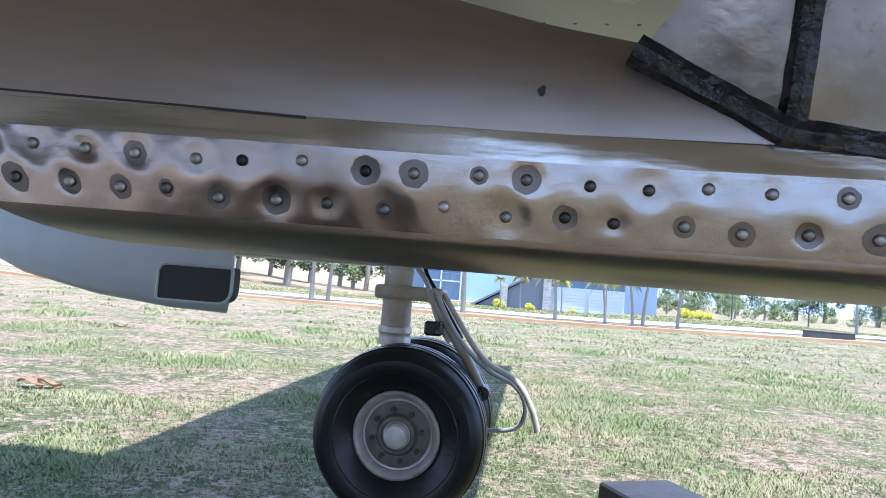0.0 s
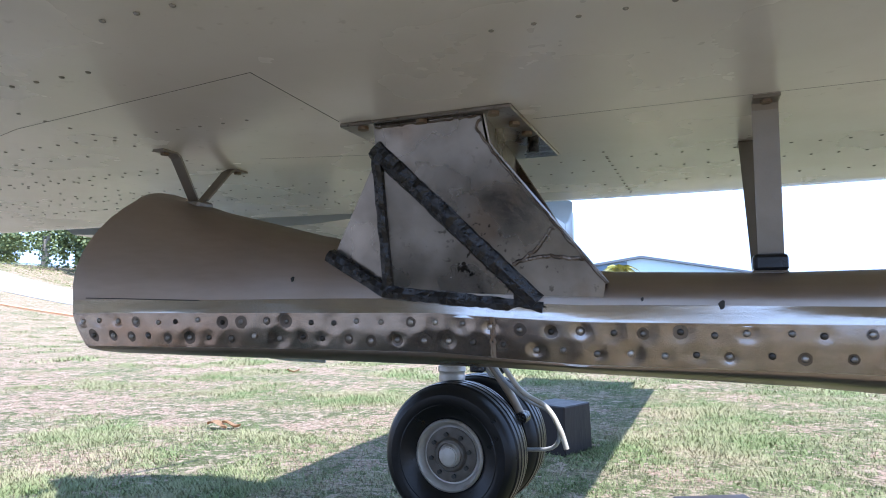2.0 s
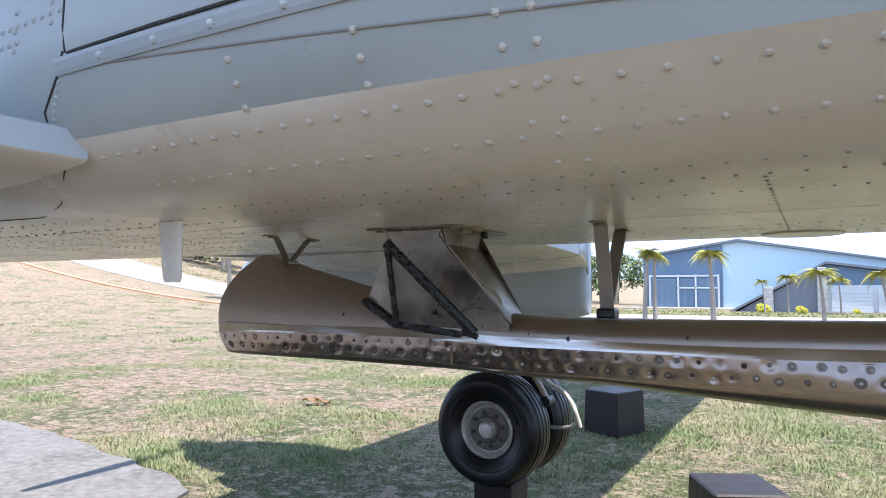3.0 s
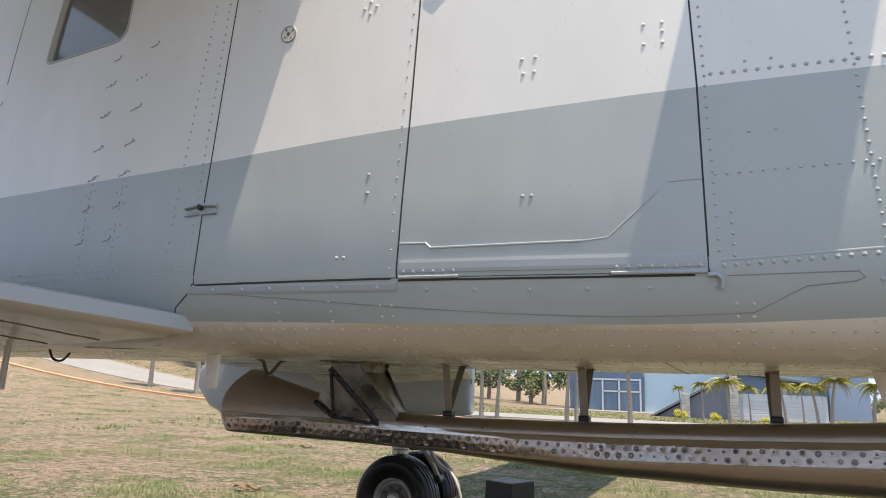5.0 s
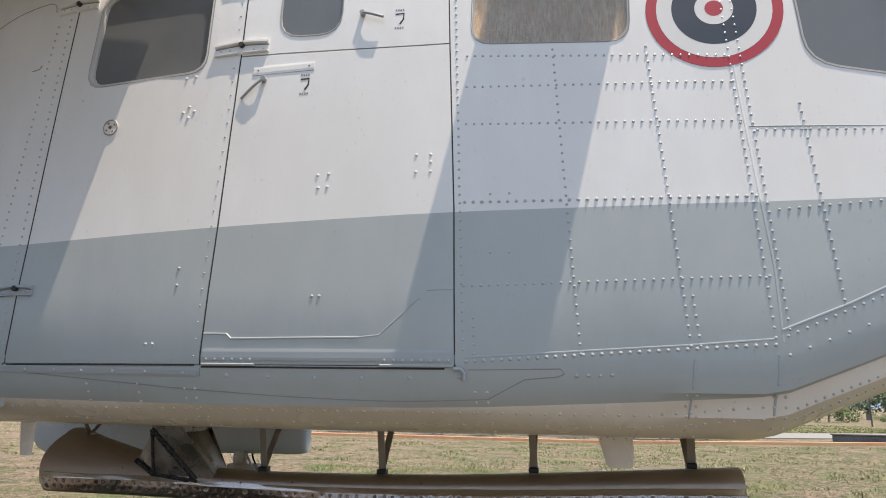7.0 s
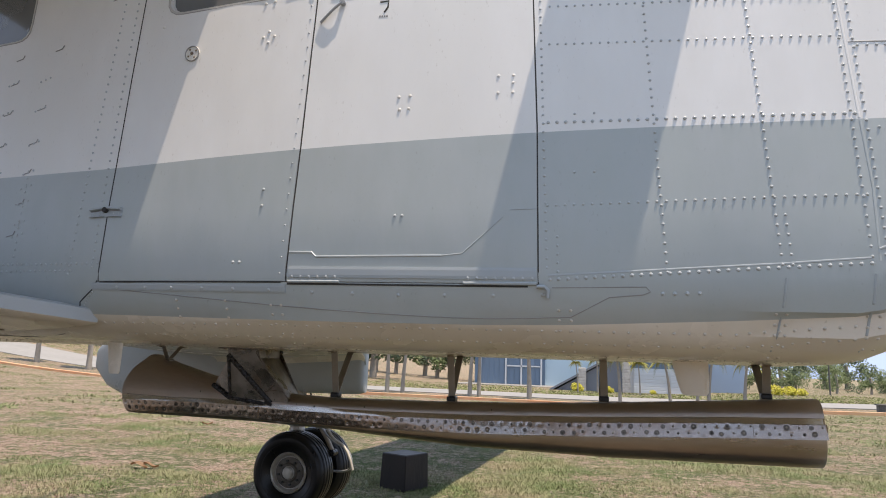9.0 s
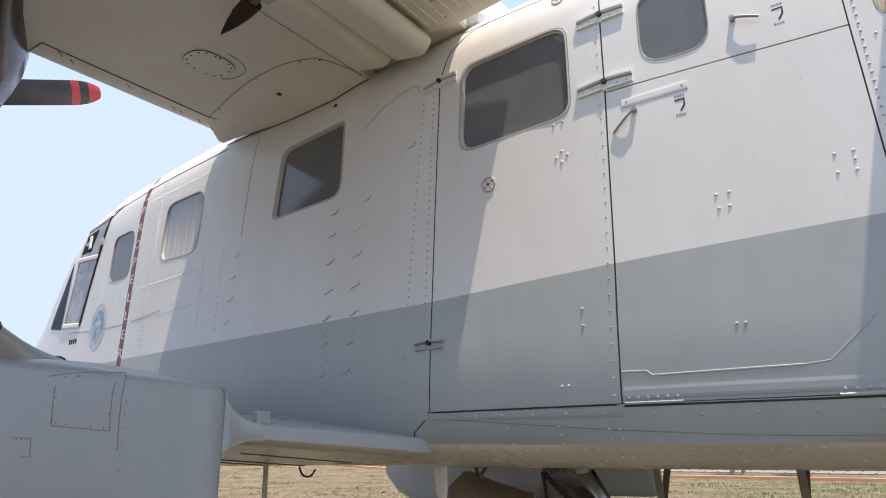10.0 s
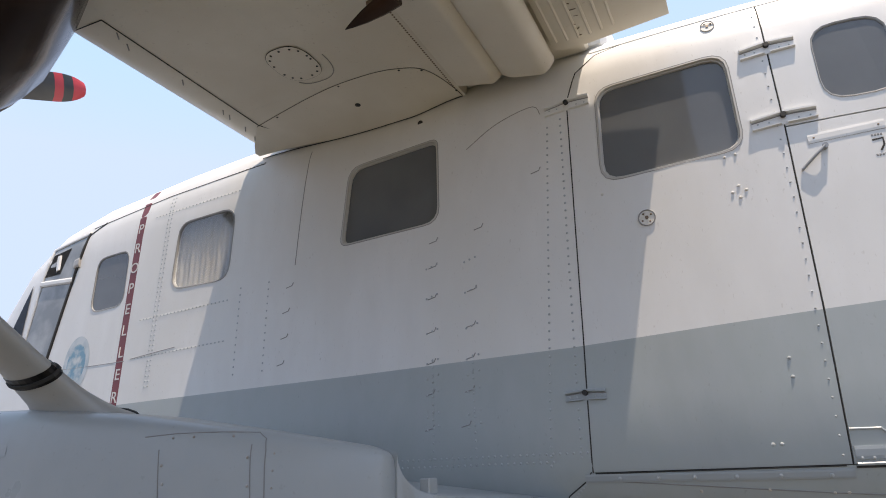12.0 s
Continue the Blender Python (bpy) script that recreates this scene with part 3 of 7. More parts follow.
WINDOWS = {
    "w0": (rounded([(-2.13, 2.19), (-1.895, 2.195), (-1.905, 2.465), (-2.135, 2.46)], 0.06), "grey tinted cabin window with rounded corners"),
    "w1": (rounded([(-1.575, 2.215), (-1.232, 2.205), (-1.230, 2.528), (-1.57, 2.525)], 0.07), "cabin window with a pale curtain drawn behind it"),
    "w2": (rounded([(-0.655, 2.236), (-0.236, 2.246), (-0.240, 2.578), (-0.628, 2.556)], [0.03, 0.06, 0.03, 0.07]), "dark tinted cabin window under the wing"),
    "w4": (rounded([(1.565, 2.308), (1.995, 2.282), (2.0, 2.54), (1.57, 2.56)], 0.06), "cabin window with a golden brown curtain behind it"),
    "w5": (rounded([(2.445, 2.19), (2.85, 2.11), (2.85, 2.5), (2.425, 2.5)], [0.10, 0.05, 0.06, 0.06]), "grey tinted rear cabin window"),
}
DOOR_WINDOWS = {
    "front": (rounded([(0.345, 2.254), (0.757, 2.274), (0.753, 2.608), (0.354, 2.594)], 0.06), "dark tinted window of the cargo door"),
    "upper": (rounded(quad(0.985, 1.175, 2.37, 2.62), 0.07), "small grey tinted rounded window of the door"),
}


def door_outlines(g):
    """Outlines of the door leaves, drawn in by g on every side."""
    front = [(0.228 + g, 1.397 + g), (0.850 - g, 1.397 + g), (0.862 - g, 1.78), (0.870 - g, 2.31), (0.868 - g, 2.785 - g), (0.56, 2.785 - g), (0.45, 2.778 - g), (0.36 + g * 0.6, 2.752 - g * 0.7), (0.29 + g, 2.69 - g * 0.5), (0.255 + g, 2.58), (0.250 + g, 2.30), (0.238 + g, 1.75)]
    lower = [(0.850 + g, 1.397 + g), (1.532 - g, 1.397 + g), (1.524 - g, 1.81), (1.502 - g, 2.312 - g), (0.870 + g, 2.312 - g), (0.862 + g, 1.78)]
    upper = [(0.870 + g, 2.312 + g), (1.502 - g, 2.312 + g), (1.484 - g, 2.785 - g), (0.868 + g, 2.785 - g)]
    return {"front": front, "lower": lower, "upper": upper}


def finish(ob, me, smooth=28):
    old = ob.data
    ob.data = me
    if old.users == 0:
        bpy.data.meshes.remove(old)
    me.polygons.foreach_set("use_smooth", [True] * len(me.polygons))
    me.set_sharp_from_angle(angle=radians(smooth))


def build_fuselage():
    shell = build_shell()
    raw = shell.data.copy()
    cutter = bmesh.new()
    for outline, _ in WINDOWS.values():
        prism(outline, bm=cutter)
    wide = [(0.228, 1.397), (1.532, 1.397), (1.524, 1.81), (1.502, 2.312), (1.484, 2.785), (0.56, 2.785), (0.45, 2.778), (0.36, 2.752), (0.29, 2.69), (0.255, 2.58), (0.250, 2.30), (0.238, 1.75)]
    prism(wide, bm=cutter)
    c = place_mesh("cutter", cutter, SEAM_SHADE)
    me = cut(shell, c, "DIFFERENCE")
    remove(c)
    finish(shell, me)
    shell.parent = aeroplane
    tagged(shell, "riveted fuselage, white above a broad grey stripe, cream belly")
    doors = {}
    for key, outline in door_outlines(0.0022).items():
        tmp = new("tmp_door", raw.copy())
        p = place_mesh("cutter", prism(outline), SEAM_SHADE)
        me = cut(tmp, p, "INTERSECT")
        remove(p)
        remove(tmp)
        ob = new("cargo_door" if key != "upper" else "door_hatch", me)
        if key in DOOR_WINDOWS:
            w = place_mesh("cutter", prism(DOOR_WINDOWS[key][0]), SEAM_SHADE)
            me2 = cut(ob, w, "DIFFERENCE")
            remove(w)
            ob.data = me2
        finish(ob, ob.data)
        ob.parent = aeroplane
        doors[key] = ob
    tagged(doors["front"], "closed front cargo door leaf, white over grey, with a window")
    tagged(doors["lower"], "closed rear cargo door leaf, white over grey, hinged at its sill")
    tagged(doors["upper"], "white upper door hatch with a small window")
    bpy.data.meshes.remove(raw)
    return shell, doors


fuselage, doors = build_fuselage()


def strip_on_side(points, width, height, off=0.0, bm=None):
    """A flat bead along points (x, z) of the port side."""
    rings = []
    pts = [Vector((p[0], 0, p[1])) for p in points]
    for i, p in enumerate(pts):
        d = (pts[min(i + 1, len(pts) - 1)] - pts[max(i - 1, 0)]).normalized()
        nrm = side_normal(p.x, p.z)
        q = on_side(p.x, p.z, off)
        t = Vector((d.x, 0, d.z))
        u = t.cross(nrm).normalized() * width / 2
        rings.append([q - u - nrm * 0.003, q - u + nrm * height * 0.6, q - u * 0.5 + nrm * height, q + u * 0.5 + nrm * height, q + u + nrm * height * 0.6, q + u - nrm * 0.003])
    return loft(rings, bm=bm)


def window_parts(holder, outline, label, curtain=None, deep=0.005):
    """A frame ring, a pane set back in it and, where there is one, a curtain."""
    cx = sum(p[0] for p in outline) / len(outline)
    cz = sum(p[1] for p in outline) / len(outline)
    n = side_normal(cx, cz)

    def ring(k, depth):
        return [on_side(cx + (p[0] - cx) * (1 + k / 0.17), cz + (p[1] - cz) * (1 + k / 0.14), -depth) for p in outline]
    b = bmesh.new()
    lip, rim = (0.0016, 0.0065) if deep > 0.01 else (0.0004, 0.0024)
    rings = [ring(0.003, -lip * 0.75), ring(-rim * 0.25, -lip), ring(-rim * 0.5, deep * 0.45), ring(-rim * 0.9, deep * 0.55), ring(-rim, deep + 0.006), ring(0.003, deep + 0.006)]
    vs = [[b.verts.new(p) for p in r] for r in rings]
    for r0, r1 in zip(vs, vs[1:] + vs[:1]):
        for i in range(len(r0)):
            j = (i + 1) % len(r0)
            b.faces.new((r0[i], r0[j], r1[j], r1[i]))
    bmesh.ops.recalc_face_normals(b, faces=b.faces[:])
    win = part("window", b, LIP if deep > 0.01 else WINRIM, holder, label, smooth=40)
    part("seal", pipe(ring(0.0035, -0.0004) + ring(0.0035, -0.0004)[:1], 0.0014, 5), FRAMEW, win, "thin dark seal line")
    b = loft([ring(-rim * 0.9, deep), ring(-rim * 0.9, deep + 0.004)])
    if holder is aeroplane:
        pane = part("pane", b, CLEAR if curtain else GLASS, win)
        pane.visible_shadow = not curtain
        if curtain:
            cb = bmesh.new()
            x0, x1 = min(p[0] for p in outline) - 0.03, max(p[0] for p in outline) + 0.03
            z0, z1 = min(p[1] for p in outline) - 0.04, max(p[1] for p in outline) + 0.04
            rows = []
            for k in range(61):
                x = x0 + (x1 - x0) * k / 60
                wv = 0.003 * math.sin(k * 1.3) + 0.002 * math.sin(k * 0.53 + 1)
                rows.append([cb.verts.new((x, side_y(x, z) + 0.020 + wv, z)) for z in (z0, (z0 + z1) / 2, z1)])
            for a, c in zip(rows, rows[1:]):
                for q in range(2):
                    cb.faces.new((a[q], a[q + 1], c[q + 1], c[q]))
            part("curtain", cb, curtain, win, smooth=80)
    else:
        part("window_pane", b, GLASS, holder)
    return win


for key, (outline, label) in WINDOWS.items():
    window_parts(aeroplane, outline, label, {"w1": CURTAIN, "w4": STRAW}.get(key), 0.014 if key == "w2" else 0.004)
for key, (outline, label) in DOOR_WINDOWS.items():
    window_parts(doors[key], outline, label, None, 0.014 if key == "front" else 0.004)


# ---- stainless duct under the belly ----
DUCT_TOP = [(-0.30, 1.200), (-0.14, 1.190), (0.0, 1.160), (0.17, 1.117), (0.36, 1.080), (0.55, 1.060), (0.70, 1.056), (1.10, 1.062), (1.40, 1.072), (1.69, 1.088), (2.0, 1.108), (2.30, 1.128)]
DUCT_BOT = [(-0.30, 0.962), (-0.14, 0.958), (0.17, 0.955), (0.42, 0.953), (0.725, 0.944), (0.95, 0.930), (1.2, 0.917), (1.69, 0.914), (2.30, 0.926)]
DUCT_Y = 0.20


DUCT_EDGE = [(-0.30, 1.016), (0.36, 1.016), (0.44, 1.011), (0.52, 1.007), (0.92, 1.005), (1.25, 1.011), (1.56, 1.022), (2.04, 1.048), (2.30, 1.058)]
BAND = 0.043
SHOULDER_IN = [(-0.2, 0.0002), (0.4, 0.0004), (0.85, 0.0022), (1.3, 0.0080), (2.3, 0.0090)]


def mouth(p):
    """The sheet ends are cut back at the top and the bottom of the duct mouth."""
    e = 0.055 * max(-1.0, min(1.0, (p.z - 1.055) / 0.115)) ** 2
    k = max(0.0, min(1.0, 1 - (p.x + 0.155) / 0.16))
    return Vector((p.x + e * k, p.y, p.z))


def duct_section(x):
    """Top, keel, lap edge and half width of the duct."""
    zt, zb = lerp_table(DUCT_TOP, x), lerp_table(DUCT_BOT, x)
    return zt, zb, lerp_table(DUCT_EDGE, x), max(0.075, (zt - zb) * 0.475)


def build_duct():
    duct = empty("stainless_duct", "dented stainless steel duct hung under the belly on straps", "duct", at=(0, 0, 0))
    xs = [-0.155 + 0.004 * k for k in range(614)]
    rivets = []
    for k in range(78):
        rivets.append((-0.143 + 0.0315 * k + random.uniform(-0.004, 0.004), 0.0100 + random.uniform(-0.0018, 0.0018)))
        rivets.append((-0.128 + 0.0315 * k + random.uniform(-0.004, 0.004), 0.0300 + random.uniform(-0.0022, 0.0022)))
    rivets = [r for r in rivets if r[0] < 2.29]
    depth = {r: random.choice((0.0002, 0.0004, 0.0006, 0.0009, 0.0013)) for r in rivets}
    reach = {r: random.choice((0.0062, 0.0072, 0.0085, 0.0105)) for r in rivets}
    by_x = collections.defaultdict(list)
    for r in rivets:
        for c in range(int((r[0] - 0.03) / 0.02), int((r[0] + 0.03) / 0.02) + 1):
            by_x[c].append(r)

    def flank(x, d):
        """Place on the near flank, d metres below the lap edge."""
        zt, zb, ze, w = duct_section(x)
        y = DUCT_Y - w - 0.0025 + (0.04 - 0.30 * max(0.0, min(1.0, (x - 0.6) / 0.8))) * d + 1.8 * d * d
        z = ze - d
        for r in by_x[int(x / 0.02)]:
            d2 = ((x - r[0]) / reach[r]) ** 2 + ((d - r[1]) / (0.93 * reach[r])) ** 2
            if d2 < 9:
                y += depth[r] * math.exp(-d2 * d2 * 0.6)
        y += 0.0009 * noise.noise(Vector((x * 6, z * 16, 3))) + 0.0003 * noise.noise(Vector((x * 22, z * 40, 7)))
        return Vector((x, y, z))

    def wave(x, z):
        return 0.0012 * noise.noise(Vector((x * 5, z * 9, 11)))
    crown, shoulder, keel = [], [], []
    for x in xs[::2]:
        zt, zb, ze, w = duct_section(x)
        zr = ze + 0.0165 + 0.0016 * noise.noise(Vector((x * 3, 0, 5)))
        row = []
        for k in range(25):
            a = math.pi * k / 24
            ca, sa = math.cos(a), math.sin(a)
            base = zr if k < 12 else zr - 0.03 * (k - 12) / 12
            p = Vector((x, DUCT_Y - (w - lerp_table(SHOULDER_IN, x)) * math.copysign(abs(ca) ** 0.80, ca), base + (zt - base) * abs(sa) ** 0.95))
            row.append(p + Vector((0, wave(x, p.z + p.y), 0.6 * wave(x + 4, p.y))))
        crown.append(row)
        start = row[0]
        sh = []
        for k in range(9):
            u = k / 8
            bulge = 0.0012 * math.sin(math.pi * min(1.0, u * 1.15) * 0.5) + 0.0012 * noise.noise(Vector((x * 9, 2, u)))
            sh.append(Vector((x, start.y + (DUCT_Y - w - 0.001 - start.y) * u - bulge + 0.0004, start.z + (ze - 0.003 - start.z) * u)))
        shoulder.append(sh)
        low = flank(x, BAND)
        kl = [low + Vector((0, 0.0005, 0))]
        far = row[-1]
        for k in range(1, 18):
            a = math.pi * k / 18
            ca, sa = math.cos(a), math.sin(a)
            y = low.y + (far.y - low.y) * (1 - math.copysign(abs(ca) ** 0.85, ca)) / 2
            base = low.z + (far.z - low.z) * k / 18
            kl.append(Vector((x, y + wave(x + 9, y), base - (base - zb) * abs(sa) ** 0.8)))
        kl.append(far)
        keel.append(kl)

    def sheet(rows):
        bb = bmesh.new()
        vs = [[bb.verts.new(mouth(p)) for p in r] for r in rows]
        for a, c in zip(vs, vs[1:]):
            for i in range(len(a) - 1):
                bb.faces.new((a[i], a[i + 1], c[i + 1], c[i]))
        bmesh.ops.solidify(bb, geom=bb.faces[:], thickness=0.0015)
        bmesh.ops.recalc_face_normals(bb, faces=bb.faces[:])
        return bb
    part("crown_sheet", sheet(crown), STEEL_MATT, duct, "brushed brownish upper sheet", smooth=60)
    part("shoulder_sheet", sheet(shoulder), STEEL_BRIGHT, duct, "bright polished shoulder above the lap", smooth=60)
    part("keel_sheet", sheet(keel), STEEL_KEEL, duct, "brownish lower sheet", smooth=60)
    part("riveted_band", sheet([[flank(x, BAND * v / 20) for v in range(21)] for x in xs]), STEEL, duct, "polished dented band with two rows of rivets", smooth=80)
    for r in rivets:
        p = mouth(flank(r[0], r[1]))
        q = Matrix.Translation(p + Vector((0, -0.0004, 0))) @ Vector((0.02, -1, -0.03)).to_track_quat("Z", "Y").to_matrix().to_4x4()
        if not RIVET_MESH:
            bb = loft([[(q * math.cos(t), q * math.sin(t), h) for t in (2 * math.pi * k / 12 for k in range(12))] for q, h in ((0.0033, -0.0004), (0.0033, 0.0006), (0.0028, 0.0013), (0.0018, 0.0018), (0.0006, 0.0020))])
            me = bpy.data.meshes.new("rivet")
            for f in bb.faces:
                f.smooth = True
            bb.to_mesh(me)
            bb.free()
            me.materials.append(RIVETS)
            RIVET_MESH.append(me)
        ob = new("rivet", RIVET_MESH[0])
        ob.parent, ob.matrix_basis = duct, q
    # Dark discs round about half the rivets paint in what the dents reflect.
    for r in rivets:
        if random.random() < 0.55:
            rad = random.choice((0.0050, 0.0060, 0.0070, 0.0082))
            hb = bmesh.new()
            mid = hb.verts.new(mouth(flank(r[0], r[1])) + Vector((0, -0.00018, 0)))
            jag = [random.uniform(0.94, 1.06) for k in range(16)]
            rings = []
            for u in (0.35, 0.7, 1.0):
                loop = []
                for k in range(16):
                    t = 2 * math.pi * k / 16
                    q = rad * jag[k] * u
                    loop.append(hb.verts.new(mouth(flank(r[0] + q * math.cos(t), max(0.001, min(BAND, r[1] + q * math.sin(t))))) + Vector((0, -0.00018, 0))))
                rings.append(loop)
            for k in range(16):
                hb.faces.new((mid, rings[0][k], rings[0][(k + 1) % 16]))
                for i in (0, 1):
                    hb.faces.new((rings[i][k], rings[i + 1][k], rings[i + 1][(k + 1) % 16], rings[i][(k + 1) % 16]))
            part("heat_mark", hb, DENT_REFLECT, duct, smooth=80)
    bb = bmesh.new()
    for k in range(2):
        pipe([flank(0.426 + 0.003 * k + 0.0022 * noise.noise(Vector((v * 0.6, k * 5, 1))), BAND * v / 18) + Vector((0, -0.0003, 0)) for v in range(19)], 0.0014 + 0.0004 * k, 6, bm=bb)
    part("weld_seam", bb, RUSTBOLT, duct, "rusty welded joint")
    for x in (0.842, 1.14, 2.10):
        part("sheet_joint", pipe([flank(x + 0.001 * v / 6, 0.004 + (BAND - 0.006) * v / 6) + Vector((0, -0.0001, 0)) for v in range(7)], 0.0006, 5), RUSTBOLT, duct, "thin vertical sheet joint")
    for x, z, s in ((0.173, 1.055, 0.0032), (0.652, 1.016, 0.0045), (0.580, 1.030, 0.0022), (0.847, 1.030, 0.0034), (1.30, 1.045, 0.003)):
        zt, zb, ze, w = duct_section(x)
        i = min(range(len(xs[::2])), key=lambda j: abs(xs[2 * j] - x))
        p = min(crown[i][:12], key=lambda v: abs(v.z - z))
        m = Matrix.Translation(p + Vector((0, -0.0008, 0.0006)))
        b2 = bmesh.new()
        pts = [Vector((math.cos(t) * s * (0.5 + 0.5 * ((k * 7) % 5) / 4), -0.0004, math.sin(t) * s * (0.7 + 0.5 * ((k * 3) % 4) / 3))) for k, t in enumerate(2 * math.pi * j / 9 for j in range(9))]
        top = [b2.verts.new(v) for v in pts]
        low = [b2.verts.new(v + Vector((0, 0.004, 0))) for v in pts]
        b2.faces.new(top)
        for k in range(9):
            b2.faces.new((top[k], top[(k + 1) % 9], low[(k + 1) % 9], low[k]))
        b2.transform(m)
        part("chipped_mark", b2, SEAM_SHADE, duct, "small black chipped mark")
    crease = []
    for i in range(3, 26):
        p = min(crown[i][:12], key=lambda v: abs(v.z - 1.039))
        crease.append(mouth(Vector((p.x, p.y - 0.0004, 1.039 + (p.z - 1.039) * 0.5 - 0.004 * (i - 3) / 23))))
    part("crease", pipe(crease, 0.0007, 5), SEAM_SHADE, duct, "thin dark crease in the upper sheet")
    return duct, flank


RIVET_MESH = []
RIVETS = mat("steel_rivet_head", (0.44, 0.41, 0.37), 0.40, 0.85, rand=0.93)
duct, duct_flank = build_duct()

# ---- straps and bracket that carry the duct ----
BELLY_Z = 1.225


def strap(parent, foot, tip, width, along="x"):
    """A flat strap from a foot on the belly to the duct, bent flat at its foot."""
    foot, tip = Vector(foot), Vector(tip)
    d = (foot - tip).normalized()
    wdir = Vector((1, 0, 0)) if along == "x" else Vector((0.25, 0.95, 0)).normalized()
    out = Vector((0, foot.y - tip.y, 0)) if along == "x" else Vector((foot.x - tip.x, 0, 0))
    out = out.normalized() if out.length else Vector((0, -1, 0))
    path = [tip, tip.lerp(foot, 0.5), foot - d * 0.008, foot + out * 0.004 - Vector((0, 0, 0.001)), foot + out * 0.028 - Vector((0, 0, 0.0015))]
    rings = []
    for i, p in enumerate(path):
        t = (path[min(i + 1, len(path) - 1)] - path[max(i - 1, 0)]).normalized()
        nrm = t.cross(wdir).normalized() * 0.0016
        w = wdir * width / 2
        rings.append([p - w - nrm, p + w - nrm, p + w + nrm, p - w + nrm])
    b = loft(rings)
    s = part("strap", b, STRAP, parent)
    part("foot_bolt", cyl(foot + out * 0.016 - Vector((0, 0, 0.006)), foot + out * 0.016, 0.0055, n=6), RUSTBOLT, s)
    return s


for x, zt in ((0.70, 1.056), (1.145, 1.063), (1.665, 1.087), (2.155, 1.118)):
    h = empty("duct_hanger", "flat grey metal straps in a V with a black clamp", "bracket", "hangers along the duct")
    strap(h, (x, 0.165, BELLY_Z), (x + 0.002, 0.196, zt + 0.012), 0.024)
    strap(h, (x - 0.006, 0.325, BELLY_Z), (x - 0.004, 0.206, zt + 0.012), 0.024)
    part("clamp", box((x - 0.017, 0.180, zt - 0.006), (x + 0.017, 0.222, zt + 0.002), 0.002), STRAP, h, "small steel clamp plate")
    part("tape", box((x - 0.0155, 0.183, zt + 0.001), (x + 0.017, 0.219, zt + 0.019), 0.004, seg=2), RUBBERBLK, h, "black tape round the strap ends")

h = empty("front_hanger", "two short flat straps in a V over the duct mouth", "bracket")
strap(h, (-0.004, 0.110, BELLY_Z), (-0.036, 0.182, 1.176), 0.017)
strap(h, (0.0, 0.215, BELLY_Z), (-0.032, 0.196, 1.176), 0.017)
part("clamp", box((-0.050, 0.174, 1.155), (-0.020, 0.206, 1.174), 0.003), STRAP, h)


def sheet_poly(points, thick=0.003):
    """A flat metal sheet over a polygon in space."""
    pts = [Vector(p) for p in points]
    n = (pts[1] - pts[0]).cross(pts[2] - pts[0]).normalized() * thick
    return loft([[p for p in pts], [p + n for p in pts]])


def bar(points, w, t, bm=None):
    """An uneven welded bar along points on the near face of the bracket."""
    pts = []
    for a, c in zip(points, points[1:]):
        a, c = Vector(a), Vector(c)
        k = max(2, int((c - a).length / 0.006))
        pts += [a.lerp(c, i / k) for i in range(k)]
    pts.append(Vector(points[-1]))
    rings = []
    for i, p in enumerate(pts):
        d = (pts[min(i + 1, len(pts) - 1)] - pts[max(i - 1, 0)]).normalized()
        u = d.cross(Vector((0, -1, 0))).normalized()
        ww = w * (1 + 0.12 * noise.noise(p * 90)) / 2
        tt = t * (1 + 0.5 * noise.noise(p * 70 + Vector((5, 0, 0))))
        n = Vector((0, -1, 0))
        rings.append([p - u * ww + n * -0.001, p - u * ww * 0.7 + n * tt, p + n * tt * 1.25, p + u * ww * 0.7 + n * tt, p + u * ww + n * -0.001])
    return loft(rings, bm=bm)


def near_y(z):
    """The near face of the bracket leans outwards to the duct."""
    return 0.084 + (1.221 - z) * 0.24


def near(x, z, off=0.0):
    return Vector((x, near_y(z) - off, z))


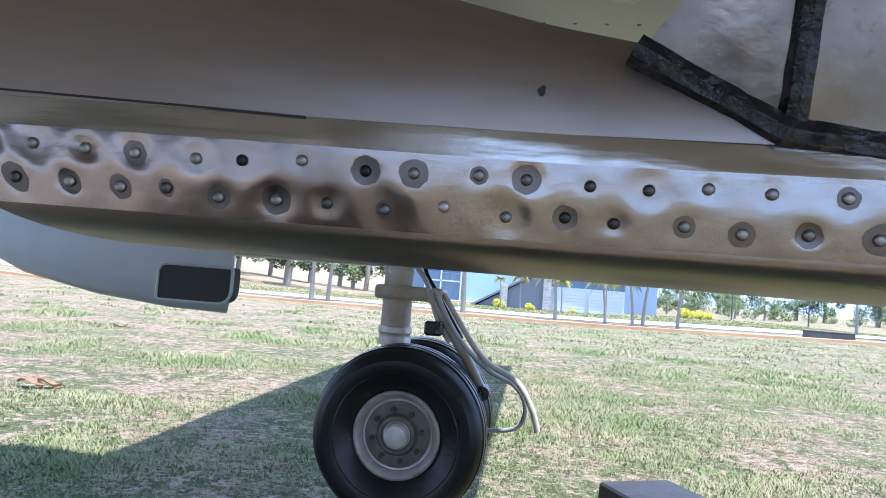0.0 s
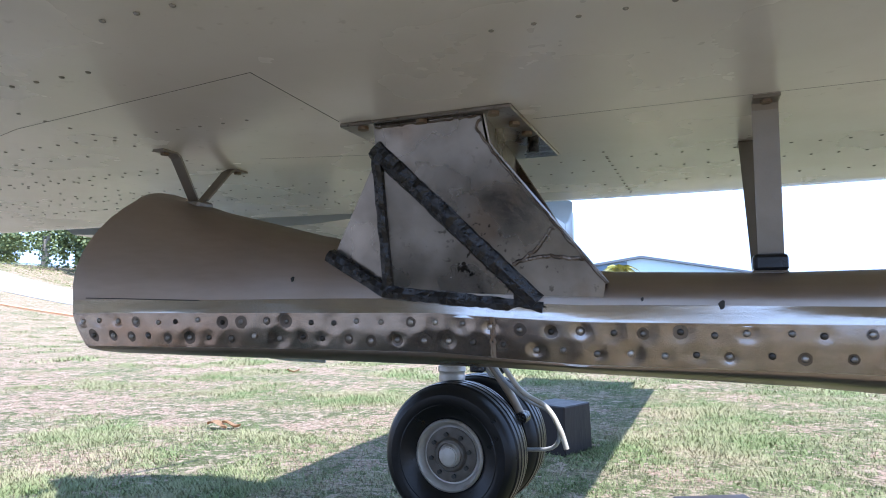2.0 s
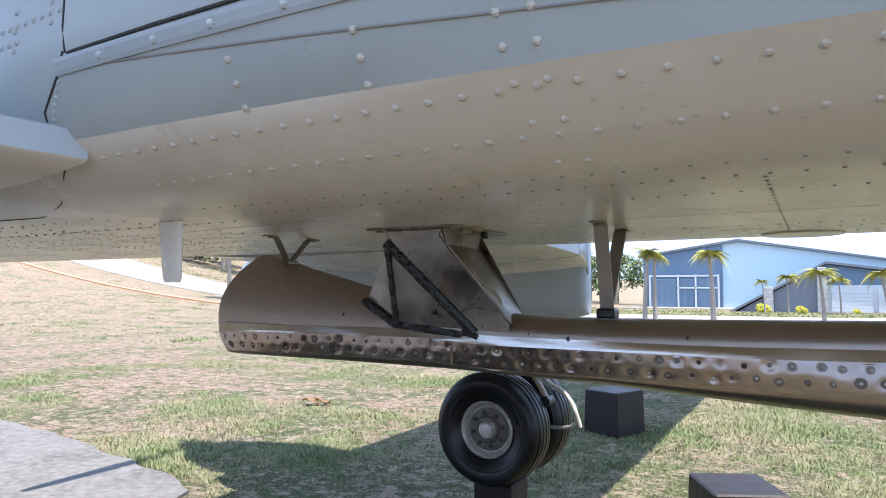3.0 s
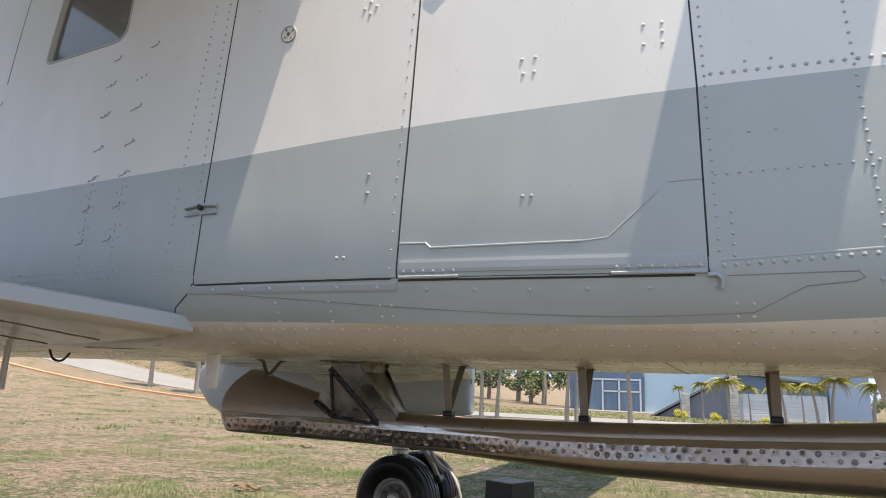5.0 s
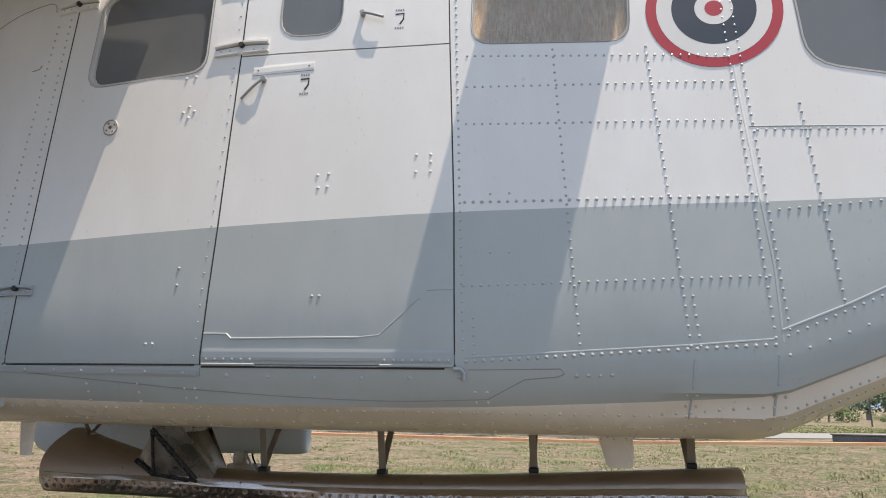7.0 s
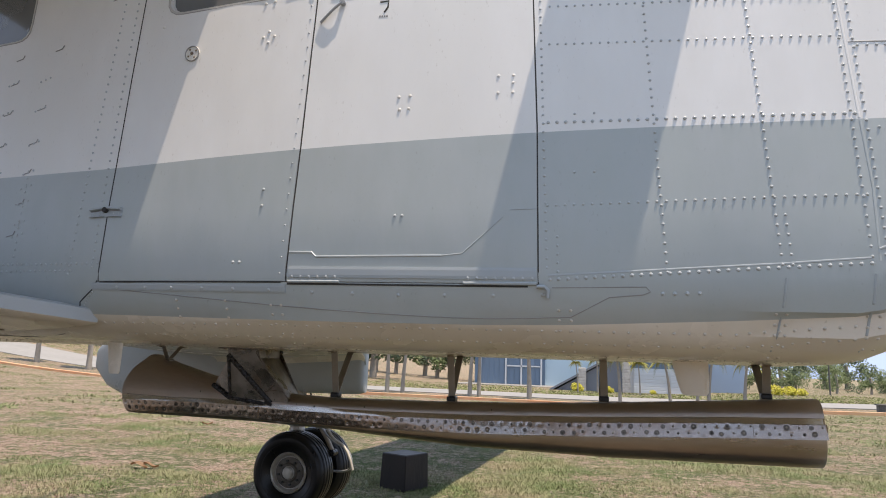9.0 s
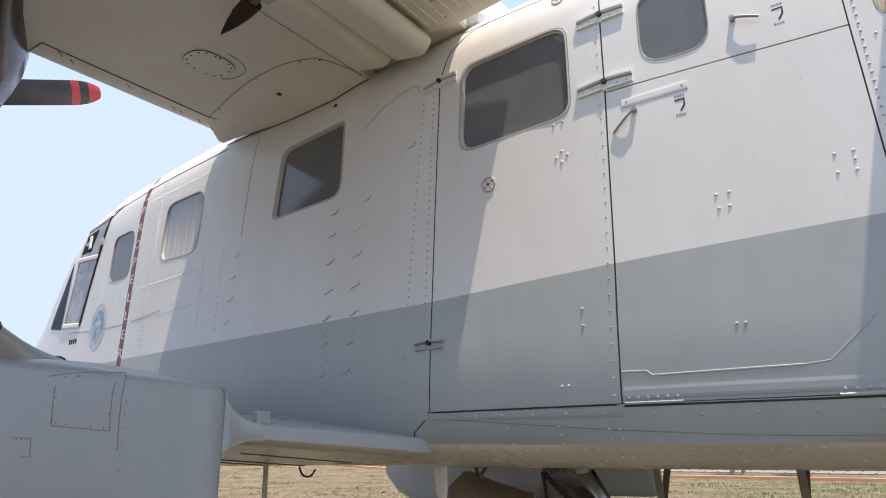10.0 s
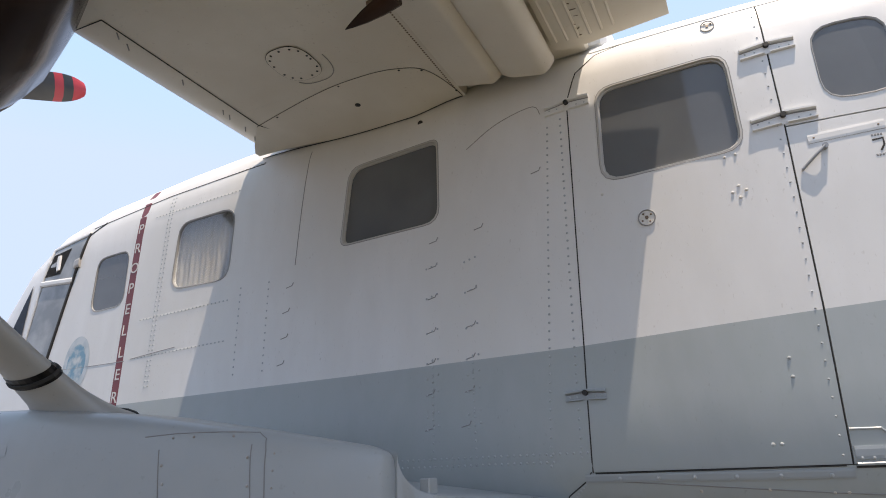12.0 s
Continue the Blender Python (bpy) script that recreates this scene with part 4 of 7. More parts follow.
def build_bracket():
    br = empty("duct_bracket", "welded sheet metal bracket with blackened angle iron", "bracket")
    part("mounting_plate", box((0.270, 0.070, BELLY_Z - 0.0045), (0.466, 0.30, BELLY_Z), 0.001), STEEL_PLATE, br, "bolted mounting plate on the belly")
    for x, y in ((0.295, 0.079), (0.365, 0.079), (0.445, 0.079), (0.454, 0.125), (0.456, 0.17)):
        part("bolt", cyl((x, y, BELLY_Z - 0.008), (x, y, BELLY_Z - 0.004), 0.0062, n=8), RUSTBOLT, br)
    part("bolt", cyl((0.450, 0.222, BELLY_Z - 0.016), (0.450, 0.222, BELLY_Z - 0.004), 0.007, n=6), WELD, br, "dark projecting bolt")
    sheet = [near(0.306, 1.221), near(0.306, 1.190), near(0.302, 1.040), near(0.486, 1.018), near(0.543, 1.029), near(0.546, 1.046), near(0.434, 1.190), near(0.430, 1.221)]
    part("near_sheet", sheet_poly(sheet[::-1], 0.002), STEEL_PLATE, br, "scratched and heat-stained near sheet")
    part("wedge_sheet", sheet_poly([near(0.303, 1.042), (0.222, 0.138, 1.080), near(0.306, 1.190)]), STEEL_PLATE, br)
    A2, B2, C2 = (0.306, 0.285, 1.221), (0.408, 0.285, 1.221), (0.520, 0.262, 1.046)
    part("far_sheet", sheet_poly([B2, C2, (0.49, 0.275, 1.03), (0.312, 0.285, 1.05), A2]), STEEL_PLATE, br)
    part("rear_sheet", sheet_poly([near(0.432, 1.221), near(0.436, 1.190), (0.412, 0.285, 1.190), B2], 0.002), STEEL_PLATE, br)
    part("rear_sheet", sheet_poly([near(0.436, 1.190), near(0.548, 1.046), C2, (0.412, 0.285, 1.190)], 0.002), STEEL_PLATE, br)
    part("front_sheet", sheet_poly([near(0.306, 1.221), near(0.306, 1.19), (0.222, 0.139, 1.080), (0.235, 0.262, 1.080), A2]), STEEL_PLATE, br)
    part("upright_iron", bar([near(0.307, 1.196), near(0.304, 1.040)], 0.0150, 0.006), WELD, br, "blackened welded upright iron")
    part("diagonal_iron", bar([near(0.306, 1.197), near(0.476, 1.027)], 0.0235, 0.007), WELD, br, "blackened welded diagonal iron")
    part("lower_iron", bar([(0.222, 0.133, 1.084), near(0.300, 1.040), near(0.482, 1.0205)], 0.0185, 0.007), WELD, br, "blackened welded lower iron")
    part("iron_tip", sheet_poly([near(0.452, 1.040, 0.007), near(0.450, 1.012, 0.007), near(0.480, 1.0105, 0.007), near(0.487, 1.0215, 0.007)][::-1], 0.006), WELD, br, "filled weld where the irons meet")
    for name, pts, r in (("rear_weld", [near(0.431, 1.216), near(0.435, 1.190), near(0.547, 1.046)], 0.0016), ("cross_weld", [near(0.462, 1.071), near(0.490, 1.074), near(0.528, 1.070)], 0.0022),
                         ("patch_weld", [near(0.452, 1.066), near(0.476, 1.080), near(0.498, 1.104)], 0.0022), ("top_weld", [near(0.309, 1.219), near(0.430, 1.219)], 0.0014)):
        w = bmesh.new()
        line = [p + Vector((0, -0.0022, 0)) for p in curve_pts(pts, 60)]
        pipe([p + Vector((0.0018 * noise.noise(p * 210), 0.001 * noise.noise(p * 330), 0.0018 * noise.noise(p * 230))) for p in line], r, 6, bm=w)
        part(name, w, BEAD, br, "rippled brown weld seam", smooth=60)
    return br


build_bracket()

# ---- wings, engines, gear ----
def foil(x, chord=1.78, lead=-1.16, z=2.75, thick=0.30):
    """Lower and upper height of the wing at x."""
    u = max(0.0, min(1.0, (x - lead) / chord))
    up = thick * 0.85 * (2.2 * math.sqrt(u) * (1 - u) + 0.35 * u * (1 - u)) + 0.10 * (1 - u) * min(1, u * 8)
    lo = 0.08 * max(0.0, 1 - u / 0.10) ** 2
    return z + lo, z + 0.09 * (1 - u) + up


def build_wing(sign, label):
    """sign -1: port, 1: starboard. Straight wing of constant chord with slotted flaps."""
    w = None
    y0, y1 = YC + sign * 0.60, YC + sign * 8.2
    xs = [-1.16, -1.155, -1.14, -1.11, -1.07, -1.02, -0.95, -0.8, -0.6, -0.4, -0.13]
    ring = []
    for x in xs:
        ring.append((x, foil(x)[0]))
    for x in reversed(xs[1:]):
        ring.append((x, foil(x)[1]))
    w = part("wing", loft([[(x, y, z) for x, z in ring] for y in (y0, y1)]), WINGUNDER, aeroplane, label, smooth=35)
    segs = [(-0.125, 0.050, 2.742, 0.05), (0.040, 0.235, 2.722, 0.055), (0.238, 0.62, 2.752, 0.05)]
    part("shroud", box((-0.14, min(y0, y1), 2.80), (0.34, max(y0, y1), 2.86), 0.01), WINGUNDER, w, "upper shroud over the flap slots")
    for k, (a, c, z, t) in enumerate(segs):
        ya = YC + sign * 0.70
        yb = YC + sign * 7.6
        rr = []
        n = 16
        for i in range(n + 1):
            u = i / n
            x = a + (c - a) * u
            sag = (0.040 * u if k < 2 else -0.030 * u)
            curl = 0.050 * max(0.0, (u - 0.72) / 0.28) ** 2.2 if k < 2 else 0.0
            rr.append((x, z - sag + curl + (0.03 * (1 - math.sin(math.pi * min(0.5, u * 1.6 + 0.02)) ** 0.5) if k else 0.0)))
        for i in range(n, -1, -1):
            u = i / n
            x = a + (c - a) * u
            sag = (0.020 * u if k < 2 else -0.030 * u)
            rr.append((x, z - sag + (0.035 * u if k < 2 else 0.0) + t * (math.sin(math.pi * min(1.0, 0.18 + 0.82 * u)) ** 0.6 if u < 1 else 0) + 0.012 + 0.03 * (1 - u)))
        ob = part("flap_vane" if k < 2 else "flap", loft([[(x, y, zz) for x, zz in rr] for y in (ya, yb)]), WINGUNDER, w, smooth=40)
        if k == 2:
            bm = bmesh.new()
            for q in range(9):
                x = 0.26 + 0.038 * q
                u = (x - a) / (c - a)
                zz = z + 0.030 * u + 0.03 * (1 - math.sin(math.pi * min(1, u * 1.2 + 0.02)) ** 0.5)
                pipe([(x, ya + sign * 0.05, zz), (x, ya + sign * 2.2, zz)], 0.006, 6, bm=bm)
            rb = bmesh.new()
            rs = random.Random(3)
            for q in range(40):
                y = ya + sign * (0.06 + 0.034 * q)
                x = 0.34 + rs.uniform(-0.012, 0.012)
                zz = z + 0.030 * (x - a) / (c - a) - 0.0005
                pipe([(x, y, zz), (x + rs.uniform(0.006, 0.022), y + rs.uniform(-0.006, 0.006), zz - 0.001)], rs.uniform(0.0008, 0.0018), 5, bm=rb)
            tagged(part("rust_streaks", rb, RUSTBOLT, ob, "brown stains along the flap hinge"), kind="stuff")
            part("corrugation", bm, WINGUNDER, ob, "pressed ribs in the flap skin", smooth=50)
    return w


wing_port = build_wing(-1, "cream underside of the high wing, stained and riveted")
wing_star = build_wing(1, "cream starboard wing")
part("wing_centre", box((-1.05, YC - 0.62, 2.80), (0.4, YC + 0.62, 3.02), 0.05, seg=2), WHITE, aeroplane)


FAIR_OUT = [(-1.13, -0.400), (-1.07, -0.475), (-0.96, -0.590), (-0.84, -0.622), (-0.66, -0.665), (-0.51, -0.689), (-0.36, -0.690), (-0.27, -0.672), (-0.20, -0.635), (-0.165, -0.56), (-0.145, -0.46), (-0.14, -0.41)]


def fair_depth(x):
    a, c = max(0.0, min(1.0, (x + 1.08) / 0.55)), max(0.0, min(1.0, (-0.15 - x) / 0.22))
    return 0.030 * a * a * (3 - 2 * a) * c * c * (3 - 2 * c)


def build_root_fairing():
    """Long blister where the wing meets the fuselage, fading into the leading edge."""
    b = bmesh.new()
    rows, back = [], []
    for i in range(61):
        x = -1.12 + 0.98 * i / 60
        out = lerp_table(FAIR_OUT, x)
        d = fair_depth(x)
        low, high = [], []
        for j in range(15):
            v = j / 14
            y = -0.385 + (out + 0.385) * v
            low.append(b.verts.new((x, y, 2.7492 - d * (1 - v ** 2.2))))
            high.append(b.verts.new((x, y, 2.7515)))
        rows.append(low)
        back.append(high)
    for g, flip in ((rows, False), (back, True)):
        for a, c in zip(g, g[1:]):
            for i in range(14):
                b.faces.new((a[i], a[i + 1], c[i + 1], c[i]) if flip else (a[i], c[i], c[i + 1], a[i + 1]))
    bmesh.ops.recalc_face_normals(b, faces=b.faces[:])
    f = part("root_fairing", b, WINGUNDER, wing_port, "smooth blister fairing with a small dark hole", smooth=60)
    part("drain_hole", cyl((-0.50, -0.565, 2.7275), (-0.50, -0.565, 2.74), 0.011, n=14), SEAM_SHADE, f)
    edge = [(x, y, 2.7488) for x, y in FAIR_OUT[2:]]
    part("fairing_edge", pipe(curve_pts(edge, 50), 0.0011, 5), SEAM_SHADE, f, "dark edge line")
    for i in (1, 3, 5, 6, 8):
        part("fairing_screw", domes([(Vector(edge[i]) + Vector((0, 0.010, -0.001)), (0, 0, -1))], 0.0048, 0.002), SEAM_SHADE, f)
    foot = [(x, side_y(x, 2.75 - fair_depth(x)) - 0.003, 2.7485 - fair_depth(x)) for x in (-1.12 + 0.07 * k for k in range(15))]
    part("foot_joint", pipe(curve_pts(foot, 50), 0.0022, 5), SEAM_SHADE, f, "dark joint against the fuselage")


build_root_fairing()
part("drain_hole", cyl((-0.315, side_y(-0.315, 2.675) - 0.001, 2.675), (-0.315, side_y(-0.315, 2.675) + 0.01, 2.675), 0.011, n=12), SEAM_SHADE, aeroplane)


def build_nacelle(sign):
    yc = YC + sign * 1.88
    zc = 2.82
    prof = [(-2.15, 0.10), (-2.12, 0.18), (-2.0, 0.30), (-1.85, 0.37), (-1.65, 0.42), (-1.4, 0.44), (-1.2, 0.42), (-1.02, 0.35), (-0.8, 0.24), (-0.5, 0.12), (0.1, 0.05)]
    rings = []
    for x, r in prof:
        rings.append([(x, yc + r * 0.95 * math.cos(a), zc + r * 1.05 * math.sin(a)) for a in (2 * math.pi * k / 28 for k in range(28))])
    n = part("engine_nacelle", loft(rings), NACELLE, aeroplane, "sooty dark brown engine nacelle under the wing", smooth=50)
    part("exhaust_stub", pipe(curve_pts([(-1.55, yc - sign * 0.20, zc - 0.26), (-1.52, yc - sign * 0.25, zc - 0.38), (-1.46, yc - sign * 0.28, zc - 0.45)], 8), 0.075, 14), NACELLE, n, "short burnt exhaust pipe")
    bm = bmesh.new()
    ringpts = [(-1.62, yc + 0.42 * 0.95 * math.cos(a), zc + 0.42 * 1.05 * math.sin(a)) for a in (2 * math.pi * k / 40 for k in range(41))]
    pipe(ringpts, 0.004, 5, bm=bm)
    pipe([(-1.30, yc + 0.43 * 0.95 * math.cos(a), zc + 0.43 * 1.05 * math.sin(a)) for a in (2 * math.pi * k / 40 for k in range(41))], 0.004, 5, bm=bm)
    part("cowl_joint", bm, RIM, n, "thin worn cowl joint")
    part("spinner", loft([[(-2.14 - u * 0.24, yc + 0.13 * math.sqrt(1 - u * u * 0.99) * math.cos(a), zc + 0.13 * math.sqrt(1 - u * u * 0.99) * math.sin(a)) for a in (2 * math.pi * k / 20 for k in range(20))] for u in (0, 0.3, 0.6, 0.85, 0.97, 1.0)]), PROPBLK, n, smooth=50)
    for k in range(3):
        ang = radians(24 + 120 * k) if sign < 0 else radians(70 + 120 * k)
        base = Matrix.Translation((-2.17, yc, zc)) @ Matrix.Rotation(ang, 4, "X")

        def blade(r0, r1):
            rr = []
            for i in range(9):
                r = r0 + (r1 - r0) * i / 8
                c = 0.054 * (0.55 + 0.75 * min(1, (r - 0.1) / 0.5)) * (1 if r < 1.0 else max(0.25, 1 - ((r - 1.0) / 0.17) ** 2) ** 0.5)
                tw = radians(52 - 34 * (r / 1.15))
                ring = []
                for px, pz in ((-1, 0), (-0.6, 0.012), (0, 0.016), (0.6, 0.011), (1, 0), (0.6, -0.004), (0, -0.006), (-0.6, -0.004)):
                    q = Vector((px * c, 0, pz))
                    q = Matrix.Rotation(tw, 3, "Y") @ Vector((q.z, 0, q.x))
                    ring.append(base @ Vector((q.x, 1.075 * r, q.z)))
                rr.append(ring)
            return loft(rr)
        bl = part("propeller_blade", blade(0.10, 0.99), PROPBLK, n, "black propeller blade with red tip bands", smooth=40)
        for a, c, m in ((0.99, 1.035, PROPRED), (1.035, 1.085, PROPBLK), (1.085, 1.15, PROPRED)):
            ob = part("blade_tip", blade(a, c), m, n, smooth=40)


build_nacelle(-1)
build_nacelle(1)


POD_TAIL = [(-2.0, 1.0), (-0.9, 1.0), (-0.6, 0.90), (-0.2, 0.36), (0.05, -0.07), (0.16, -0.38), (0.19, -0.52), (0.20, -0.66)]
POD_SHIFT = {-1: (-0.30, 0.148, 0.05), 1: (0.03, 0.0, -0.065)}
STUB_RISE = {-1: 0.055, 1: -0.039}
POD_TOP = [(-1.85, 1.28), (-1.7, 1.40), (-1.45, 1.50), (-1.2, 1.555), (-0.85, 1.57), (-0.4, 1.525), (-0.1, 1.475), (0.15, 1.428), (0.19, 1.412), (0.20, 1.40)]
POD_BOT = [(-1.85, 1.14), (-1.7, 1.03), (-1.45, 0.94), (-1.2, 0.895), (-0.95, 0.873), (-0.72, 0.87), (-0.718, 1.05), (-0.4, 1.05), (0.15, 1.062), (0.20, 1.075)]
POD_WIDE = [(-1.85, 0.05), (-1.7, 0.115), (-1.45, 0.155), (-1.2, 0.172), (0.0, 0.172), (0.17, 0.172), (0.19, 0.166), (0.20, 0.155)]
POD_ROUND = 0.36


def pod_tail(x):
    """Outer half width of the pod against its full half width, drawn in towards the tail."""
    return lerp_table(POD_TAIL, x)


def pod_ring(x, sign):
    """Middle, half width, middle height and half height of the pod's section."""
    zt, zb, w = lerp_table(POD_TOP, x), lerp_table(POD_BOT, x), lerp_table(POD_WIDE, x)
    dz = POD_SHIFT[sign][2]
    yc = YC + sign * 1.54 + POD_SHIFT[sign][1]
    return yc + sign * w * (pod_tail(x) - 1) / 2, w * (pod_tail(x) + 1) / 2, (zt + zb) / 2 + dz, (zt - zb) / 2, w


def pod_outer(x, z):
    """The port pod's outer skin."""
    mid, half, zm, h, _ = pod_ring(x - POD_SHIFT[-1][0], -1)
    f = min(0.999, abs(z - zm) / h)
    return mid - half * (1 - f ** (2 / POD_ROUND)) ** (POD_ROUND / 2)


def build_pod(sign):
    """Fairing of the main wheels at the end of the stub wing."""
    yc = YC + sign * 1.54 + POD_SHIFT[sign][1]
    dx, dz = POD_SHIFT[sign][0], POD_SHIFT[sign][2]
    xs = [-1.85, -1.80, -1.7, -1.58, -1.45, -1.2, -0.95, -0.72, -0.718, -0.6, -0.5, -0.4, -0.3, -0.2, -0.1, 0.0, 0.05, 0.1, 0.14, 0.16, 0.175, 0.185, 0.193, 0.20]
    rings = []
    for x in xs:
        mid, half, zm, h, w = pod_ring(x, sign)
        ring = []
        for k in range(40):
            a = 2 * math.pi * k / 40
            c, s = math.cos(a), math.sin(a)
            ry = math.copysign(abs(c) ** POD_ROUND, c)
            skew = 0.6 * (w + sign * half * ry) if abs(x + 0.719) < 0.002 and s < 0.2 else 0.0
            ring.append((x - skew + dx, mid + half * ry, zm + h * math.copysign(abs(s) ** POD_ROUND, s)))
        rings.append(ring)
    pod = part("wheel_pod", loft(rings), PODGREY, aeroplane, "smooth blue-grey wheel fairing with screwed panels", smooth=50)
    ins = yc - sign * 0.172
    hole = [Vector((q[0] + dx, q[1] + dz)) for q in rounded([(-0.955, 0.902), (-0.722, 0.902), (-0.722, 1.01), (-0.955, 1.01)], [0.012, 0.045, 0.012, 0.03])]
    # No hole is cut; a near-black block gives the opening its shade.
    part("well_opening", loft([[(x, ins - sign * 0.0016, z) for x, z in hole], [(x, ins + sign * 0.05, z) for x, z in hole]]), SEAM_SHADE, pod, "dark side opening of the wheel well")
    part("opening_lip", pipe([(x, ins - sign * 0.002, z) for x, z in hole + hole[:1]], 0.005, 6), PODGREY, pod, "rolled pale lip", smooth=50)
    return pod


pod_port = build_pod(-1)
pod_star = build_pod(1)


def stub_ends(sign):
    return YC + sign * 0.66, YC + sign * 1.38 + POD_SHIFT[sign][1]


def stub_point(sign, y, x, z):
    """A point of the stub wing's section carried out to y along the swept span."""
    ya, yb = stub_ends(sign)
    k = (y - ya) / (yb - ya)
    return (x + POD_SHIFT[sign][0] * (0.05 + 0.95 * k), y, z + STUB_RISE[sign] * k)


def build_stub(sign):
    ring = [(-1.25, 1.30), (-1.15, 1.36), (-0.8, 1.40), (-0.3, 1.385), (0.10, 1.335), (0.200, 1.3185), (0.205, 1.315), (0.205, 1.279), (0.200, 1.275), (0.10, 1.262), (-0.3, 1.235), (-0.8, 1.228), (-1.15, 1.245)]
    s = part("stub_wing", loft([[stub_point(sign, y, x, z) for x, z in ring] for y in stub_ends(sign)]), [PODGREY, BELLY], aeroplane, "short stub wing with a pale blue-grey edge and cream underside", smooth=35)
    for poly in s.data.polygons:
        if poly.normal.z < -0.5:
            poly.material_index = 1
    return s


def build_fillet(sign):
    """Concave fairing where the stub wing runs into the wheel pod."""
    ring = [(-0.8, 1.402), (-0.3, 1.387), (0.10, 1.337), (0.200, 1.3205), (0.206, 1.315), (0.206, 1.279), (0.200, 1.273), (0.10, 1.260), (-0.3, 1.233), (-0.8, 1.226)]
    y_pod, span = stub_ends(sign)[1] + sign * 0.004, 0.10
    rows = []
    for k in range(13):
        s = (k / 12) ** 1.5
        grow = 0.088 * (1 - math.sqrt(max(0.0, 1 - (1 - s) ** 2)))
        y = y_pod - sign * span * s
        rows.append([(p.x, p.y, p.z + (grow if z > 1.297 else -grow * 0.75)) for p, z in ((Vector(stub_point(sign, y, x, z)), z) for x, z in ring)])
    f = part("stub_fillet", loft(rows), [PODGREY, BELLY], aeroplane, "smooth fillet between stub wing and wheel pod", smooth=60)
    for poly in f.data.polygons:
        if poly.normal.z < -0.5:
            poly.material_index = 1


build_stub(-1)
build_stub(1)
build_fillet(-1)
build_fillet(1)


def build_gear(sign):
    """Leg, links, brake lines and twin wheels, built round the wheel hub."""
    yc = YC + (1.43 if sign > 0 else -1.33)
    hx, hz = (-0.145 if sign > 0 else -0.03), 0.548
    lx = hx - 0.065
    g = part("landing_gear", cyl((lx, yc, 1.10), (lx, yc, hz + 0.24), 0.040, 0.044, n=24), GEARPAINT, aeroplane, "grimy white landing gear leg with twin wheels", smooth=50)
    part("leg_piston", cyl((lx, yc, hz + 0.25), (lx, yc, hz + 0.06), 0.030, n=20), RIM, g, "bare metal lower leg", smooth=50)
    part("leg_collar", turned([(0.042, 0.030), (0.048, 0.026), (0.050, 0.010), (0.045, 0.004), (0.045, -0.006), (0.048, -0.012), (0.046, -0.026), (0.030, -0.030)], 24, m=Matrix.Translation((lx, yc, hz + 0.24)) @ Matrix.Rotation(math.pi / 2, 4, "X")), RIM, g, "stained metal collar", smooth=40)
    part("leg_bracket", box((lx - 0.06, yc - 0.05, hz + 0.345), (lx + 0.14, yc + 0.05, hz + 0.385), 0.01, seg=2), GEARPAINT, g)
    for k in range(3):
        part("leg_clip", cyl((lx, yc, hz + 0.42 + 0.05 * k), (lx, yc, hz + 0.428 + 0.05 * k), 0.046, n=20), RIM, g, "thin metal clip round the leg", smooth=50)
    part("trailing_arm", pipe([(lx, yc, hz + 0.07), (lx + 0.03, yc, hz + 0.03), (hx, yc, hz)], 0.034, 12), RIM, g, smooth=50)
    part("drag_link", pipe([(lx + 0.10, yc - 0.05, hz + 0.37), (lx + 0.23, yc - 0.05, hz + 0.18), (lx + 0.27, yc - 0.05, hz + 0.11)], 0.014, 10), GEARPAINT, g, "white painted drag link", smooth=50)
    part("link_joint", cyl((lx + 0.27, yc - 0.08, hz + 0.11), (lx + 0.27, yc - 0.02, hz + 0.11), 0.020, n=16), WELD, g, smooth=50)
    part("lower_link", pipe([(lx + 0.27, yc - 0.05, hz + 0.11), (lx + 0.19, yc - 0.03, hz + 0.03)], 0.012, 10), GEARPAINT, g, smooth=50)
    part("switch_box", box((lx + 0.10, yc - 0.10, hz + 0.255), (lx + 0.15, yc - 0.06, hz + 0.295), 0.006), WELD, g, "small dark switch on the drag link")
    lines = ([(0.12, -0.06, 0.375), (0.19, -0.075, 0.26), (0.28, -0.07, 0.175), (0.36, -0.06, 0.135), (0.39, -0.05, 0.07), (0.35, -0.03, 0.01), (0.17, -0.02, 0.0)],
             [(0.14, -0.04, 0.37), (0.26, -0.07, 0.21), (0.36, -0.10, 0.155), (0.405, -0.11, 0.09), (0.425, -0.11, 0.03)],
             [(0.04, -0.02, 0.53), (0.055, -0.045, 0.45), (0.09, -0.05, 0.40), (0.13, -0.06, 0.30), (0.17, -0.07, 0.24)],
             [(0.07, 0.02, 0.53), (0.075, 0.0, 0.44), (0.12, -0.02, 0.37), (0.20, -0.03, 0.25)])
    for k, line in enumerate(lines):
        part("brake_hose", pipe(curve_pts([(lx + a, yc + b, hz + c) for a, b, c in line], 28), (0.0065, 0.0085, 0.007, 0.006)[k], 8), (HOSE, GEARPAINT, HOSE, RUBBERBLK)[k], g, ("bent grey brake line", "bent white brake line", "bent grey brake line", "black rubber hose")[k], smooth=50)
    for s2 in (-1, 1):
        wy = yc + s2 * 0.132
        q, wq = 1.155, 1.36
